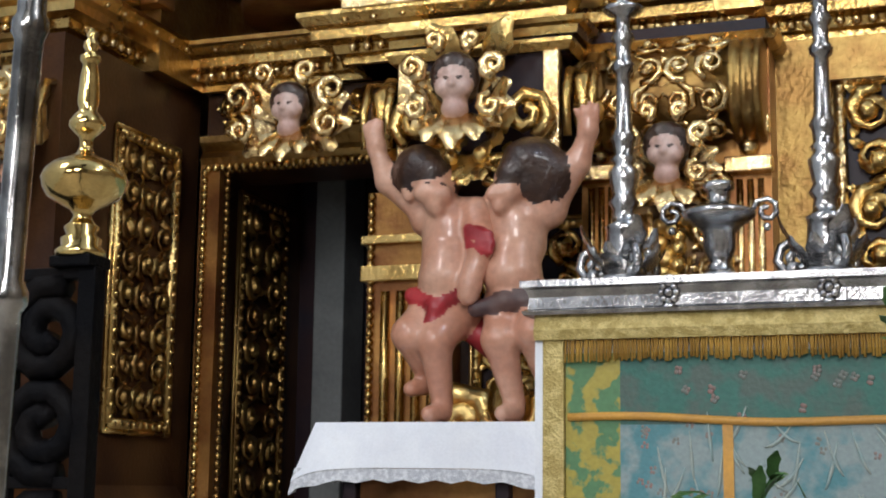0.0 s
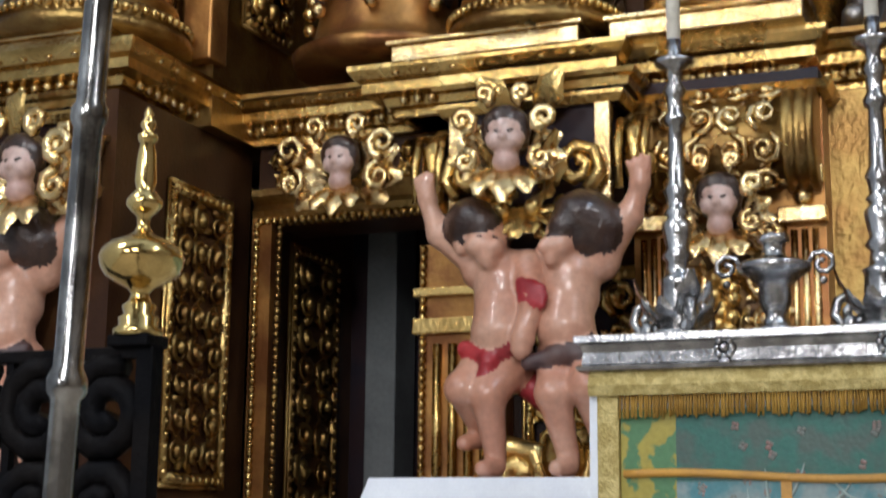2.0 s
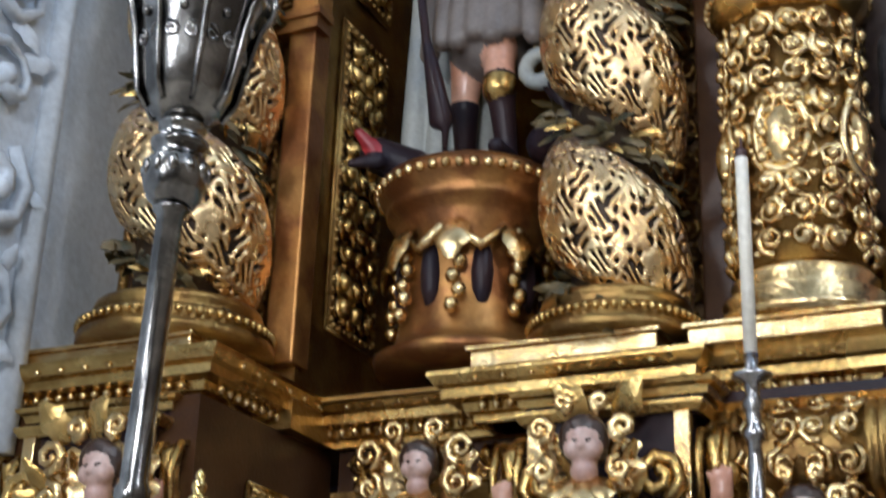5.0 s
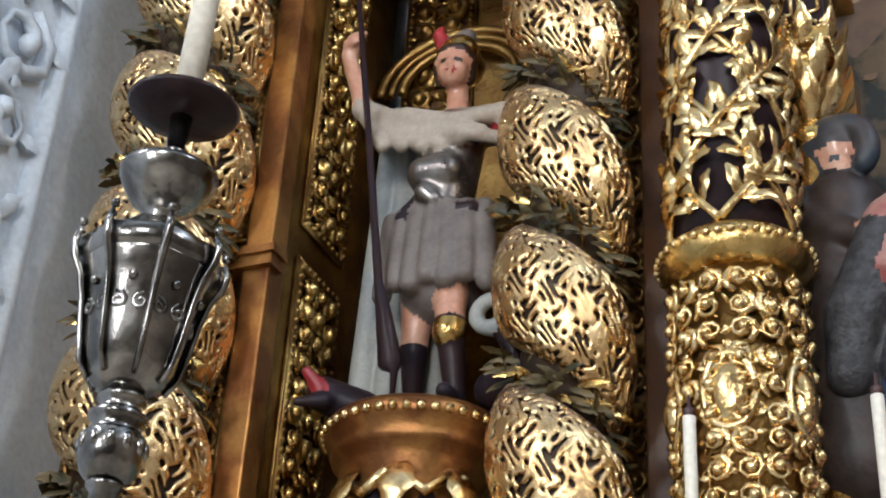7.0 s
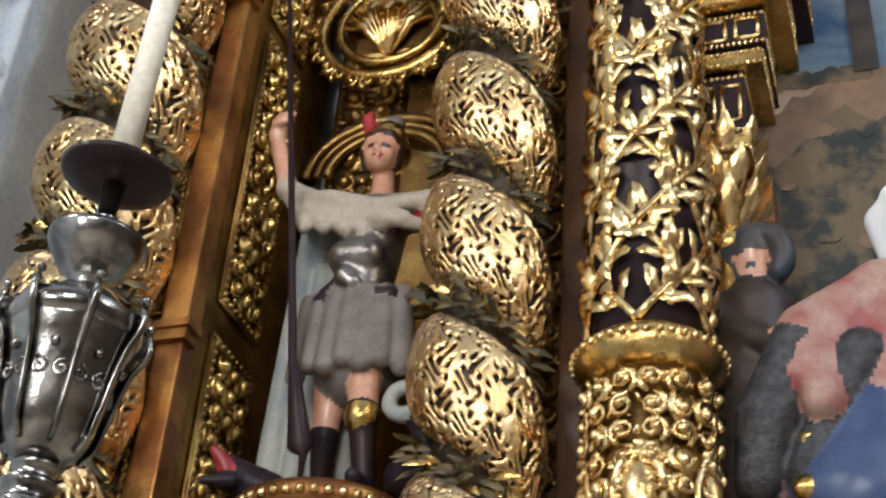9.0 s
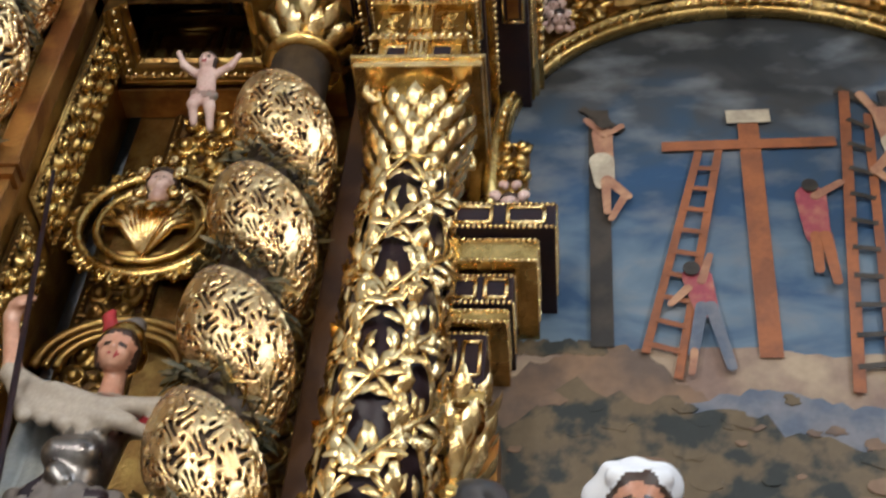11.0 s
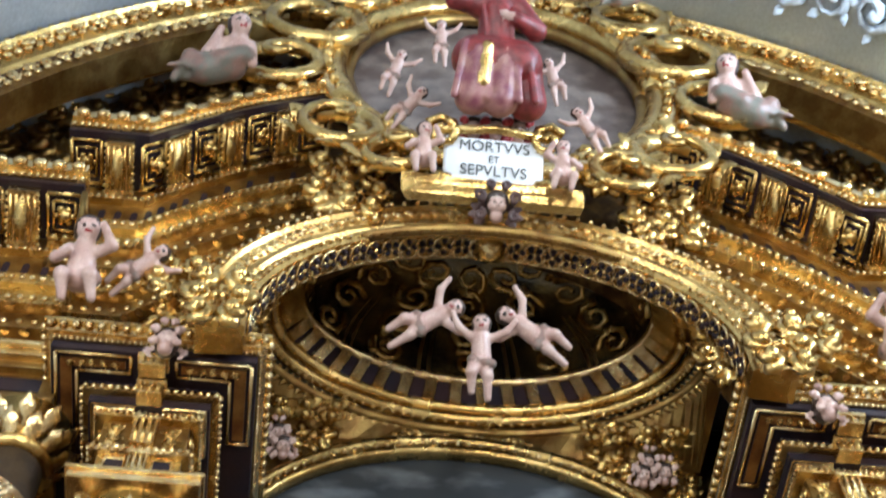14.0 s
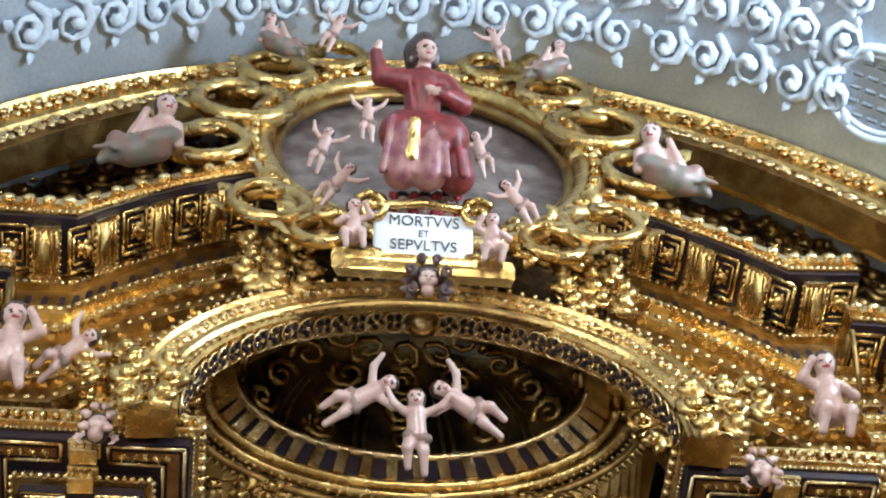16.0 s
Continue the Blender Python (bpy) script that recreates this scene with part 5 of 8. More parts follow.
# ---- iron grille, brass finial and tall silver candle-pole in front ----
GX, GY = -2.065, 3.12
grille = thing("iron_grille", (0, GY, 0.76), "black wrought-iron altar grille with scrolls", "grille")
grille.matrix_basis = pose(0, 1.45, 1.21) @ Matrix.Scale(0.465, 4)
part("post", boxes((GX - 0.03, GX + 0.02, -0.025, 0.025, -2.6, 2.137 - 0.76), bevel=0.004), IRON, grille)
zt = 2.137 - 0.76
for z in (zt - 0.03, zt - 0.55, 0.15, -2.5):
    part("rail", boxes((GX - 1.9, GX - 0.02, -0.02, 0.02, z, z + 0.03), bevel=0.003), IRON, grille)
for k in range(9):
    xk = GX - 0.12 - 0.20 * k
    for z, hd in ((zt - 0.16, 1), (zt - 0.40, -1), (zt - 0.70, 1), (zt - 0.95, -1)):
        so = Soup()
        so.tube([(xk + x, 0, z + q) for x, q in spiral(0, 0, 0.125, hd * 1.2, 1.7, hd, 18)], 0.036, 6)
        part("scroll", so.data(), IRON, grille, smooth=True)
    part("bar", boxes((xk - 0.10 - 0.012, xk - 0.10 + 0.012, -0.012, 0.012, -2.6, zt - 0.02)), IRON, grille)
fin = thing("brass_finial", (-2.109, GY, 2.137), "polished turned brass finial on the grille post", "finial")
fin.matrix_basis = pose(-0.980, 1.45, 1.849) @ Matrix.Scale(0.465, 4)
part("foot", boxes((-0.06, 0.06, -0.05, 0.05, 0, 0.03), bevel=0.006), IRON, fin)
part("knob", lathe([(0.062, 0.03), (0.064, 0.045), (0.05, 0.055), (0.052, 0.075), (0.038, 0.085), (0.045, 0.105), (0.03, 0.118), (0.022, 0.135), (0.032, 0.15), (0.058, 0.163), (0.090, 0.182), (0.104, 0.205), (0.107, 0.222), (0.109, 0.228), (0.107, 0.236), (0.100, 0.252), (0.080, 0.270), (0.045, 0.284), (0.024, 0.295), (0.016, 0.315), (0.018, 0.337), (0.034, 0.352), (0.046, 0.365), (0.046, 0.378), (0.034, 0.395), (0.022, 0.408), (0.028, 0.43), (0.024, 0.50), (0.018, 0.53), (0.026, 0.54), (0.026, 0.552), (0.012, 0.562), (0.021, 0.578), (0.018, 0.59), (0.010, 0.598), (0.014, 0.61), (0.004, 0.628)], 36), BRASS, fin, smooth=True)
DULL = shader("tarnished_silver", (0.42, 0.41, 0.39), 0.2, 1.0, (0.16, 0.155, 0.15), 9, 70, 0.05)
pole = thing("processional_candle", (-0.875, 1.15, 1.385), "tall silver processional candlestick with a thick white candle", "candlestick")
pole.matrix_basis = pose(-0.868, 1.15, 1.385, 0, 1.8, 0) @ Matrix.Scale(0.394, 4)
part("shaft", lathe([(0.34, -3.44), (0.34, -3.38), (0.10, -3.25), (0.045, -3.1), (0.036, -2.9), (0.036, 0.95), (0.05, 0.97), (0.05, 1.0), (0.036, 1.03), (0.036, 1.62), (0.046, 1.64), (0.046, 1.67), (0.036, 1.69), (0.036, 2.40), (0.05, 2.415), (0.05, 2.43)], 12), DULL, pole)
part("knop", lathe([(0.045, 2.43), (0.062, 2.44), (0.074, 2.455), (0.086, 2.49), (0.088, 2.52), (0.085, 2.555), (0.070, 2.565), (0.066, 2.585), (0.078, 2.60), (0.080, 2.615), (0.060, 2.625), (0.055, 2.645), (0.066, 2.655), (0.066, 2.67), (0.05, 2.68)], 28), DULL, pole, smooth=True)
so = Soup()
for k in range(12):
    a = 2 * math.pi * k / 12
    so.ball((0.082 * math.cos(a), 0.082 * math.sin(a), 2.525), 0.02, (0.8, 0.8, 1.3), 6, 5)
tagged(part("gadroon", so.data(), DULL, pole, smooth=True), kind="stuff")
part("cup", lathe([(0.05, 2.68), (0.10, 2.70), (0.128, 2.75), (0.143, 2.83), (0.158, 2.93), (0.172, 3.0), (0.19, 3.04), (0.19, 3.05)], 8), DULL, pole)
for k in range(8):
    a = 2 * math.pi * k / 8
    o = Vector((math.cos(a), math.sin(a), 0))
    so = Soup()
    prof = ((0.105, 2.70), (0.135, 2.75), (0.150, 2.83), (0.165, 2.93), (0.182, 3.0), (0.208, 3.05), (0.216, 3.09), (0.208, 3.13), (0.195, 3.12))
    so.tube([o * r + Vector((0, 0, z)) for r, z in prof], [0.007, 0.008, 0.008, 0.009, 0.010, 0.012, 0.012, 0.010, 0.007], 6)
    so.ball(o * 0.205 + Vector((0, 0, 3.155)), 0.014, n=6, m=5)
    part("rib", so.data(), DULL, pole, smooth=True)
    so = Soup()
    mid = (o + Vector((math.cos(a + math.pi / 4), math.sin(a + math.pi / 4), 0))).normalized()
    ts = Vector((-mid.y, mid.x, 0))
    for q in (-1, 1):
        so.tube([mid * (0.136 + 0.13 * z) + ts * (q * (0.012 + x)) + Vector((0, 0, 2.86 + z)) for x, z in spiral(0.018, 0.03, 0.026, 1.2, 1.3, 1)], 0.006, 5)
    so.ball(mid * 0.155 + Vector((0, 0, 2.96)), 0.015, n=6, m=5)
    part("cup_relief", so.data(), DULL, pole, smooth=True)
part("cup_rim", lathe([(0.17, 3.035), (0.196, 3.05), (0.202, 3.075), (0.202, 3.105), (0.188, 3.115), (0.15, 3.135), (0.105, 3.175), (0.085, 3.195), (0.05, 3.205)], 8), DULL, pole)
part("upper_cup", lathe([(0.034, 3.20), (0.05, 3.215), (0.04, 3.235), (0.055, 3.245), (0.095, 3.275), (0.128, 3.325), (0.143, 3.36), (0.143, 3.375), (0.125, 3.375), (0.05, 3.37), (0.034, 3.385), (0.042, 3.41), (0.03, 3.43), (0.044, 3.445), (0.028, 3.46), (0.034, 3.58)], 28), DULL, pole, smooth=True)
part("drip_pan", lathe([(0.03, 3.575), (0.10, 3.58), (0.16, 3.60), (0.167, 3.615), (0.03, 3.605)], 36), LACQUER, pole, "dark round drip pan", smooth=True)
part("candle", lathe([(0.042, 3.60), (0.040, 4.55), (0.02, 4.56)], 20), WAX, pole, "thick ivory wax candle", smooth=True)

# leafy sprays in vases before the altar
FRESH = shader("green_leaf", (0.05, 0.12, 0.03), 0.4, 0, (0.08, 0.17, 0.05), 12, 80, 0.2)


def spray(x, y, top, seed, n):
    e = thing("flower_vase", (x, y, 0.76), "white vase with leafy green sprays before the altar", "vase", "vases before the altar")
    part("vase", lathe([(0.06, 0), (0.07, 0.02), (0.04, 0.08), (0.08, 0.3), (0.085, 0.5), (0.05, 0.62), (0.06, 0.66)], 24), LINEN, e, smooth=True)
    rg = random.Random(seed)
    so, st = Soup(), Soup()
    for k in range(n):
        a = rg.uniform(0, 6.28)
        tip = Vector((0.20 * math.cos(a), 0.15 * math.sin(a), top - 0.76 - rg.uniform(0, 0.3)))
        pts = [Vector((0, 0, 0.55)).lerp(tip, i / 6) + Vector((0, 0, 0.06 * math.sin(i / 6 * 3.1))) for i in range(7)]
        st.tube(pts, 0.004, 5)
        for i in range(2, 7):
            for s in (-1, 1):
                d = Vector((rg.uniform(-1, 1), rg.uniform(-1, 1), rg.uniform(-0.2, 0.8))).normalized()
                so.leaf(pts[i], pts[i] + d * rg.uniform(0.05, 0.09), d.cross(Vector((0, 0, 1))), (0, -0.5, 0.8), 0.018)
    part("stems", st.data(), FRESH, e, smooth=True)
    tagged(part("leaves", so.data(), FRESH, e, "fresh green leaves", smooth=True), kind="stuff")


spray(-0.02, 3.14, 2.06, 3, 10)
spray(-0.50, 3.14, 1.64, 5, 6)

# ---- the painted field ----
FW, FD = 6.30, 1.6


def fx(u):
    return FW * u


def fz(v):
    return FD + FW * v


def sky_paint():
    m = bpy.data.materials.new("painted_sky")
    m.use_nodes = True
    n, l = m.node_tree.nodes, m.node_tree.links
    b = n["Principled BSDF"]
    b.inputs["Roughness"].default_value = 0.55
    co, sep = n.new("ShaderNodeTexCoord"), n.new("ShaderNodeSeparateXYZ")
    mp = n.new("ShaderNodeMapping")
    mp.inputs["Scale"].default_value = (0.7, 1.0, 1.25)
    mp.inputs["Rotation"].default_value = (0, 0.25, 0)
    big, small = n.new("ShaderNodeTexNoise"), n.new("ShaderNodeTexNoise")
    big.inputs["Scale"].default_value, big.inputs["Detail"].default_value, big.inputs["Distortion"].default_value = 1.5, 8, 1.3
    small.inputs["Scale"].default_value, small.inputs["Detail"].default_value = 3.2, 9
    l.new(co.outputs["Object"], mp.inputs["Vector"])
    l.new(mp.outputs["Vector"], big.inputs["Vector"])
    l.new(mp.outputs["Vector"], small.inputs["Vector"])
    l.new(co.outputs["Object"], sep.inputs["Vector"])
    mr = n.new("ShaderNodeMapRange")
    mr.inputs["From Min"].default_value, mr.inputs["From Max"].default_value = 8.0, 11.3
    l.new(sep.outputs["Z"], mr.inputs["Value"])
    add = n.new("ShaderNodeMath")
    add.operation = "MULTIPLY_ADD"
    add.inputs[1].default_value = 0.75
    l.new(big.outputs["Fac"], add.inputs[0])
    l.new(mr.outputs["Result"], add.inputs[2])
    r = n.new("ShaderNodeValToRGB")
    e = r.color_ramp.elements
    e[0].position, e[0].color = 0.10, (0.30, 0.27, 0.25, 1)
    e[1].position, e[1].color = 1.15 - 0.15, (0.028, 0.032, 0.036, 1)
    for p, c in ((0.30, (0.12, 0.17, 0.22, 1)), (0.50, (0.020, 0.060, 0.130, 1)), (0.72, (0.036, 0.060, 0.092, 1)), (0.86, (0.050, 0.052, 0.055, 1))):
        k = e.new(p)
        k.color = c
    l.new(add.outputs["Value"], r.inputs["Fac"])
    cl = n.new("ShaderNodeValToRGB")
    cl.color_ramp.elements[0].position, cl.color_ramp.elements[1].position = 0.50, 0.72
    l.new(small.outputs["Fac"], cl.inputs["Fac"])
    mx = n.new("ShaderNodeMix")
    mx.data_type = "RGBA"
    mx.inputs["B"].default_value = (0.17, 0.18, 0.19, 1)
    mf = n.new("ShaderNodeMath")
    mf.operation = "MULTIPLY"
    mf.inputs[1].default_value = 0.8
    l.new(cl.outputs["Color"], mf.inputs[0])
    l.new(mf.outputs["Value"], mx.inputs["Factor"])
    l.new(r.outputs["Color"], mx.inputs["A"])
    l.new(mx.outputs["Result"], b.inputs["Base Color"])
    return m


pic = thing("altar_painting", (0, 0, 0), "arched painting of three crosses with ladders under a stormy blue sky", "painting")
PCX, PHW, PZS, PRISE = 0.98, 1.60, 9.05, 1.37
PY = 6.36


def arch_top(x, cx, hw, zs, rise):
    t = min(1.0, abs(x - cx) / hw)
    return zs + rise * math.sqrt(max(0.0, 1 - t * t))


def plate(points, depth, mat, name, label=""):
    """A flat painted shape on the picture, from (x, z) corners."""
    v = [(x, PY - depth, z) for x, z in points] + [(x, PY - depth + 0.003, z) for x, z in points]
    k = len(points)
    f = [tuple(range(k)), tuple(range(2 * k - 1, k - 1, -1))] + [(i, i + k, (i + 1) % k + k, (i + 1) % k) for i in range(k)]
    return part(name, (v, [], f), mat, pic, label)


n = 36
xs = [PCX - PHW - 0.03 + (2 * PHW + 0.06) * i / n for i in range(n + 1)]
plate([(xs[0], 4.4), (xs[-1], 4.4)] + [(x, arch_top(x, PCX, PHW + 0.03, PZS, PRISE + 0.03)) for x in reversed(xs)], 0.0, sky_paint(), "canvas")
TIMBER = shader("painted_timber", (0.30, 0.10, 0.035), 0.55, 0, (0.20, 0.07, 0.03), 5, 30, 0.05)
DARKWOOD = shader("painted_dark_wood", (0.022, 0.018, 0.015), 0.55, 0, (0.05, 0.038, 0.028), 5, 30, 0.05)
FLESHP = shader("painted_figure", (0.42, 0.23, 0.13), 0.55, 0, (0.28, 0.13, 0.08), 7, 40, 0.05)
SAND = shader("painted_ground", (0.36, 0.27, 0.18), 0.55, 0, (0.20, 0.13, 0.10), 2.2, 18, 0.05)
HILL = shader("painted_hill", (0.11, 0.075, 0.055), 0.55, 0, (0.20, 0.12, 0.07), 2.6, 16, 0.05)
BUSH = shader("painted_bushes", (0.018, 0.022, 0.02), 0.55, 0, (0.12, 0.085, 0.045), 5, 16, 0.05, 0.46, 0.58)
ROSE = shader("painted_rose", (0.40, 0.16, 0.11), 0.55, 0, (0.28, 0.05, 0.07), 6, 40, 0.05)
PALE = shader("painted_pale_cloth", (0.52, 0.45, 0.33), 0.55, 0, (0.36, 0.30, 0.22), 6, 40, 0.05)
SLATE = shader("painted_slate", (0.09, 0.11, 0.15), 0.55, 0, (0.16, 0.16, 0.18), 5, 30, 0.05)
rg = random.Random(9)


def ridge(u0, u1, vs, depth, mat, name, rough=0.006, bottom=0.44):
    k = 40
    pts = []
    for i in range(k + 1):
        t = i / k
        q = t * (len(vs) - 1)
        j = min(int(q), len(vs) - 2)
        s = q - j
        s = s * s * (3 - 2 * s)
        pts.append((fx(u0 + (u1 - u0) * t), fz(vs[j] + (vs[j + 1] - vs[j]) * s + rg.uniform(-rough, rough))))
    return plate([(fx(u0), fz(bottom)), (fx(u1), fz(bottom))] + pts[::-1], depth, mat, name)


ridge(-0.095, 0.405, [0.90, 0.905, 0.91, 0.90, 0.905, 0.91], 0.006, SAND, "sand", 0.003)
ridge(-0.095, 0.12, [0.86, 0.89, 0.915, 0.905, 0.86, 0.83], 0.010, HILL, "hill", 0.004)
ridge(0.06, 0.405, [0.84, 0.86, 0.84, 0.85, 0.87], 0.014, SLATE, "far_field", 0.004)
ridge(-0.095, 0.405, [0.82, 0.86, 0.85, 0.83, 0.80, 0.81, 0.83, 0.85], 0.018, BUSH, "bushes", 0.012)
for k in range(46):
    u, v = rg.uniform(-0.09, 0.38), rg.uniform(0.72, 0.86)
    a = rg.uniform(0.005, 0.016)
    plate([(fx(u + a * math.cos(t) * rg.uniform(0.6, 1.2)), fz(v + 0.6 * a * math.sin(t) * rg.uniform(0.6, 1.2))) for t in (math.pi * i / 7 for i in range(14))], 0.0195 + 0.0002 * k, (BUSH, HILL, BUSH)[k % 3], "foliage_patch")
for k in range(7):
    u = -0.075 + 0.012 * k
    plate([(fx(u + 0.010 * math.cos(t) * rg.uniform(0.7, 1.2)), fz(0.905 + 0.010 * math.sin(t) * rg.uniform(0.7, 1.2))) for t in (math.pi * i / 6 for i in range(12))], 0.0115 + 0.0002 * k, BUSH, "hill_bush")


def beam(u0, v0, u1, v1, w, depth, mat, name):
    a, b = Vector((fx(u0), fz(v0))), Vector((fx(u1), fz(v1)))
    d = (b - a).normalized()
    s = Vector((-d.y, d.x)) * (w * FW / 2)
    return plate([tuple(a + s), tuple(a - s), tuple(b - s), tuple(b + s)], depth, mat, name)


def oval(u, v, a, b, depth, mat, name, lean=0.0):
    pts = []
    for i in range(18):
        t = 2 * math.pi * i / 18
        x, z = a * math.cos(t), b * math.sin(t)
        pts.append((fx(u + x * math.cos(lean) - z * math.sin(lean)), fz(v + x * math.sin(lean) + z * math.cos(lean))))
    return plate(pts, depth, mat, name)


beam(0.151, 0.895, 0.150, 1.215, 0.021, 0.022, TIMBER, "cross_post")
beam(0.061, 1.176, 0.236, 1.184, 0.014, 0.026, TIMBER, "cross_arm")
beam(0.128, 1.222, 0.173, 1.224, 0.020, 0.030, PALE, "title_board")
for (a0, a1), (b0, b1), k in (((0.040, 0.897), (0.098, 1.168), 9), ((0.068, 0.868), (0.118, 1.170), 9)):
    beam(a0, a1, b0, b1, 0.008, 0.034, TIMBER, "ladder_rail")
for k in range(9):
    t = (k + 0.6) / 9.4
    beam(0.040 + 0.058 * t, 0.890 + 0.275 * t, 0.068 + 0.050 * t, 0.880 + 0.285 * t, 0.006, 0.038, TIMBER, "ladder_rung")
beam(0.222, 0.855, 0.252, 1.262, 0.011, 0.034, TIMBER, "ladder_rail")
beam(0.252, 0.865, 0.272, 1.225, 0.009, 0.034, TIMBER, "ladder_rail")
for k in range(10):
    t = (k + 0.5) / 10
    beam(0.222 + 0.030 * t, 0.865 + 0.37 * t, 0.252 + 0.020 * t, 0.870 + 0.35 * t, 0.006, 0.038, DARKWOOD, "ladder_rung")
beam(0.002, 0.905, -0.004, 1.235, 0.021, 0.022, DARKWOOD, "side_cross")
beam(-0.022, 1.238, 0.022, 1.20, 0.008, 0.026, DARKWOOD, "side_cross_arm")
beam(0.330, 0.86, 0.298, 1.265, 0.024, 0.022, DARKWOOD, "side_cross")
beam(0.245, 1.268, 0.345, 1.19, 0.012, 0.026, DARKWOOD, "side_cross_arm")
# plain shapes in place of the painted people
def stroke(u0, v0, u1, v1, w, depth, mat, name):
    """A rounded, slightly tapered painted limb."""
    a, b = Vector((fx(u0), fz(v0))), Vector((fx(u1), fz(v1)))
    base = math.atan2(b.y - a.y, b.x - a.x)
    r = w * FW / 2
    pts = []
    for c, rr, t0 in ((b, r * 0.85, base - math.pi / 2), (a, r * 1.08, base + math.pi / 2)):
        pts += [(c.x + rr * math.cos(t0 + math.pi * i / 7), c.y + rr * math.sin(t0 + math.pi * i / 7)) for i in range(8)]
    return plate(pts, depth, mat, name)


def doll(parts):
    for k, (u0, v0, u1, v1, w, mat) in enumerate(parts):
        stroke(u0, v0, u1, v1, w, 0.040 + 0.003 * k, mat, "figure_shape")


doll(((0.000, 1.195, 0.004, 1.145, 0.020, FLESHP), (-0.016, 1.215, 0.002, 1.19, 0.007, FLESHP), (0.020, 1.205, 0.004, 1.19, 0.007, FLESHP), (0.000, 1.150, 0.003, 1.118, 0.024, PALE), (0.006, 1.122, 0.026, 1.098, 0.011, FLESHP), (0.024, 1.100, 0.010, 1.066, 0.008, FLESHP), (0.004, 1.120, 0.006, 1.075, 0.009, FLESHP)))
oval(0.002, 1.208, 0.007, 0.010, 0.062, DARKWOOD, "figure_shape")
doll(((0.268, 1.255, 0.286, 1.215, 0.010, FLESHP), (0.286, 1.225, 0.290, 1.165, 0.018, FLESHP), (0.290, 1.180, 0.292, 1.160, 0.020, PALE), (0.290, 1.165, 0.268, 1.135, 0.011, FLESHP), (0.268, 1.137, 0.290, 1.110, 0.009, FLESHP)))
doll(((0.203, 1.100, 0.205, 1.045, 0.028, ROSE), (0.207, 1.100, 0.234, 1.120, 0.009, FLESHP), (0.203, 1.045, 0.202, 1.000, 0.011, TIMBER), (0.212, 1.045, 0.217, 0.985, 0.011, TIMBER)))
oval(0.203, 1.113, 0.008, 0.009, 0.060, DARKWOOD, "figure_shape")
doll(((0.089, 0.990, 0.096, 0.950, 0.026, ROSE), (0.093, 0.985, 0.102, 1.018, 0.008, FLESHP), (0.080, 0.975, 0.064, 0.955, 0.008, FLESHP), (0.092, 0.952, 0.082, 0.895, 0.011, SLATE), (0.100, 0.952, 0.115, 0.880, 0.011, SLATE), (0.083, 0.897, 0.080, 0.872, 0.007, FLESHP)))
oval(0.084, 0.998, 0.008, 0.009, 0.064, DARKWOOD, "figure_shape")

# gilded arch round the painting, with its spandrels
def arch_path(cx, hw, zs, rise, y, z0=None, k=40):
    pts = [(cx - hw * math.cos(math.pi * i / k), y, zs + rise * math.sin(math.pi * i / k)) for i in range(k + 1)]
    return ([(cx - hw, y, z0)] if z0 is not None else []) + pts + ([(cx + hw, y, z0)] if z0 is not None else [])


part("picture_frame", sweep(arch_path(PCX, PHW - 0.02, PZS, PRISE - 0.02, 6.30, TOP), [(0, 0.05), (0, -0.02), (0.03, -0.05), (0.05, -0.03), (0.08, -0.07), (0.12, -0.08), (0.15, -0.04), (0.15, 0.05)], up=(0, 1, 0)), GOLD, retable, smooth=True)
so = Soup()
row_along(so, arch_path(PCX, PHW + 0.035, PZS, PRISE + 0.035, 6.24, None, 60), 0.05, lambda s, p, d: s.ball(p, 0.02))
tagged(part("beading", so.data(), GOLD_PALE, retable, smooth=True), kind="stuff")


def arch_wall(name, x0, x1, y0, y1, zb, top, cx, hw, zs, rise, mat, n=72):
    """A wall with an arched opening and a shaped top edge."""
    v, f = [], []
    for i in range(n + 1):
        x = x0 + (x1 - x0) * i / n
        lo = arch_top(x, cx, hw, zs, rise) if abs(x - cx) < hw else zb
        hi = max(lo + 0.01, top(x))
        v += [(x, y0, lo), (x, y0, hi), (x, y1, hi), (x, y1, lo)]
    for i in range(n):
        a, b = 4 * i, 4 * i + 4
        f += [(a, b, b + 1, a + 1), (a + 1, b + 1, b + 2, a + 2), (a + 2, b + 2, b + 3, a + 3), (a + 3, b + 3, b, a)]
    return part(name, (v, [], f), mat, retable)


arch_wall("spandrel", -0.70, 2.70, 6.34, 6.45, 9.0, lambda x: 10.95, PCX, PHW, PZS, PRISE, GOLD_OLD)
so = Soup()
for s in (-1, 1):
    c = PCX + s * 1.28
    scrollwork(0.75, 0.55, 0.2, 91, 0.035, flat(c, 6.34, 10.58), so)
    scrollwork(0.3, 0.6, 0.16, 92, 0.03, flat(PCX + s * 1.58, 6.34, 10.1), so)
tagged(part("spandrel_carving", so.data(), GOLD, retable, smooth=True), kind="stuff")

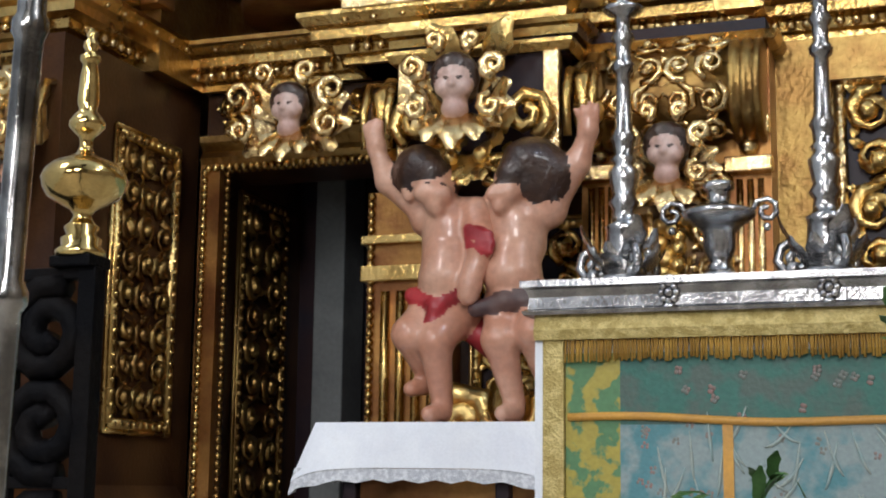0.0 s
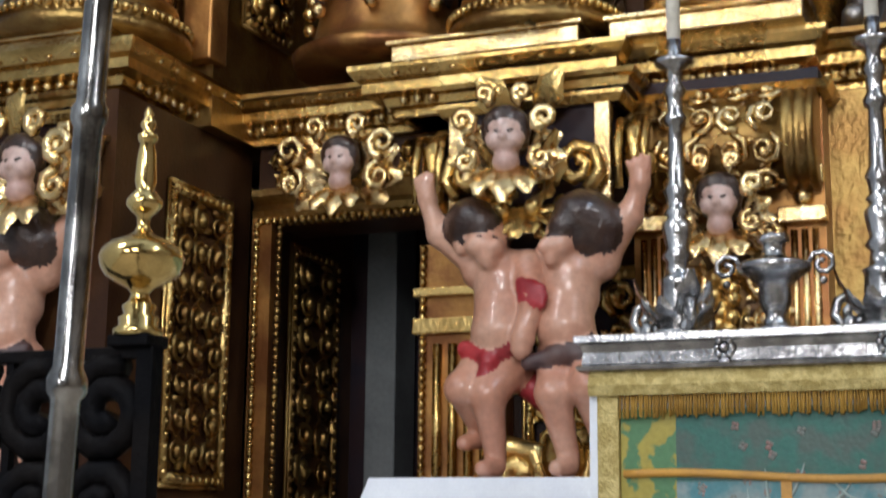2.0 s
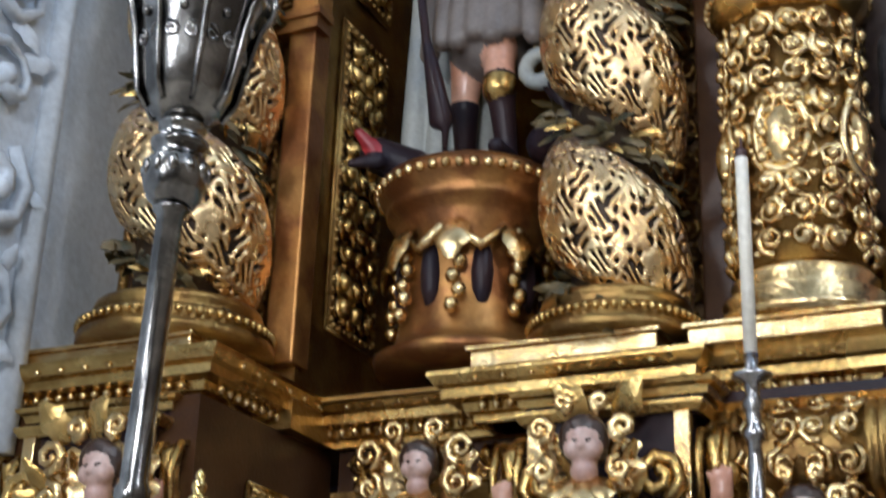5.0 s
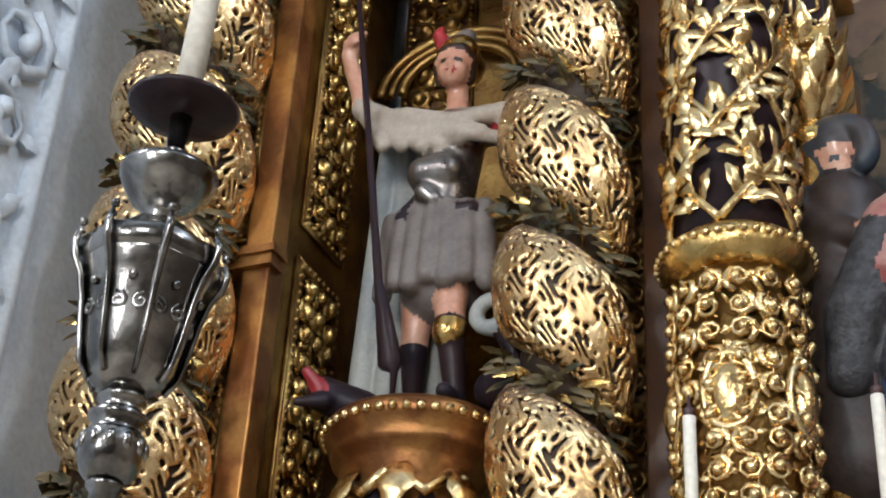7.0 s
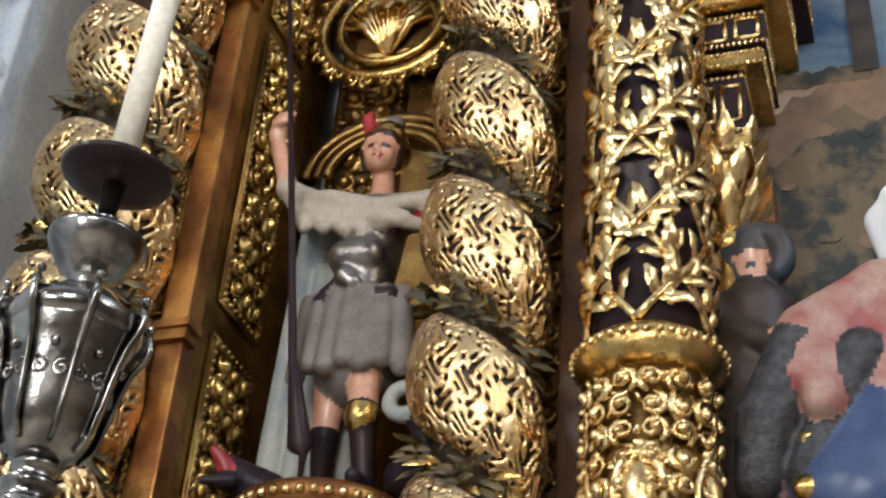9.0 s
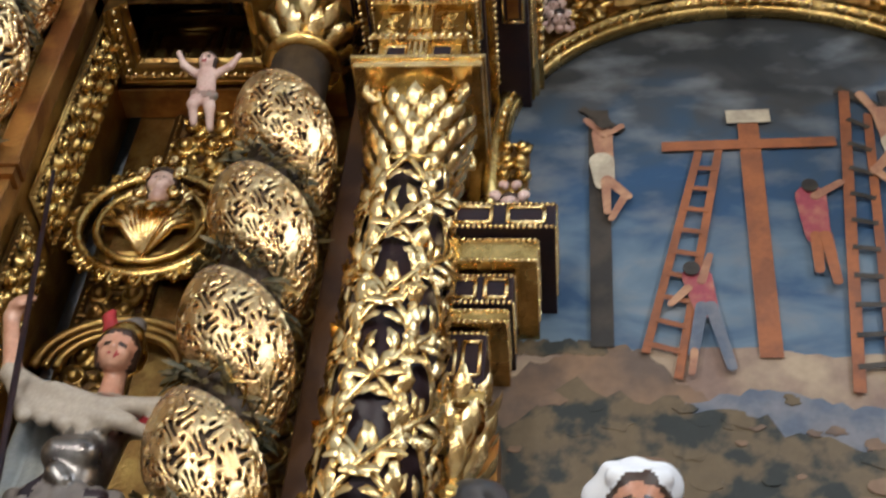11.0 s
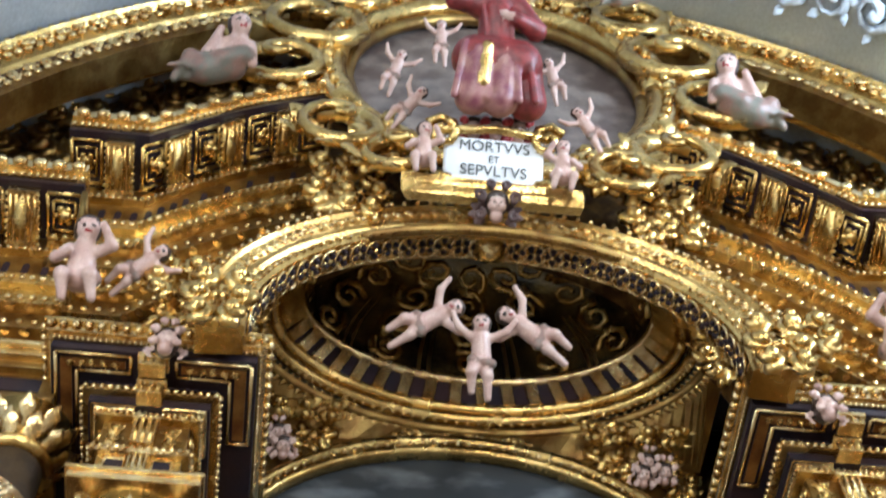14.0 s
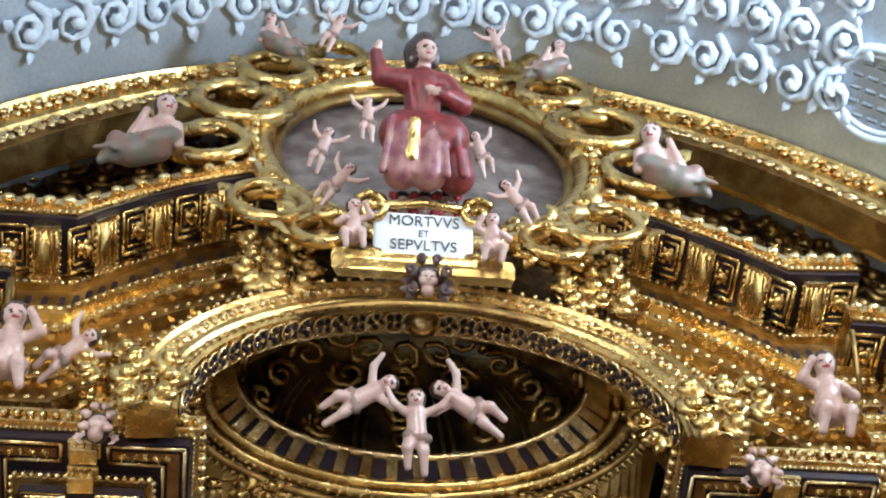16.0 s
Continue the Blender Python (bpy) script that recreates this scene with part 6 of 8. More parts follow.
# inner small column with its stepped block, either side of the painting
for s in (-1, 1):
    X0 = PCX + s * 1.72
    q = 6.02
    e = thing("inner_column", (X0, q, 5.320), "small gilded column with a leafy capital beside the painting", "column", "small columns beside the painting")
    H = 9.0 - 1.6
    part("shaft", lathe([(0.12, -1.6), (0.12, 0.6), (0.15, 0.62), (0.15, 0.68), (0.11, 0.72), (0.11, 1.25), (0.15, 1.3), (0.15, 1.36)], 20), GOLD, e, smooth=True)
    so = Soup()
    for row in range(3):
        for k in range(9):
            a = 2 * math.pi * (k + 0.5 * (row % 2)) / 9
            o = Vector((math.cos(a), math.sin(a), 0))
            so.leaf(o * 0.11 + Vector((0, 0, 0.75 + 0.2 * row)), o * 0.18 + Vector((0, 0, 0.98 + 0.2 * row)), (-o.y, o.x, 0), o, 0.06)
    for k in range(16):
        a = 2 * math.pi * k / 16
        so.ball((0.155 * math.cos(a), 0.155 * math.sin(a), 1.33), 0.028)
    tagged(part("capital_leaves", so.data(), GOLD_PALE, e, smooth=True), kind="stuff")
    b = thing("stepped_block", (X0, q, 6.490), "stepped gilded and black entablature block beside the painting", "entablature", "stepped blocks beside the painting")
    for k, (hw, z0, z1, fr) in enumerate(((0.15, 0, 0.10, 0.16), (0.14, 0.12, 0.50, 0.15), (0.20, 0.52, 0.62, 0.20), (0.18, 0.64, 0.86, 0.22), (0.26, 0.88, 1.06, 0.30), (0.31, 1.08, 1.28, 0.36))):
        sx = -s * 0.045 * max(0, k - 1)
        part("tier", boxes((sx - hw, sx + hw, -fr, 0.40, z0, z1)), LACQUER if k in (1, 3, 5) else GOLD, b)
        so = Soup()
        for zz in (z0 + 0.012, z1 - 0.012):
            row_along(so, [(sx - hw, 0.2, zz), (sx - hw, -fr, zz), (sx + hw, -fr, zz), (sx + hw, 0.2, zz)], 0.03, lambda t, p, d: t.ball(p, 0.015, n=5, m=4))
        if k in (1, 3, 5):
            for fx0, fx1 in ((-0.8, -0.15), (0.15, 0.8)):
                ring = [(sx + hw * a, -fr - 0.004, z0 + (z1 - z0) * c) for a, c in ((fx0, 0.2), (fx1, 0.2), (fx1, 0.8), (fx0, 0.8), (fx0, 0.2))]
                for a, c in zip(ring, ring[1:]):
                    so.tube([a, c], 0.014, 5)
        tagged(part("tier_trim", so.data(), GOLD_PALE, b, smooth=True), kind="stuff")
    cherub((X0 - s * 0.22, q - 0.22, 6.490 + 1.38), "pale cherub head on top of the stepped block", 0, 0.62, 0.55, None, SKIN_PALE, False)

# ---- carved group before the painting ----
FUR = shader("black_fleece", (0.02, 0.02, 0.024), 0.5, 0, (0.05, 0.05, 0.055), 20, 50, 0.8)
PINKROBE = shader("rose_robe", (0.30, 0.085, 0.075), 0.42, 0, (0.42, 0.27, 0.22), 4, 40, 0.2)
BLUE = shader("blue_skirt", (0.03, 0.05, 0.14), 0.4, 0, (0.05, 0.08, 0.18), 5, 40, 0.2)
DARKBLUE = shader("dark_veil", (0.025, 0.04, 0.055), 0.5, 0, (0.05, 0.04, 0.04), 4, 40, 0.2)
BROWNDARK = shader("dark_brown_robe", (0.045, 0.028, 0.022), 0.5, 0, (0.025, 0.018, 0.018), 5, 40, 0.3)
hood = head_prims((0, 0, 1.60), 0.14, 0.5, -0.5, 0, 1, 0) + [((0, 0.0, 1.72), (-0.04, 0.06, 1.62), 0.13, 0.15, 1), ((-0.10, -0.04, 1.70), (-0.12, 0.0, 1.5), 0.07, 0.08, 1), ((-0.10, 0.05, 1.62), (-0.16, 0.02, 1.30), 0.10, 0.14, 1), ((0.04, 0.08, 1.55), (0.12, 0.05, 1.35), 0.10, 0.08, 1)]
hood += [((0, 0.05, 1.35), (-0.02, 0.1, 0.95), 0.20, 0.26, 2), ((-0.02, 0.1, 0.95), (0, 0.1, 0.1), 0.26, 0.30, 2), ((-0.15, -0.05, 1.25), (0.12, -0.18, 1.05), 0.09, 0.06, 2), ((0.10, -0.18, 1.08), (0.18, -0.2, 1.14), 0.05, 0.035, 0)]
hood += [((0.05 + 0.115 * math.cos(a), -0.07 - 0.04 * math.cos(a), 1.60 + 0.15 * math.sin(a)), (0.05 + 0.115 * math.cos(a + 0.3), -0.07 - 0.04 * math.cos(a), 1.60 + 0.15 * math.sin(a + 0.3)), 0.05, 0.05, 1) for a in (math.pi * (k - 2) / 9 for k in range(14))]
figure("mourning_woman", hood, [SKIN, DARKBLUE, BROWNDARK], 0.016, 0.011, (-0.63, 6.0, 5.87 - 1.62), "painted wooden mourning woman in a dark hood")
man = head_prims((0.22, -0.04, 2.28), 0.15, -0.1, -0.35) + [((0.10, 0.02, 2.42), (0.32, 0.02, 2.44), 0.11, 0.12, 3), ((0.20, 0.0, 2.47), (0.32, 0, 2.40), 0.11, 0.09, 3), ((0.10, -0.12, 2.40), (0.34, -0.12, 2.39), 0.045, 0.045, 3), ((0.08, -0.06, 2.47), (0.34, -0.06, 2.46), 0.05, 0.05, 3), ((0.02, 0.05, 2.4), (0.05, 0.08, 2.2), 0.08, 0.06, 3), ((0.20, -0.12, 2.14), (0.24, -0.12, 2.08), 0.10, 0.09, 1)]
man += [((-0.10 + 0.05 * k, -0.20 + 0.02 * k, 1.80 - 0.05 * k), (-0.28 + 0.06 * k, -0.26, 1.45 - 0.04 * k), 0.03, 0.035, 4) for k in range(4)]
man += [((-0.02, 0, 1.95), (0.45, 0.02, 1.98), 0.16, 0.17, 4), ((0.15, 0.02, 1.8), (0.15, 0, 1.35), 0.27, 0.25, 4), ((0.0, -0.03, 1.95), (-0.22, -0.12, 1.55), 0.14, 0.12, 4), ((-0.24, -0.16, 1.55), (-0.12, -0.25, 1.3), 0.13, 0.09, 4)]
man += [((-0.02, -0.20, 1.55), (-0.12, -0.10, 1.05), 0.10, 0.12, 2), ((-0.15, -0.05, 1.35), (-0.20, 0.0, 0.95), 0.12, 0.10, 2)]
man += [((0.12, 0, 1.25), (0.10, 0, 0.92), 0.26, 0.30, 5), ((-0.12, -0.2, 0.92), (0.38, -0.2, 0.92), 0.05, 0.05, 6), ((-0.15, -0.18, 1.15), (0.38, -0.20, 1.15), 0.045, 0.045, 6)]
man += limb([(0.0, -0.02, 0.85), (-0.02, -0.06, 0.58), (0.0, 0.0, 0.34)], [0.12, 0.09, 0.07]) + [((0.0, 0, 0.36), (0.0, 0, 0.08), 0.095, 0.07, 7), ((0, -0.02, 0.06), (0.0, -0.18, 0.05), 0.07, 0.05, 7)]
man += limb([(0.28, 0.05, 0.85), (0.30, 0.02, 0.55), (0.30, 0.1, 0.34)], [0.12, 0.09, 0.07]) + [((0.30, 0.1, 0.36), (0.30, 0.1, 0.08), 0.095, 0.07, 7)]
man += limb([(-0.02, -0.02, 1.95), (-0.30, -0.16, 1.70)], [0.15, 0.13], 4) + limb([(-0.32, -0.16, 1.62), (-0.36, -0.12, 1.30), (-0.34, -0.10, 1.02)], [0.13, 0.15, 0.11], 2)
lean_over = lambda p: (p[0] - 0.30 * max(0.0, 1.9 - p[2]), p[1], p[2])
man = [(lean_over(a), lean_over(b), r0, r1, m) for a, b, r0, r1, m in man]
figure("turbaned_man", man, [SKIN, HAIR, FUR, LINEN, PINKROBE, BLUE, GOLD, STEEL], 0.018, 0.012, (-0.03, 5.92, 5.90 - 2.28), "painted wooden bearded man in white turban and rose robe")
dead = head_prims((0, 0, 0.25), 0.135, 0.9, 0.1, 0, 1, 0) + [((-0.08, 0.02, 0.24), (-0.14, 0.05, 0.02), 0.11, 0.09, 1), ((0.06, -0.08, 0.12), (0.10, -0.10, 0.10), 0.08, 0.06, 1)]
dead += [((0.0, 0.05, 0.0), (0.3, 0.05, -0.15), 0.17, 0.20, 0), ((0.3, 0.05, -0.15), (0.8, 0.05, -0.3), 0.20, 0.18, 2), ((-0.15, -0.05, -0.05), (-0.05, -0.2, -0.45), 0.14, 0.12, 2), ((-0.05, -0.2, -0.45), (0.6, -0.15, -0.5), 0.2, 0.22, 2)]
dead += [((0.3, 0.1, -0.5), (0.3, 0.1, -2.4), 0.3, 0.35, 3)]
figure("pale_reclining_figure", dead, [SKIN_PALE, HAIR, LINEN, BROWNCLOTH], 0.02, 0.014, (0.583, 5.98, 5.765 - 0.22), "painted wooden pale bearded figure lying in white linen")

# ---- upper entablature over the gilded columns ----
CAPZ = 8.662


def ring_frame(so, pts, r):
    for a, c in zip(pts, pts[1:] + pts[:1]):
        so.tube([a, c], r, 5)


def upper_block(cx, s, label):
    """An entablature block seen from below: gilded core, stepped black soffits with framed coffers, pale cornice."""
    e = thing("entablature_block", (cx, 5.7, CAPZ), label, "entablature", "entablature blocks over the columns")
    for name, hw, fr, z0, z1, m in (("architrave", 0.25, 0.27, 0.0, 0.26, GOLD), ("architrave_cap", 0.30, 0.32, 0.26, 0.31, GOLD_PALE), ("frieze", 0.26, 0.30, 0.31, 0.56, GOLD_OLD), ("bed", 0.32, 0.36, 0.56, 0.61, GOLD), ("lower_soffit", 0.37, 0.41, 0.61, 0.68, LACQUER), ("bed_cap", 0.42, 0.46, 0.68, 0.73, GOLD), ("soffit", 0.63, 0.67, 0.78, 0.86, LACQUER), ("corona", 0.65, 0.69, 0.86, 0.90, GOLD_OLD), ("crown", 0.68, 0.72, 0.90, 0.97, GOLD_PALE), ("crown_lip", 0.71, 0.75, 0.97, 1.00, GOLD)):
        part(name, boxes((-hw, hw, -fr, 0.75, z0, z1), bevel=0.006), m, e, "black lacquered soffit" if m is LACQUER else "")
    part("neck", boxes((-0.40, 0.40, -0.44, 0.75, 0.73, 0.78)), LACQUER, e)
    # framed coffers bent round the soffit's corners
    for q in (-1, 1):
        so = Soup()
        z = 0.776
        ring_frame(so, [(q * 0.14, -0.64, z), (q * 0.60, -0.64, z), (q * 0.60, -0.05, z), (q * 0.47, -0.05, z), (q * 0.47, -0.52, z), (q * 0.14, -0.52, z)], 0.015)
        part("coffer_frame", so.data(), GOLD_PALE, e, smooth=True)
        part("coffer", boxes((min(q * 0.17, q * 0.57), max(q * 0.17, q * 0.57), -0.61, -0.55, z - 0.008, z + 0.02), (min(q * 0.50, q * 0.57), max(q * 0.50, q * 0.57), -0.55, -0.08, z - 0.008, z + 0.02)), WOODGOLD, e, "browned gilded coffer")
        so = Soup()
        scrollwork(0.36, 0.05, 0.07, 7, 0.009, lambda u, v, d, q=q: (q * 0.37 + u, -0.58 + v, z - 0.008 - d), so)
        tagged(part("coffer_carving", so.data(), GOLD, e, smooth=True), kind="stuff")
        so = Soup()
        ring_frame(so, [(q * 0.09, -0.395, 0.606), (q * 0.35, -0.395, 0.606), (q * 0.35, -0.05, 0.606), (q * 0.335, -0.05, 0.606), (q * 0.335, -0.37, 0.606), (q * 0.09, -0.37, 0.606)], 0.007)
        part("soffit_fillet", so.data(), GOLD_PALE, e)
        part("slot", boxes((min(q * 0.09, q * 0.19), max(q * 0.09, q * 0.19), -0.274, -0.26, 0.03, 0.23)), LACQUER, e, "black upright slot")
        so = Soup()
        ring_frame(so, [(q * 0.08, -0.272, 0.02), (q * 0.20, -0.272, 0.02), (q * 0.20, -0.272, 0.24), (q * 0.08, -0.272, 0.24)], 0.009)
        part("slot_frame", so.data(), GOLD_PALE, e)
    for fr, z0, z1, w in ((0.27, 0.0, 0.26, 0.06), (0.30, 0.31, 0.58, 0.075), (0.46, 0.60, 0.74, 0.08), (0.60, 0.70, 0.80, 0.085)):
        part("bracket", boxes((-w, w, -fr - 0.06, -fr + 0.05, z0, z1), (-w - 0.015, w + 0.015, -fr - 0.075, -fr + 0.05, z1 - 0.04, z1), bevel=0.008), GOLD_PALE, e)
        so = Soup()
        for k in range(3):
            so.tube([(-w * 0.6 + w * 0.6 * k, -fr - 0.064, z0 + 0.015), (-w * 0.6 + w * 0.6 * k, -fr - 0.064, z1 - 0.05)], 0.011, 5)
        tagged(part("bracket_flute", so.data(), GOLD, e, smooth=True), kind="stuff")
    so = Soup()
    for hw, fr, z, step, r in ((0.305, 0.325, 0.285, 0.045, 0.02), (0.325, 0.365, 0.585, 0.035, 0.014), (0.425, 0.465, 0.70, 0.05, 0.022), (0.645, 0.685, 0.87, 0.035, 0.014), (0.70, 0.74, 0.945, 0.075, 0.030)):
        row_along(so, [(-hw, 0.4, z), (-hw, -fr, z), (hw, -fr, z), (hw, 0.4, z)], step, lambda t, p, d, r=r: t.ball(p, r, (1, 1, 1.2), 5, 4))
    tagged(part("beading", so.data(), GOLD_PALE, e, smooth=True), kind="stuff")
    so = Soup()
    for q in (-1, 1):
        scrollwork(0.3, 0.2, 0.1, 17, 0.016, lambda u, v, d, q=q: (q * (0.26 + d), -0.12 + u, 0.43 + v), so)
        scrollwork(0.14, 0.2, 0.1, 19, 0.016, lambda u, v, d, q=q: (q * 0.17 + u, -0.30 - d, 0.43 + v), so)
    tagged(part("frieze_carving", so.data(), GOLD, e, smooth=True), kind="stuff")
    return e


upper_block(-1.10, -1, "stepped black and gold entablature block above the gilded column")
upper_block(3.28, 1, "stepped black and gold entablature block at the far side")
part("wing_soffit", boxes((XL + 0.01, -1.72, 5.60, 6.45, 10.30, 10.42)), LACQUER, retable)
part("wing_frieze", boxes((XL + 0.01, -1.72, 6.20, 6.44, 9.45, 10.30)), WOODGOLD, retable)
part("wing_return", boxes((-3.62, -3.30, 5.50, 6.20, 9.45, 10.30)), WOODGOLD, retable)
cornice("wing_cornice", [(-3.26, 5.55, 9.46), (-3.26, 6.16, 9.46), (-1.74, 6.16, 9.46)], retable, 0.7, GOLD_OLD)
for x in (-2.95, -2.35):
    so = Soup()
    for k in (1.0, 0.62):
        ring_frame(so, [(x + a * 0.26 * k, 5.95 + b * 0.20 * k, 10.29) for a, b in ((-1, -1), (1, -1), (1, 1), (-1, 1))], 0.028 * k)
    so.ball((x, 5.95, 10.28), 0.05, n=8, m=6)
    part("soffit_coffer", so.data(), GOLD_OLD, retable, smooth=True)
    so = Soup()
    for k in (1.0, 0.7):
        ring_frame(so, [(x + a * 0.26 * k, 6.19, 9.95 + b * 0.18 * k) for a, b in ((-1, -1), (1, -1), (1, 1), (-1, 1))], 0.024 * k)
    part("frieze_panel", so.data(), GOLD_OLD, retable, smooth=True)
so = Soup()
for k in range(12):
    x = -3.2 + k * 0.125
    so.brick(x, x + 0.07, 6.08, 6.18, 9.66, 9.76)
tagged(part("dentil_row", so.data(), GOLD_OLD, retable), kind="stuff")
twist_block = thing("column_block", (-1.93, 5.68, 9.38), "small gilded block with mouldings over the twisted column", "entablature")
part("block", boxes((-0.30, 0.22, -0.30, 0.5, 0.0, 0.24), (-0.36, 0.22, -0.36, 0.5, 0.24, 0.30), bevel=0.008), GOLD_OLD, twist_block)
part("moulding", boxes((-0.42, 0.22, -0.42, 0.5, 0.30, 0.36), (-0.46, 0.22, -0.46, 0.5, 0.36, 0.40), bevel=0.008), GOLD_PALE, twist_block)
part("panel", boxes((-0.2, 0.12, -0.306, -0.29, 0.05, 0.19)), LACQUER, twist_block)

# ---- oval opening with small dome and hanging angels ----
RC = (1.03, 5.50)
RA, RB, RZ = 1.50, 0.76, 10.92


def ring_pt(a, k=1.0, z=0.0, da=0.0):
    return (RC[0] + (RA * k + da) * math.cos(a), RC[1] + (RB * k + da) * math.sin(a), RZ + z)


dome = thing("oval_dome", (0, 0, 0), "dark gilded oval dome ringed with black and gold blocks", "dome")
NR = 64
full = [2 * math.pi * i / NR for i in range(NR + 1)]
for k, z, rad, m in ((1.0, 0.0, 0.045, GOLD), (1.05, -0.08, 0.05, GOLD), (0.885, 0.25, 0.04, GOLD_PALE), (1.12, -0.16, 0.04, GOLD_OLD)):
    so = Soup()
    so.tube([ring_pt(a, k, z) for a in full], rad, 8)
    part("ring_moulding", so.data(), m, dome, smooth=True)
v, f = [], []
for a in full:
    v += [ring_pt(a, 0.985, 0.02), ring_pt(a, 0.885, 0.24)]
for i in range(NR):
    f.append((2 * i, 2 * i + 2, 2 * i + 3, 2 * i + 1))
part("frieze", (v, [], f), LACQUER, dome, "black frieze band")
for i in range(44):
    a = 2 * math.pi * (i + 0.5) / 44
    p, q = Vector(ring_pt(a, 0.975, 0.02)), Vector(ring_pt(a, 0.885, 0.215))
    w = Vector((-math.sin(a) * RA, math.cos(a) * RB, 0)).normalized() * 0.052
    o = w.cross(q - p).normalized() * 0.035
    o = o if o.z < 0 else -o
    v = [tuple(c + x * w + y * o) for c in (p, q) for x, y in ((-1, 0), (1, 0), (0.8, 1), (-0.8, 1))]
    part("modillion", (v, [], [(0, 1, 2, 3), (7, 6, 5, 4), (0, 4, 5, 1), (1, 5, 6, 2), (2, 6, 7, 3), (3, 7, 4, 0)]), GOLD_PALE, dome)
so = Soup()
for i in range(120):
    a = 2 * math.pi * i / 120
    so.ball(ring_pt(a, 1.055, -0.115), 0.026, n=5, m=4)
    so.leaf(ring_pt(a, 1.08, -0.13), ring_pt(a, 1.16, -0.20), (-math.sin(a), math.cos(a), 0), (0, 0, -1), 0.03)
tagged(part("ring_carving", so.data(), GOLD, dome, smooth=True), kind="stuff")
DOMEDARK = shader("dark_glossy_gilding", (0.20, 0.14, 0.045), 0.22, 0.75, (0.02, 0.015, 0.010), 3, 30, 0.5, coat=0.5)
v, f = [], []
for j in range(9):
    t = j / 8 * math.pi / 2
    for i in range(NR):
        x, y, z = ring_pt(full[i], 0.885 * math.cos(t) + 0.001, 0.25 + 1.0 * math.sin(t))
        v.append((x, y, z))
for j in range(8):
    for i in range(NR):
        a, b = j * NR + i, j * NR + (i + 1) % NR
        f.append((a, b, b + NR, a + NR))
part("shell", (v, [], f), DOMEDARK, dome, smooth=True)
so = Soup()
for k in range(12):
    a = 2 * math.pi * (k + 0.5) / 12
    for off in (-0.03, 0.03):
        so.tube([ring_pt(a + off, 0.90 * math.cos(t), 0.24 + 1.05 * math.sin(t)) for t in (math.pi / 2 * i / 10 * 0.9 for i in range(11))], 0.022, 5)
part("ribs", so.data(), GOLD_OLD, dome, smooth=True)
so = Soup()
rg = random.Random(12)
for k in range(12):
    for j in range(4):
        a, t = 2 * math.pi * k / 12, 0.22 + 0.30 * j
        hd = 1 if (k + j) % 2 else -1
        c = Vector(ring_pt(a, 0.86 * math.cos(t), 0.22 + 1.02 * math.sin(t)))
        e1 = Vector((-math.sin(a), math.cos(a) * 0.6, 0)).normalized()
        e2 = (Vector(ring_pt(a, 0.86 * math.cos(t + 0.1), 0.22 + 1.02 * math.sin(t + 0.1))) - c).normalized()
        so.tube([c + e1 * x + e2 * z for x, z in spiral(0, 0, 0.15, rg.uniform(0, 6), 1.4, hd)], [0.035 - 0.002 * i for i in range(11)], 6)
tagged(part("dome_carving", so.data(), GOLD, dome, smooth=True), kind="stuff")
# cove between ring and the wall above the painting
v, f = [], []
for i in range(NR + 1):
    a = full[i]
    x, y, z = ring_pt(a, 1.12, -0.17)
    v += [(x, y, z), (PCX + 1.78 * math.cos(a), 6.36 if math.sin(a) > 0 else 5.6, RZ - 0.42)]
for i in range(NR):
    if math.sin((full[i] + full[i + 1]) / 2) > -0.05:
        f.append((2 * i, 2 * i + 1, 2 * i + 3, 2 * i + 2))
part("cove", (v, [], f), GOLD_OLD, dome)
so = Soup()
for s in (-1, 1):
    scrollwork(0.8, 0.5, 0.2, 111, 0.035, lambda u, w, d, s=s: (PCX + s * 1.25 + u, 6.22 - 0.3 * (w + 0.25) - d * 0.6, RZ - 0.36 + 0.2 * (w + 0.25) - d), so)
scrollwork(1.0, 0.25, 0.2, 113, 0.03, lambda u, w, d: (PCX + u, 6.28 - 0.1 * w - d * 0.6, RZ - 0.34 + 0.4 * w - d), so)
tagged(part("cove_carving", so.data(), GOLD, dome, smooth=True), kind="stuff")

# ---- front arch and attic ----
ACX = 1.02
VCX, VHW, VZ0, VH = (XL + XR) / 2, (XR - XL) / 2, 7.96, 7.9
vault_z = lambda x: VZ0 + VH * math.sqrt(max(0.0, 1 - ((x - VCX) / VHW) ** 2))
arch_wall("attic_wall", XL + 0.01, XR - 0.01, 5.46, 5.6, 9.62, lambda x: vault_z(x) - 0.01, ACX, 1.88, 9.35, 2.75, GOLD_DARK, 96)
part("front_arch", sweep(arch_path(ACX, 1.58, 9.60, 1.34, 4.78, 9.45, 64), [(0, 0.20), (0, 0.0), (0.03, -0.02), (0.05, 0.0), (0.10, 0.005), (0.12, -0.02), (0.17, -0.02), (0.19, -0.05), (0.25, -0.05), (0.27, -0.08), (0.30, -0.07), (0.30, 0.22)], up=(0, 1, 0)), GOLD, retable, "gilded arch with pierced soffit", smooth=False)
so = Soup()
row_along(so, arch_path(ACX, 1.58 + 0.15, 9.60, 1.34 + 0.15, 4.71, None, 60), 0.055, lambda s, p, d: s.ball(p, 0.024, n=5, m=4))
row_along(so, arch_path(ACX, 1.58 + 0.285, 9.60, 1.34 + 0.285, 4.69, None, 60), 0.05, lambda s, p, d: s.ball(p, 0.022, n=5, m=4))
row_along(so, arch_path(ACX, 1.58 + 0.03, 9.60, 1.34 + 0.03, 4.745, None, 60), 0.045, lambda s, p, d: s.ball(p, 0.018, n=5, m=4))
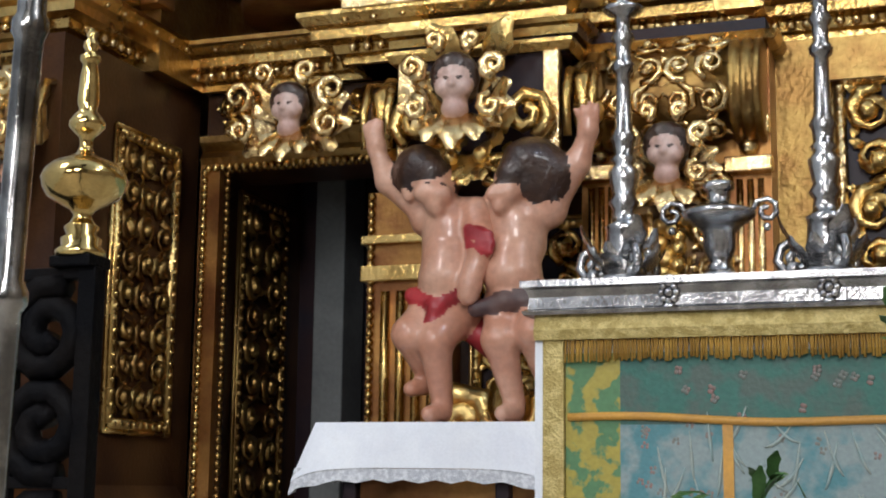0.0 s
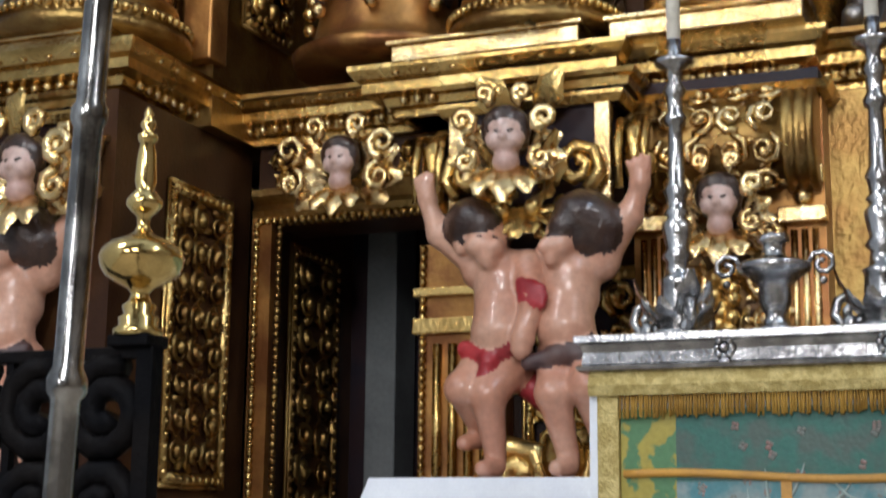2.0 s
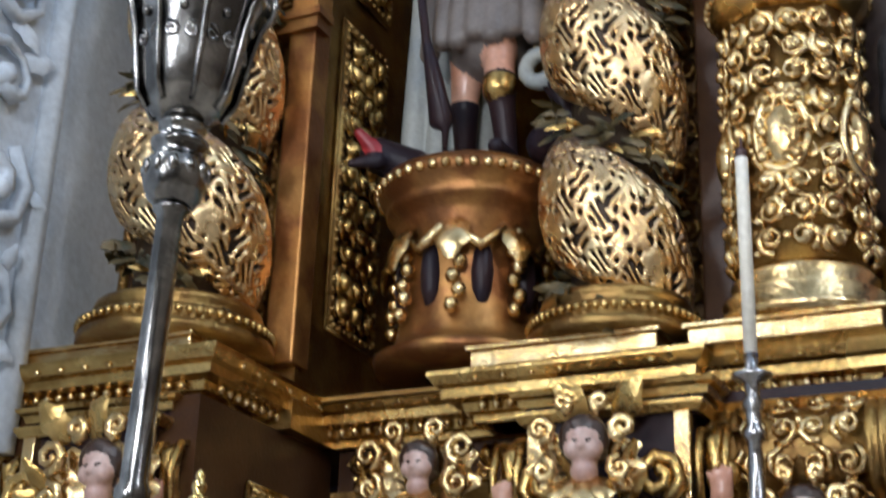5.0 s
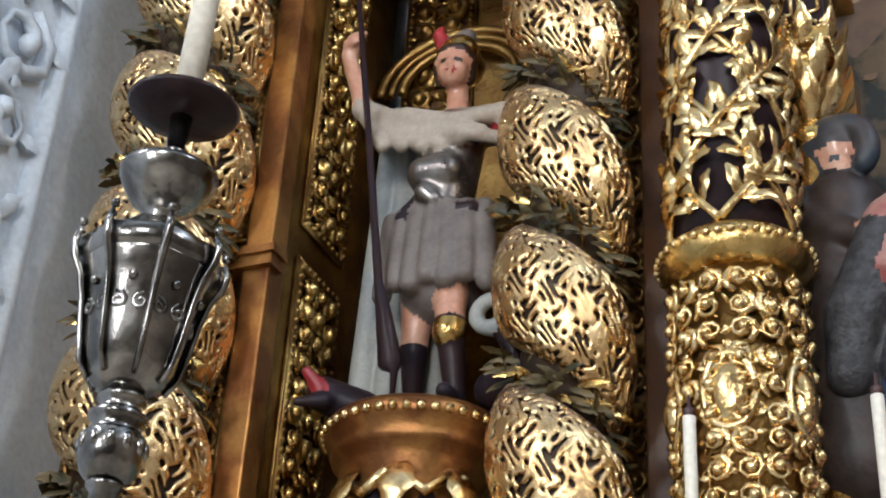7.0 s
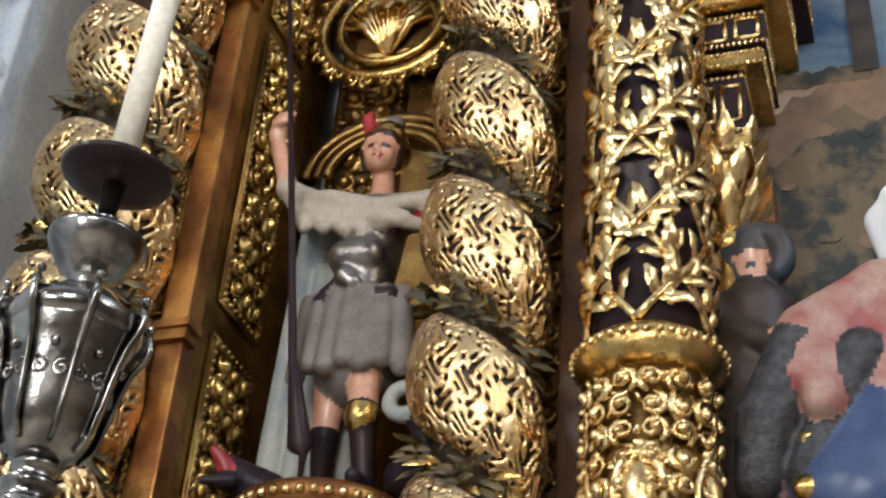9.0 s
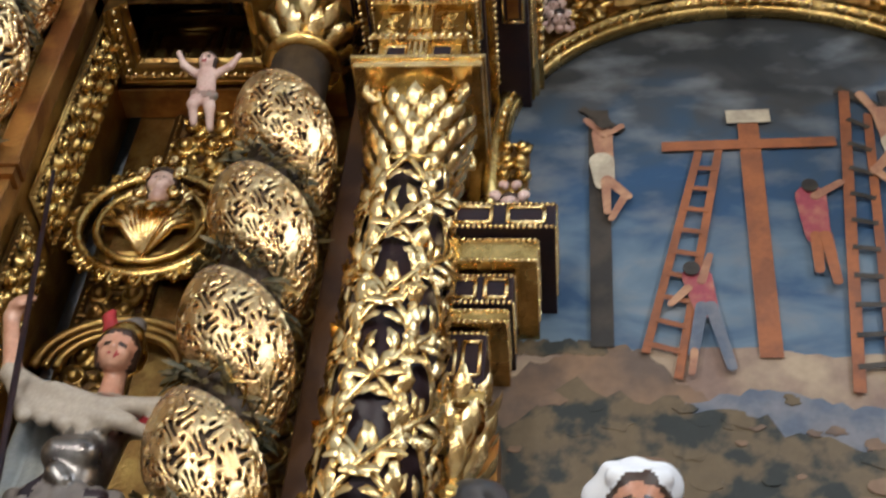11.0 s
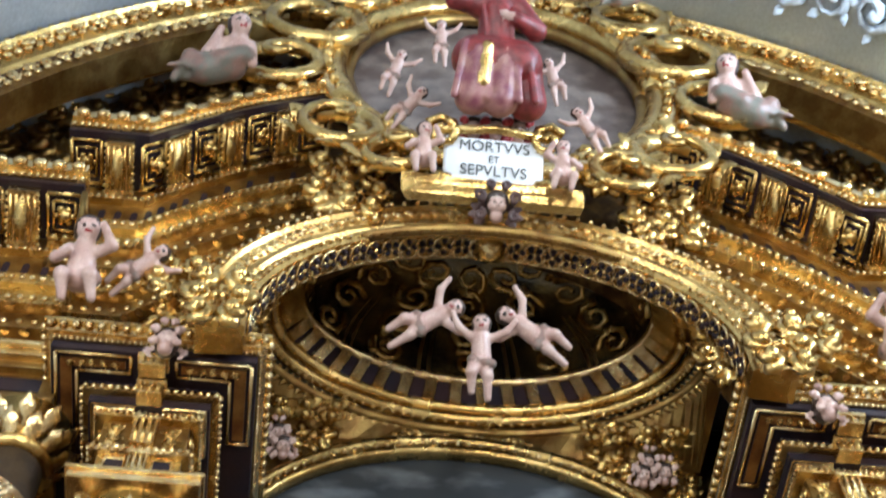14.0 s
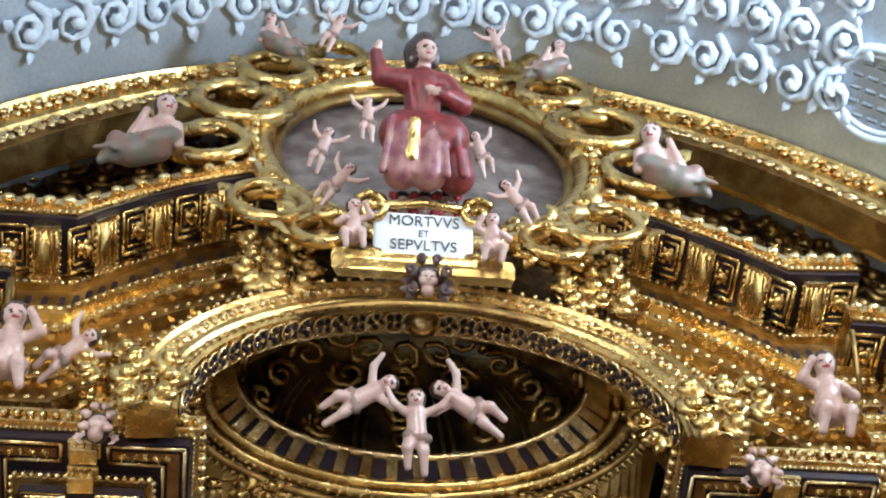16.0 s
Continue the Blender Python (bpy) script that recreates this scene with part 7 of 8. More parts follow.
row_along(so, arch_path(ACX, 1.58 + 0.22, 9.60, 1.34 + 0.22, 4.775, None, 60), 0.075, lambda s, p, d: s.ball(p + Vector((0, -0.045, 0)), 0.026, (1, 0.5, 1), 6, 4))
tagged(part("arch_beading", so.data(), GOLD_PALE, retable, smooth=True), kind="stuff")
so, hol = Soup(), Soup()
for i in range(38):
    a = math.pi * (i + 0.5) / 38
    c = Vector((ACX - 1.575 * math.cos(a), 4.88, 9.60 + 1.335 * math.sin(a)))
    nrm = Vector((math.cos(a), 0, -math.sin(a) * 1.0)).normalized()
    tg = Vector((math.sin(a), 0, math.cos(a)))
    for q in range(4):
        b = q * math.pi / 2 + (math.pi / 4 if i % 2 else 0)
        hol.ball(c + nrm * 0.004 + tg * (0.042 * math.cos(b)) + Vector((0, 0.042 * math.sin(b), 0)), 0.024, n=6, m=4)
    so.ball(c + nrm * 0.01, 0.022, n=6, m=4)
    ringp = [c + nrm * 0.012 + tg * (0.085 * math.cos(b)) + Vector((0, 0.085 * math.sin(b), 0)) for b in (k * math.pi / 5 for k in range(11))]
    so.tube(ringp, 0.010, 4)
tagged(part("soffit_carving", so.data(), GOLD_PALE, retable, smooth=True), kind="stuff")
tagged(part("soffit_piercing", hol.data(), LACQUER, retable, "dark pierced quatrefoils", smooth=True), kind="stuff")
part("arch_boss", lathe([(0.10, 0), (0.11, 0.03), (0.07, 0.05), (0.05, 0.09), (0.01, 0.10)], 20, cx=0, cy=0), GOLD_PALE, retable, smooth=True).matrix_basis = pose(ACX, 4.88, 10.93, 180, 0, 0)
so = Soup()
for s in (-1, 1):
    scrollwork(0.9, 1.2, 0.24, 121, 0.045, flat(ACX + s * 1.95, 5.44, 10.85), so)
    scrollwork(0.8, 0.7, 0.22, 123, 0.045, flat(ACX + s * 1.2, 5.44, 11.99), so)
tagged(part("attic_carving", so.data(), GOLD, retable, smooth=True), kind="stuff")
so = Soup()
for s in (-1, 1):
    scrollwork(2.2, 3.0, 0.3, 125, 0.05, flat(ACX + s * 3.3, 5.44, 13.13), so)
    scrollwork(1.4, 1.0, 0.26, 127, 0.05, flat(ACX + s * 2.2, 5.44, 14.98), so)
tagged(part("attic_field_carving", so.data(), GOLD_OLD, retable, smooth=True), kind="stuff")

so = Soup()
for s in (-1, 1):
    scrollwork(2.4, 1.3, 0.22, 129, 0.05, flat(ACX + s * 3.1, 5.44, 11.07), so)
tagged(part("attic_base_carving", so.data(), GOLD, retable, smooth=True), kind="stuff")

so = Soup()
for s in (-1, 1):
    scrollwork(1.5, 1.1, 0.2, 135, 0.05, flat(ACX + s * 2.3, 5.44, 12.37), so)
    scrollwork(0.9, 1.4, 0.24, 137, 0.05, flat(ACX + s * 3.9, 5.44, 14.22), so)
tagged(part("archivolt_carving", so.data(), GOLD, retable, smooth=True), kind="stuff")

# broken pediment pieces: a black frieze of coffers under a dentilled cornice
PAX = 1.15


def pediment(name, path, yf, s, label, group):
    """An entablature seen from below: pale crown, black soffit with modillions and coffers, leaf band and small arcade."""
    e = thing(name, (0, 0, 0), label, "pediment", group)
    P = [Vector((x, 0, z)) for x, z in path]
    yb = yf + 0.46

    def slab(kind, dz0, dz1, y0, mat, label="", y1=5.5):
        v, f = [], []
        for p in P:
            v += [(p.x, y0, p.z + dz0), (p.x, y0, p.z + dz1), (p.x, y1, p.z + dz1), (p.x, y1, p.z + dz0)]
        for i in range(len(P) - 1):
            a, b = 4 * i, 4 * i + 4
            f += [(a, b, b + 1, a + 1), (a + 1, b + 1, b + 2, a + 2), (a + 2, b + 2, b + 3, a + 3), (a + 3, b + 3, b, a)]
        f += [(0, 1, 2, 3), tuple(len(v) - k for k in (1, 2, 3, 4))]
        return part(kind, (v, [], f), mat, e, label)
    slab("crown", -0.02, 0.07, yf - 0.04, GOLD_PALE)
    slab("corona", -0.09, -0.02, yf, GOLD)
    slab("soffit", -0.13, -0.09, yf + 0.02, LACQUER, "black coffered soffit")
    slab("leaf_band", -0.30, -0.13, yb, GOLD)
    slab("arcade", -0.62, -0.30, yb + 0.06, GOLD_OLD)
    slab("sill", -0.74, -0.62, yb, GOLD)
    for k in range(4):
        slab("corbel_step", -0.90 - 0.16 * k, -0.74 - 0.16 * k, yb + 0.05 + 0.09 * k, GOLD_OLD if k % 2 else GOLD)
    at_y = lambda y, dz: [Vector((p.x, y, p.z + dz)) for p in P]
    so = Soup()
    row_along(so, at_y(yf - 0.05, 0.03), 0.125, lambda t, p, d: t.ball(p, 0.055, (1.0, 0.6, 0.7), 7, 5))
    row_along(so, at_y(yf - 0.005, -0.075), 0.05, lambda t, p, d: t.ball(p, 0.02, n=5, m=4))
    row_along(so, at_y(yb - 0.005, -0.285), 0.05, lambda t, p, d: t.ball(p, 0.02, n=5, m=4))
    row_along(so, at_y(yb - 0.01, -0.68), 0.06, lambda t, p, d: t.ball(p, 0.026, (1, 0.6, 1), 5, 4))
    row_along(so, at_y(yb, -0.21), 0.13, lambda t, p, d: t.leaf(p + Vector((0, 0, 0.06)), p + Vector((0, -0.03, -0.06)), (1, 0, 0), (0, -1, 0), 0.055))
    for k in range(4):
        row_along(so, at_y(yb + 0.045 + 0.09 * k, -0.84 - 0.16 * k), 0.07 + 0.02 * (k % 2), lambda t, p, d: t.ball(p, 0.03, (1, 0.6, 1), 5, 4))
        row_along(so, at_y(yb + 0.09 + 0.09 * k, -0.90 - 0.16 * k), 0.11, lambda t, p, d: t.leaf(p + Vector((0, 0.04, 0)), p + Vector((0, -0.06, -0.01)), (1, 0, 0), (0, 0, -1), 0.045))
    tagged(part("moulding_carving", so.data(), GOLD_PALE, e, smooth=True), kind="stuff")
    hol = Soup()
    row_along(hol, at_y(yb + 0.055, -0.47), 0.11, lambda t, p, d: (t.brick(p.x - 0.022, p.x + 0.022, p.y - 0.004, p.y + 0.02, p.z - 0.09, p.z + 0.06), t.ball(p + Vector((0, 0, 0.06)), 0.022, (1, 0.3, 1), 8, 4)))
    tagged(part("arcade_opening", hol.data(), LACQUER, e, "dark small arched openings"), kind="stuff")
    total = sum((b - a).length for a, b in zip(P, P[1:]))
    m = max(3, int(total / 0.26)) | 1

    def at(q):
        for a, b in zip(P, P[1:]):
            d = (b - a).length
            if q <= d:
                return a.lerp(b, q / d), (b - a) / d
            q -= d
        return P[-1], (P[-1] - P[-2]).normalized()
    for i in range(m):
        p, d = at((i + 0.5) * total / m)
        w = total / m * 0.5
        put_on = lambda u, y, h: (p.x + d.x * u, y, p.z + d.z * u - 0.13 - h)
        if i % 2 == 1:
            hw = w * 0.80
            v = [put_on(u, y, h) for y, h in ((yf + 0.06, 0.07), (yb + 0.02, 0.13)) for u in (-hw, hw)] + [put_on(u, y, -0.02) for y in (yf + 0.06, yb + 0.02) for u in (-hw, hw)]
            mod = part("modillion", (v, [], [(0, 2, 3, 1), (4, 5, 7, 6), (0, 1, 5, 4), (2, 6, 7, 3), (0, 4, 6, 2), (1, 3, 7, 5)]), GOLD_PALE, e)
            fl = Soup()
            for k in range(-2, 3):
                fl.tube([put_on(hw * 0.38 * k, yf + 0.09, 0.08), put_on(hw * 0.38 * k, yb - 0.05, 0.128)], 0.013, 5)
            for u in (-hw, hw):
                row_along(fl, [put_on(u, yf + 0.06, 0.07), put_on(u, yb, 0.13)], 0.045, lambda t, c, g: t.ball(c, 0.017, n=5, m=4))
            fl.leaf(put_on(0, yf + 0.10, 0.10), put_on(0, yb - 0.1, 0.15), d, (0, 0, -1), hw * 0.5)
            tagged(part("modillion_carving", fl.data(), GOLD, mod, smooth=True), kind="stuff")
        else:
            hw = w * 0.86
            fr = Soup()
            for k, r in ((1.0, 0.016), (0.66, 0.012)):
                ring_frame(fr, [put_on(u * hw * k, (yf + yb) / 2 + 0.03 + y * 0.17 * k, 0.006) for u, y in ((-1, -1), (1, -1), (1, 1), (-1, 1))], r)
            c = put_on(0, (yf + yb) / 2 + 0.03, 0.01)
            fr.ball(c, 0.055, (1, 1, 0.8), 8, 6)
            for k in range(6):
                a = k * math.pi / 3
                fr.ball((c[0] + 0.055 * math.cos(a), c[1] + 0.055 * math.sin(a), c[2] + 0.01), 0.03, n=6, m=4)
            part("coffer", fr.data(), GOLD, e, smooth=True)
    # gilded frame on the inner end
    x0, z0 = path[0]
    so = Soup()
    ring_frame(so, [(x0 - s * 0.01, y, z0 + h) for y, h in ((yf + 0.05, -0.16), (yb + 0.05, -0.16), (yb + 0.05, -0.6), (yb - 0.1, -0.6))], 0.022)
    part("end_frame", so.data(), GOLD_OLD, e, smooth=True)
    return e


for s in (-1, 1):
    rise = 0.10 if s < 0 else -0.03
    run = [(PAX + s * (1.36 + 1.25 * t), 12.58 + rise - 1.05 * t + 0.10 * math.sin(math.pi * t)) for t in (i / 8 for i in range(9))] + [(PAX + s * 3.18, 11.58 + rise * 0.4)]
    pediment("broken_pediment", run, 4.50, s, "broken pediment with black coffered soffit and pale gilded modillions", "broken pediment halves")
    pediment("attic_entablature", [(PAX + s * 2.95, 10.98), (PAX + s * 3.35, 10.98), (PAX + s * 3.75, 10.98)], 4.62, s, "gilded stepped entablature with black soffit beside the broken pediment", "attic entablatures")
# arched crown cornice following the vault
for inset, pr, m in ((0.0, [(0, 0.5), (-0.02, -0.05), (-0.12, -0.10), (-0.16, -0.02), (-0.30, 0.02), (-0.34, 0.08), (-0.34, 0.5)], GOLD), (0.36, [(0, 0.3), (0, 0.04), (-0.18, 0.08), (-0.20, 0.3)], WOOD), (0.56, [(0, 0.3), (0, 0.0), (-0.10, 0.02), (-0.12, 0.3)], GOLD_OLD)):
    part("crown_cornice", sweep(arch_path(VCX, VHW - 0.02 - inset, VZ0, VH - 0.02 - inset, 4.62, None, 60), pr, up=(0, 1, 0)), m, retable)
so = Soup()
row_along(so, arch_path(VCX, VHW - 0.22, VZ0, VH - 0.22, 4.60, None, 90), 0.11, lambda s, p, d: s.ball(p, 0.05, (1, 0.5, 1), 6, 4))
row_along(so, arch_path(VCX, VHW - 0.08, VZ0, VH - 0.08, 4.55, None, 90), 0.09, lambda s, p, d: s.ball(p, 0.035, (1, 0.6, 1), 5, 4))
for inset, r, y in ((0.17, 0.075, 4.58), (0.47, 0.070, 4.66)):
    ring = arch_path(VCX, VHW - inset, VZ0, VH - inset, y, None, 110)
    for i, p in enumerate(ring[14:-14]):
        so.tube([Vector(p) + Vector((x, -0.015, z)) for x, z in spiral(0, 0, r, 0.06 * i, 1.3, 1 if i % 2 else -1, 9)], 0.022, 5)
row_along(so, arch_path(VCX, VHW - 0.62, VZ0, VH - 0.62, 4.60, None, 90), 0.10, lambda s, p, d: s.ball(p, 0.04, (1, 0.6, 1), 5, 4))
tagged(part("crown_beading", so.data(), GOLD_PALE, retable, smooth=True), kind="stuff")

# ---- oval relief with the enthroned woman ----
OC = Vector((1.14, 4.45, 13.35))
OA, OB = 1.36, 1.75
GREYPAINT = shader("grey_cloud_relief", (0.20, 0.16, 0.135), 0.5, 0, (0.10, 0.07, 0.06), 4, 30, 0.3)
rel = thing("oval_relief", (0, 0, 0), "oval gilded frame round grey painted clouds", "relief")
v = [(OC.x, 4.72, OC.z)] + [(OC.x + OA * math.cos(a), 4.72, OC.z + OB * math.sin(a)) for a in full[:-1]]
part("cloud_ground", (v, [], [(0, 1 + i, 1 + (i + 1) % NR) for i in range(NR)]), GREYPAINT, rel)
for k, rad, y, m in ((1.0, 0.10, 4.55, GOLD), (1.09, 0.07, 4.50, GOLD_PALE), (0.92, 0.06, 4.62, GOLD_OLD)):
    so = Soup()
    so.tube([(OC.x + OA * k * math.cos(a), y, OC.z + OB * k * math.sin(a)) for a in full], rad, 8)
    part("oval_frame", so.data(), m, rel, smooth=True)
so = Soup()
row_along(so, [(OC.x + OA * 1.05 * math.cos(a), 4.44, OC.z + OB * 1.05 * math.sin(a)) for a in full], 0.14, lambda s, p, d: s.ball(p, 0.05, n=6, m=4))
for s in (-1, 1):
    for cx, cz, r, hd, tk in ((1.62, 0.55, 0.55, 1, 0.13), (1.35, 1.45, 0.45, 1, 0.12), (0.75, 2.0, 0.40, -1, 0.11), (1.75, -0.4, 0.42, -1, 0.11), (1.30, -1.55, 0.40, 1, 0.10), (0.8, -1.9, 0.3, -1, 0.08)):
        pts = spiral(cx, cz, r, 1.2, 1.55, hd, 20)
        so.tube([(OC.x + s * x, 4.50 - 0.012 * i, OC.z + z) for i, (x, z) in enumerate(pts)], [tk * 0.8 * (1 - 0.035 * i) for i in range(20)], 8)
        for i in range(1, 12, 2):
            x, z = pts[i]
            dx, dz = x - cx, z - cz
            so.leaf((OC.x + s * x, 4.46, OC.z + z), (OC.x + s * (x + dx * 0.55 + 0.05), 4.40, OC.z + z + dz * 0.55), (s * -dz, 0, dx), (0, -1, 0), 0.11)
tagged(part("scroll_surround", so.data(), GOLD, rel, "large gilded scrolls", smooth=True), kind="stuff")
DEEPRED = shader("deep_red_robe", (0.24, 0.035, 0.035), 0.42, 0, (0.13, 0.02, 0.02), 6, 40, 0.3)
PURPLE = shader("purple_robe", (0.20, 0.055, 0.08), 0.4, 0, (0.34, 0.16, 0.14), 4, 40, 0.2)
virgin = head_prims((0.0, -0.05, 2.25), 0.21, 0.3, 0.1) + [((0, 0.02, 2.42), (-0.1, 0.1, 2.30), 0.20, 0.22, 1), ((-0.18, -0.02, 2.30), (-0.2, 0, 2.08), 0.09, 0.08, 1), ((0.18, 0.02, 2.32), (0.16, 0.05, 2.08), 0.08, 0.08, 1)] + [((-0.1, 0.15, 2.3), (-0.12, 0.15, 2.0), 0.22, 0.16, 1), ((0, 0.0, 2.02), (0, 0.02, 1.85), 0.09, 0.11, 0)]
virgin += [((-0.28, 0, 1.72), (0.28, 0, 1.72), 0.2, 0.2, 2), ((0, 0, 1.7), (0, -0.02, 1.1), 0.28, 0.30, 2), ((-0.3, -0.1, 0.8), (0.35, -0.1, 0.75), 0.38, 0.4, 2), ((-0.28, -0.25, 0.8), (-0.32, -0.28, 0.1), 0.24, 0.28, 3), ((0.15, -0.25, 0.8), (0.1, -0.28, 0.1), 0.24, 0.28, 3), ((0.45, 0, 0.9), (0.55, -0.1, 0.15), 0.26, 0.3, 2)]
virgin += limb([(0.34, -0.02, 1.72), (0.62, -0.10, 1.35), (0.30, -0.32, 1.42)], [0.18, 0.16, 0.12], 2) + [((0.22, -0.34, 1.45), (0.08, -0.32, 1.5), 0.075, 0.06, 0)]
virgin += limb([(-0.34, -0.02, 1.75), (-0.68, -0.08, 1.75), (-0.78, -0.1, 2.12)], [0.18, 0.15, 0.10], 2) + [((-0.78, -0.1, 2.15), (-0.74, -0.12, 2.30), 0.08, 0.06, 0)]
virgin += [((-0.5 + 0.2 * k, -0.40 + 0.03 * (k % 2), 0.95 - 0.06 * (k % 3)), (-0.62 + 0.25 * k, -0.48, 0.05), 0.05, 0.06, 2 if k % 2 else 3) for k in range(6)]
virgin += [((-0.25 + 0.12 * k, -0.26, 1.62), (-0.15 + 0.09 * k, -0.30, 1.05), 0.035, 0.04, 2) for k in range(5)]
virgin += [((-0.15, -0.46, 0.9), (-0.2, -0.5, 0.3), 0.07, 0.08, 4)]
figure("enthroned_woman", virgin, [SKIN_PALE, HAIR, DEEPRED, PURPLE, GOLD], 0.026, 0.018, (0.999, 4.200, 12.261), "painted wooden enthroned woman in red robe, looking up", "statue", "", 0, 0.46).matrix_basis = Matrix.Translation((0.970, 4.150, 11.679)) @ pose(0, 0, 0, 48, 0, 0) @ Matrix.Scale(0.47, 4)

# ---- small putti and angels ----
SEAT = head_prims((0, 0, 0.78), 0.13, 0.2, 0.1) + [((0, 0, 0.6), (0, 0, 0.45), 0.10, 0.12, 0), ((0, -0.02, 0.4), (0, 0, 0.28), 0.13, 0.13, 0), ((-0.10, 0, 0.28), (-0.13, -0.22, 0.24), 0.09, 0.07, 0), ((-0.13, -0.22, 0.24), (-0.10, -0.2, 0.02), 0.065, 0.045, 0), ((0.10, 0, 0.28), (0.12, -0.22, 0.26), 0.09, 0.07, 0), ((0.12, -0.22, 0.26), (0.16, -0.18, 0.04), 0.065, 0.045, 0), ((-0.14, 0, 0.58), (-0.24, -0.08, 0.45), 0.06, 0.05, 0), ((-0.24, -0.08, 0.45), (-0.10, -0.17, 0.50), 0.05, 0.04, 0), ((0.14, 0, 0.58), (0.26, -0.05, 0.62), 0.06, 0.05, 0), ((0.26, -0.05, 0.62), (0.16, -0.12, 0.80), 0.05, 0.04, 0), ((-0.14, -0.05, 0.3), (0.14, -0.06, 0.28), 0.07, 0.07, 3)]
FLY = head_prims((0, -0.02, 0.72), 0.12, -0.2, 0.2) + [((0, 0, 0.55), (0.02, 0, 0.3), 0.11, 0.12, 0), ((0.02, 0, 0.28), (0.10, -0.03, 0.08), 0.09, 0.07, 0), ((0.10, -0.03, 0.08), (0.12, 0.03, -0.18), 0.06, 0.045, 0), ((-0.03, 0, 0.26), (-0.10, -0.08, 0.10), 0.09, 0.07, 0), ((-0.10, -0.08, 0.10), (-0.08, 0.0, -0.12), 0.06, 0.045, 0), ((-0.12, 0, 0.56), (-0.28, -0.05, 0.66), 0.055, 0.045, 0), ((-0.28, -0.05, 0.66), (-0.36, -0.08, 0.82), 0.045, 0.035, 0), ((0.12, 0, 0.56), (0.30, -0.05, 0.64), 0.055, 0.045, 0), ((0.30, -0.05, 0.64), (0.40, -0.08, 0.78), 0.045, 0.035, 0), ((-0.1, -0.05, 0.26), (0.14, -0.06, 0.22), 0.06, 0.06, 3)]
LIE = head_prims((0, -0.05, 0.85), 0.16, -0.4, 0.2) + [((0, 0, 0.62), (0.04, 0, 0.35), 0.14, 0.17, 0), ((0.02, 0, 0.7), (0.02, 0, 0.62), 0.08, 0.1, 0), ((0.05, 0, 0.3), (0.35, -0.05, 0.18), 0.20, 0.20, 3), ((0.35, -0.05, 0.18), (0.55, -0.10, 0.30), 0.15, 0.11, 3), ((0.55, -0.10, 0.30), (0.72, -0.05, 0.02), 0.10, 0.06, 3), ((0.3, -0.02, 0.14), (0.68, 0, 0.08), 0.13, 0.06, 3), ((0.16, 0, 0.62), (0.36, -0.1, 0.42), 0.08, 0.06, 0), ((0.36, -0.1, 0.42), (0.22, -0.12, 0.75), 0.06, 0.05, 0), ((-0.16, 0, 0.6), (-0.22, -0.08, 0.30), 0.08, 0.06, 0), ((-0.1, -0.1, 0.4), (0.15, -0.14, 0.3), 0.13, 0.13, 3)]
MUTED = shader("muted_green_drape", (0.16, 0.15, 0.12), 0.45, 0, (0.24, 0.14, 0.11), 5, 40, 0.2)
pm = [SKIN_PALE, HAIR, RED, MUTED]
for k in range(3):
    LIE += [((0.15 + 0.2 * k, -0.16, 0.30 - 0.05 * k), (0.30 + 0.25 * k, -0.18, 0.12), 0.04, 0.03, 3)]
pr = {"seat": figure("putto", SEAT, pm, 0.022, 0.012, (0, 0, 0), "small painted nude putto seated on the gilded ledge", "putto", "small putti of the attic"),
      "fly": figure("putto", FLY, pm, 0.022, 0.012, (0, 0, 0), "small painted nude putto with arms spread", "putto", "small putti of the attic"),
      "lie": figure("reclining_angel", LIE, pm, 0.030, 0.016, (0, 0, 0), "painted angel reclining on the broken pediment", "angel", "reclining angels")}


def put(kind, place, scale=1.0, mirror=1, turn=0.0, lean=0.0, bow=38, first=set()):
    """Sets a figure on the attic; bow: degrees by which it leans out over the chapel."""
    m = Matrix.Translation(place) @ pose(0, 0, 0, bow, 0, 0) @ pose(0, 0, 0, 0, lean, turn) @ Matrix.Scale(scale, 4)
    ob = pr[kind] if kind not in first else pr[kind].copy()
    if kind in first:
        scene.collection.objects.link(ob)
    first.add(kind)
    ob.matrix_basis = m @ Matrix.Diagonal((mirror, 1, 1, 1))
    return ob


put("lie", (-0.970, 4.450, 12.387), 0.62, -1)
put("lie", (2.957, 4.450, 12.574), 0.62, 1)
put("seat", (-1.581, 4.750, 9.455), 0.66)
put("seat", (3.526, 4.750, 9.437), 0.66, -1)
put("seat", (0.482, 4.350, 10.893), 0.46)
put("seat", (1.451, 4.350, 10.809), 0.46, -1)
put("fly", (0.964, 5.350, 9.927), 0.56)
put("fly", (0.424, 5.200, 10.243), 0.56, 1, 0, 62)
put("fly", (1.492, 5.200, 10.205), 0.56, -1, 0, -62)
put("fly", (0.279, 4.300, 11.747), 0.40, 1, 0, 40)
put("fly", (1.808, 4.300, 11.638), 0.40, -1, 0, -40)
put("fly", (0.628, 4.300, 13.070), 0.40, 1, 0, 0)
put("fly", (0.216, 4.400, 12.609), 0.40, 1, 0, 20)
put("fly", (1.606, 4.400, 12.752), 0.40, -1, 0, -20)
put("fly", (0.290, 4.200, 15.082), 0.42, 1, 0, 25)
put("fly", (1.974, 4.200, 15.078), 0.42, -1, 0, -25)
put("lie", (-0.227, 4.200, 14.600), 0.42, 1)
put("lie", (2.418, 4.200, 14.512), 0.42, -1)
put("fly", (-2.386, 5.550, 8.42), 0.50, 1, 0, 0, 20)
put("fly", (-1.405, 4.800, 9.911), 0.45, 1, 0, 50)
so = Soup()
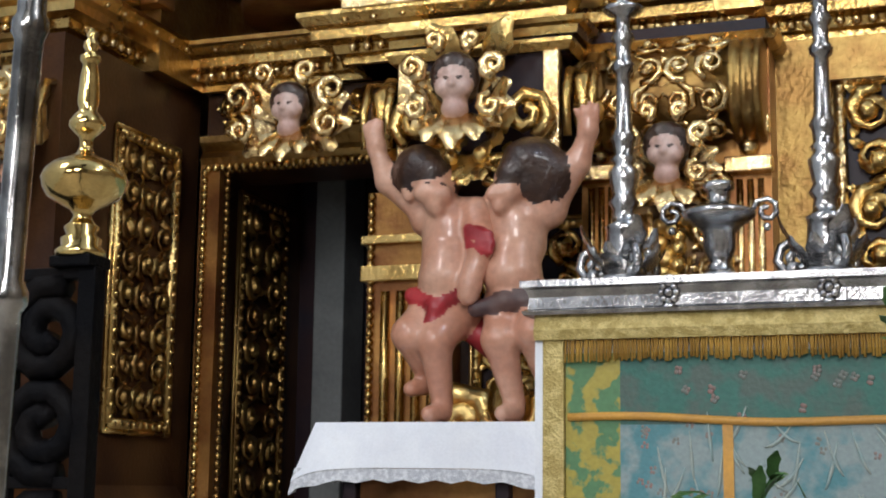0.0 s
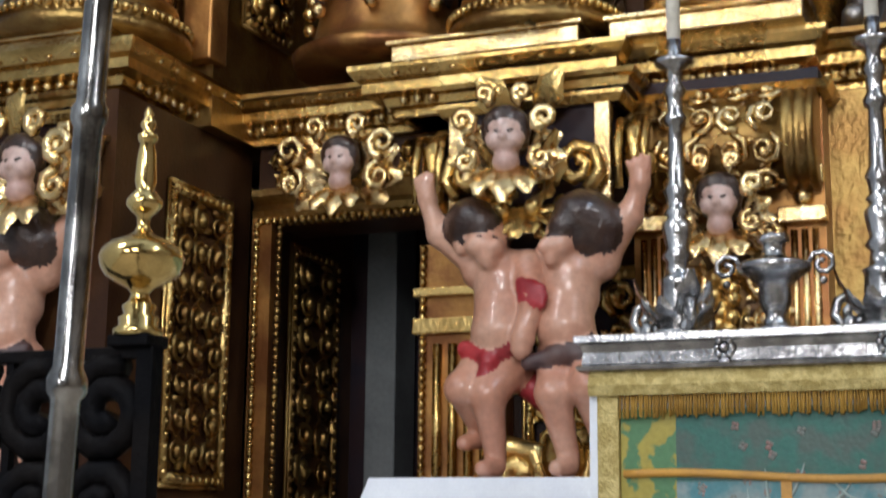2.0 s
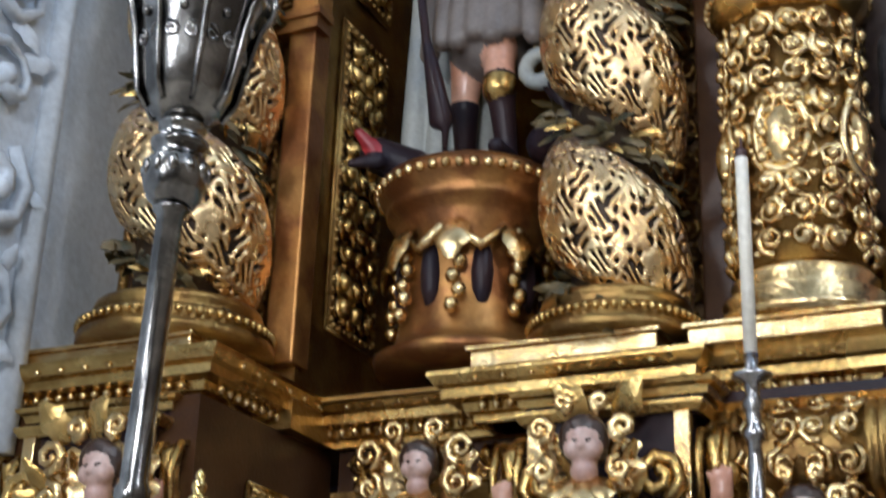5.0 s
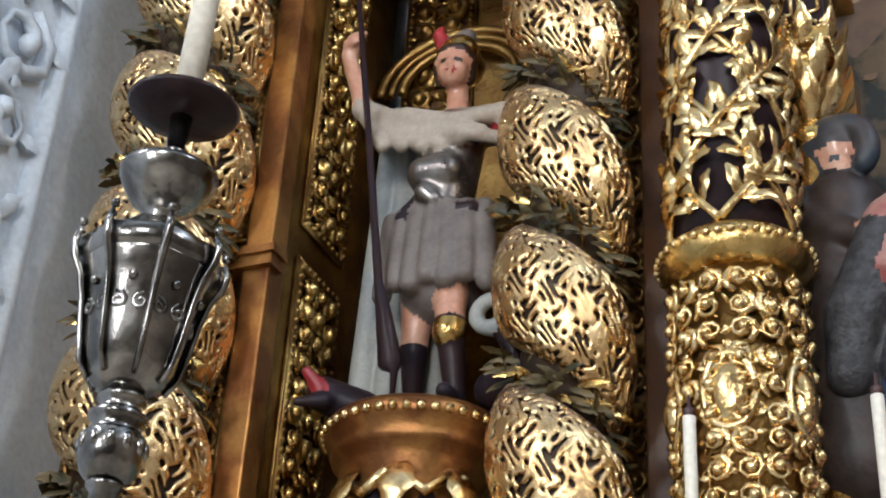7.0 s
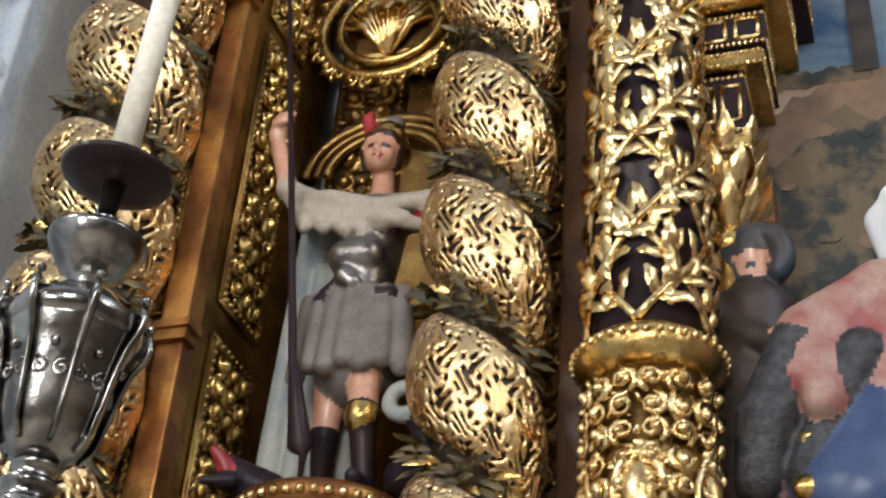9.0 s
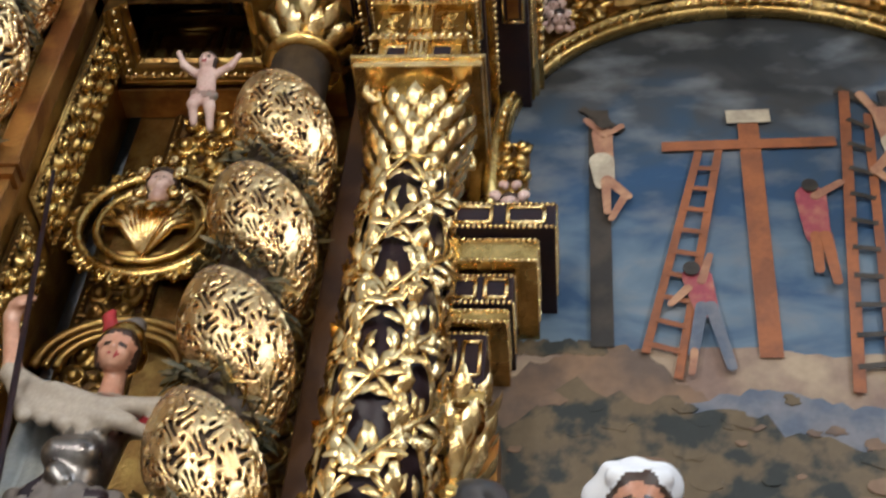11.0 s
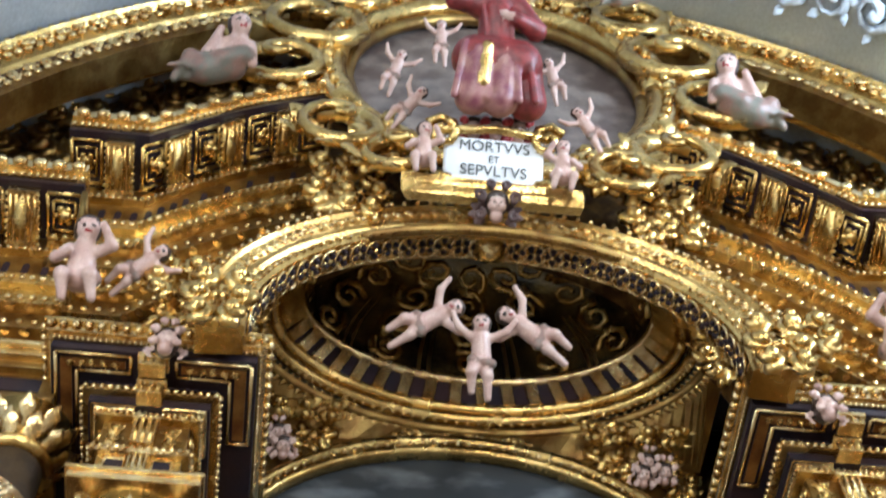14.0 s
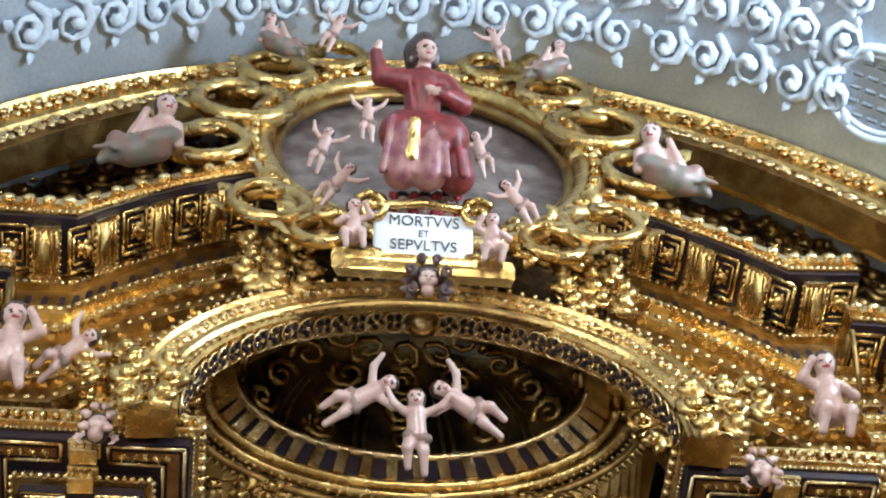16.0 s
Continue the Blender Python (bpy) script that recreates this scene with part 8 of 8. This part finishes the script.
for sx in (-1, 1):
    scrollwork(0.5, 0.6, 0.2, 161, 0.045, flat(ACX + sx * 1.76, 4.70, 9.62), so)
    scrollwork(0.45, 0.5, 0.18, 163, 0.04, flat(ACX + sx * 2.05, 4.80, 9.95), so)
tagged(part("arch_foot_carving", so.data(), GOLD, retable, smooth=True), kind="stuff")
cherub((0.857, 4.300, 11.666), "red-winged cherub head in a row of three", 0, 0.62, 0.5, None, RED, False)
cherub((1.020, 4.300, 11.695), "red-winged cherub head in a row of three", 0, 0.62, 0.5, None, RED, False)
cherub((1.193, 4.300, 11.725), "red-winged cherub head in a row of three", 0, 0.62, 0.5, None, RED, False)
cherub((1.020, 4.500, 10.872), "cherub head with grey-brown wings over the arch", 0, 0.62, 0.8, None, BROWNCLOTH, False)
cherub((-1.017, 4.900, 9.398), "pale cherub head peeping over the ledge", 0, 0.62, 0.5, None, SKIN_PALE, False)
cherub((3.046, 4.900, 9.283), "pale cherub head peeping over the ledge", 0, 0.62, 0.5, None, SKIN_PALE, False)
cherub((-2.731, 6.100, 8.381), "small cherub head on the medallion", 0, 0.8, 0.6)

for sx in (-1, 1):
    for dx, dz in ((0.0, 0.0), (0.11, -0.10), (-0.05, -0.15)):
        cherub((PCX + sx * (1.33 + dx), 6.20, 10.36 + dz), "small rosy cherub head clustered in the spandrel", 0, 0.46, 0.55, None, SKIN_PALE, False)

for ob in scene.objects:
    if ob.name.startswith("cherub_head") and ob.location.z > 9.5:
        ob.matrix_basis = Matrix.Translation(ob.location) @ pose(0, 0, 0, 45, 0, 0)

# inscribed tablet
tab = thing("inscribed_tablet", (1.007, 4.400, 11.33), "pale tablet with dark capital letters in a gilded frame", "tablet")
tab.matrix_basis = Matrix.Translation(tab.location) @ pose(0, 0, 0, 40, 0, 0)
part("board", boxes((-0.36, 0.36, 0, 0.05, -0.19, 0.19), bevel=0.02), LINEN, tab)
so = Soup()
for s in (-1, 1):
    for z, hd in ((0.20, 1), (-0.20, -1)):
        so.tube([(s * (0.36 + x), -0.02, z + q) for x, q in spiral(0.02, 0, 0.13, 0.5, 1.4, hd)], 0.035, 6)
so.tube([(-0.40, -0.01, 0.22), (0, -0.02, 0.26), (0.40, -0.01, 0.22)], 0.035, 6)
so.tube([(-0.40, -0.01, -0.23), (0, -0.02, -0.24), (0.40, -0.01, -0.23)], 0.035, 6)
part("tablet_frame", so.data(), GOLD, tab, smooth=True)
INK = shader("dark_ink", (0.06, 0.07, 0.07), 0.7, 0, (0.10, 0.11, 0.11), 8, 60, 0.05)
for txt, z, sz in (("MORTVVS", 0.085, 0.115), ("ET", 0.0, 0.075), ("SEPVLTVS", -0.105, 0.115)):
    cu = bpy.data.curves.new("lettering", "FONT")
    cu.body, cu.size, cu.align_x, cu.extrude = txt, sz, "CENTER", 0.003
    cu.materials.append(INK)
    ob = new("lettering", cu)
    ob.parent = tab
    ob.matrix_basis = pose(0, -0.006, z, 90, 0, 0)
part("tablet_ledge", sweep([(0.459, 4.750, 11.489), (0.435, 4.500, 10.969), (1.563, 4.500, 10.932), (1.650, 4.750, 11.450)], [(0, -0.08), (0.05, -0.06), (0.08, 0), (0.10, 0.05), (0, 0.06)]), GOLD, retable)
so = Soup()
for s in (-1, 1):
    scrollwork(0.7, 0.7, 0.22, 131, 0.05, flat(ACX + 0.12 + s * 0.85, 4.62, 11.75), so)
    scrollwork(0.6, 0.9, 0.22, 133, 0.05, flat(ACX + 0.12 + s * 1.15, 4.75, 11.4), so)
tagged(part("tablet_carving", so.data(), GOLD, retable, smooth=True), kind="stuff")

# ---- white stucco scrolls on the vault and the side wall ----
so = Soup()
arc = lambda u, v, d: (VCX + (VHW - d) * math.sin(u / 6.6), 3.75 + v, VZ0 + (VH - d) * math.cos(u / 6.6))
for u0 in (-3.6, -1.2, 1.2, 3.6):
    scrollwork(2.3, 1.4, 0.50, 141 + int(u0), 0.055, lambda u, v, d, u0=u0: arc(u + u0, v - 0.25, d), so, mirror=False)
for u0 in (-3.6, -1.2, 1.2, 3.6):
    so.tube([arc(u0 - 1.2 + 0.1 * i, -1.05, 0.0) for i in range(25)], 0.05, 6)
tagged(part("vault_stucco", so.data(), WHITE, None, "white stucco scrollwork of the vault", smooth=True), "white stucco scrollwork on the vault", "stucco", kind="stuff")
so = Soup()
scrollwork(1.9, 6.0, 0.5, 151, 0.045, flat(XL, 3.7, 6.6, 1, 0), so, mirror=False)
so.tube([(XL, 4.75, 3.2), (XL, 4.75, 9.6)], 0.07, 8)
tagged(part("wall_stucco", so.data(), WHITE, None, "", smooth=True), "white stucco scrollwork on the side wall", "stucco", kind="stuff")
INKGREY = shader("grey_lettering", (0.16, 0.17, 0.18), 0.8, 0, (0.22, 0.23, 0.24), 8, 60, 0.05)
CU, CV = 4.92, 0.10
so = Soup()
for rr, tk in ((0.50, 0.05), (0.42, 0.03)):
    so.tube([arc(CU + rr * math.cos(a), CV + rr * 0.8 * math.sin(a), 0.02) for a in (2 * math.pi * i / 36 for i in range(37))], tk, 6)
cartouche = setting(part("vault_roundel", so.data(), WHITE, smooth=True), "white stucco roundel with grey lettering on the vault", "stucco")
for k in range(5):
    n = (3, 4, 4, 4, 3)[k]
    for i in range(n):
        so = Soup()
        u0, v0 = CU - 0.075 * n + 0.15 * i, CV + 0.24 - 0.12 * k
        so.tube([arc(u0 + 0.02, v0, 0.012), arc(u0 + 0.12, v0, 0.012)], 0.022, 5)
        part("letter_bar", so.data(), INKGREY, cartouche)
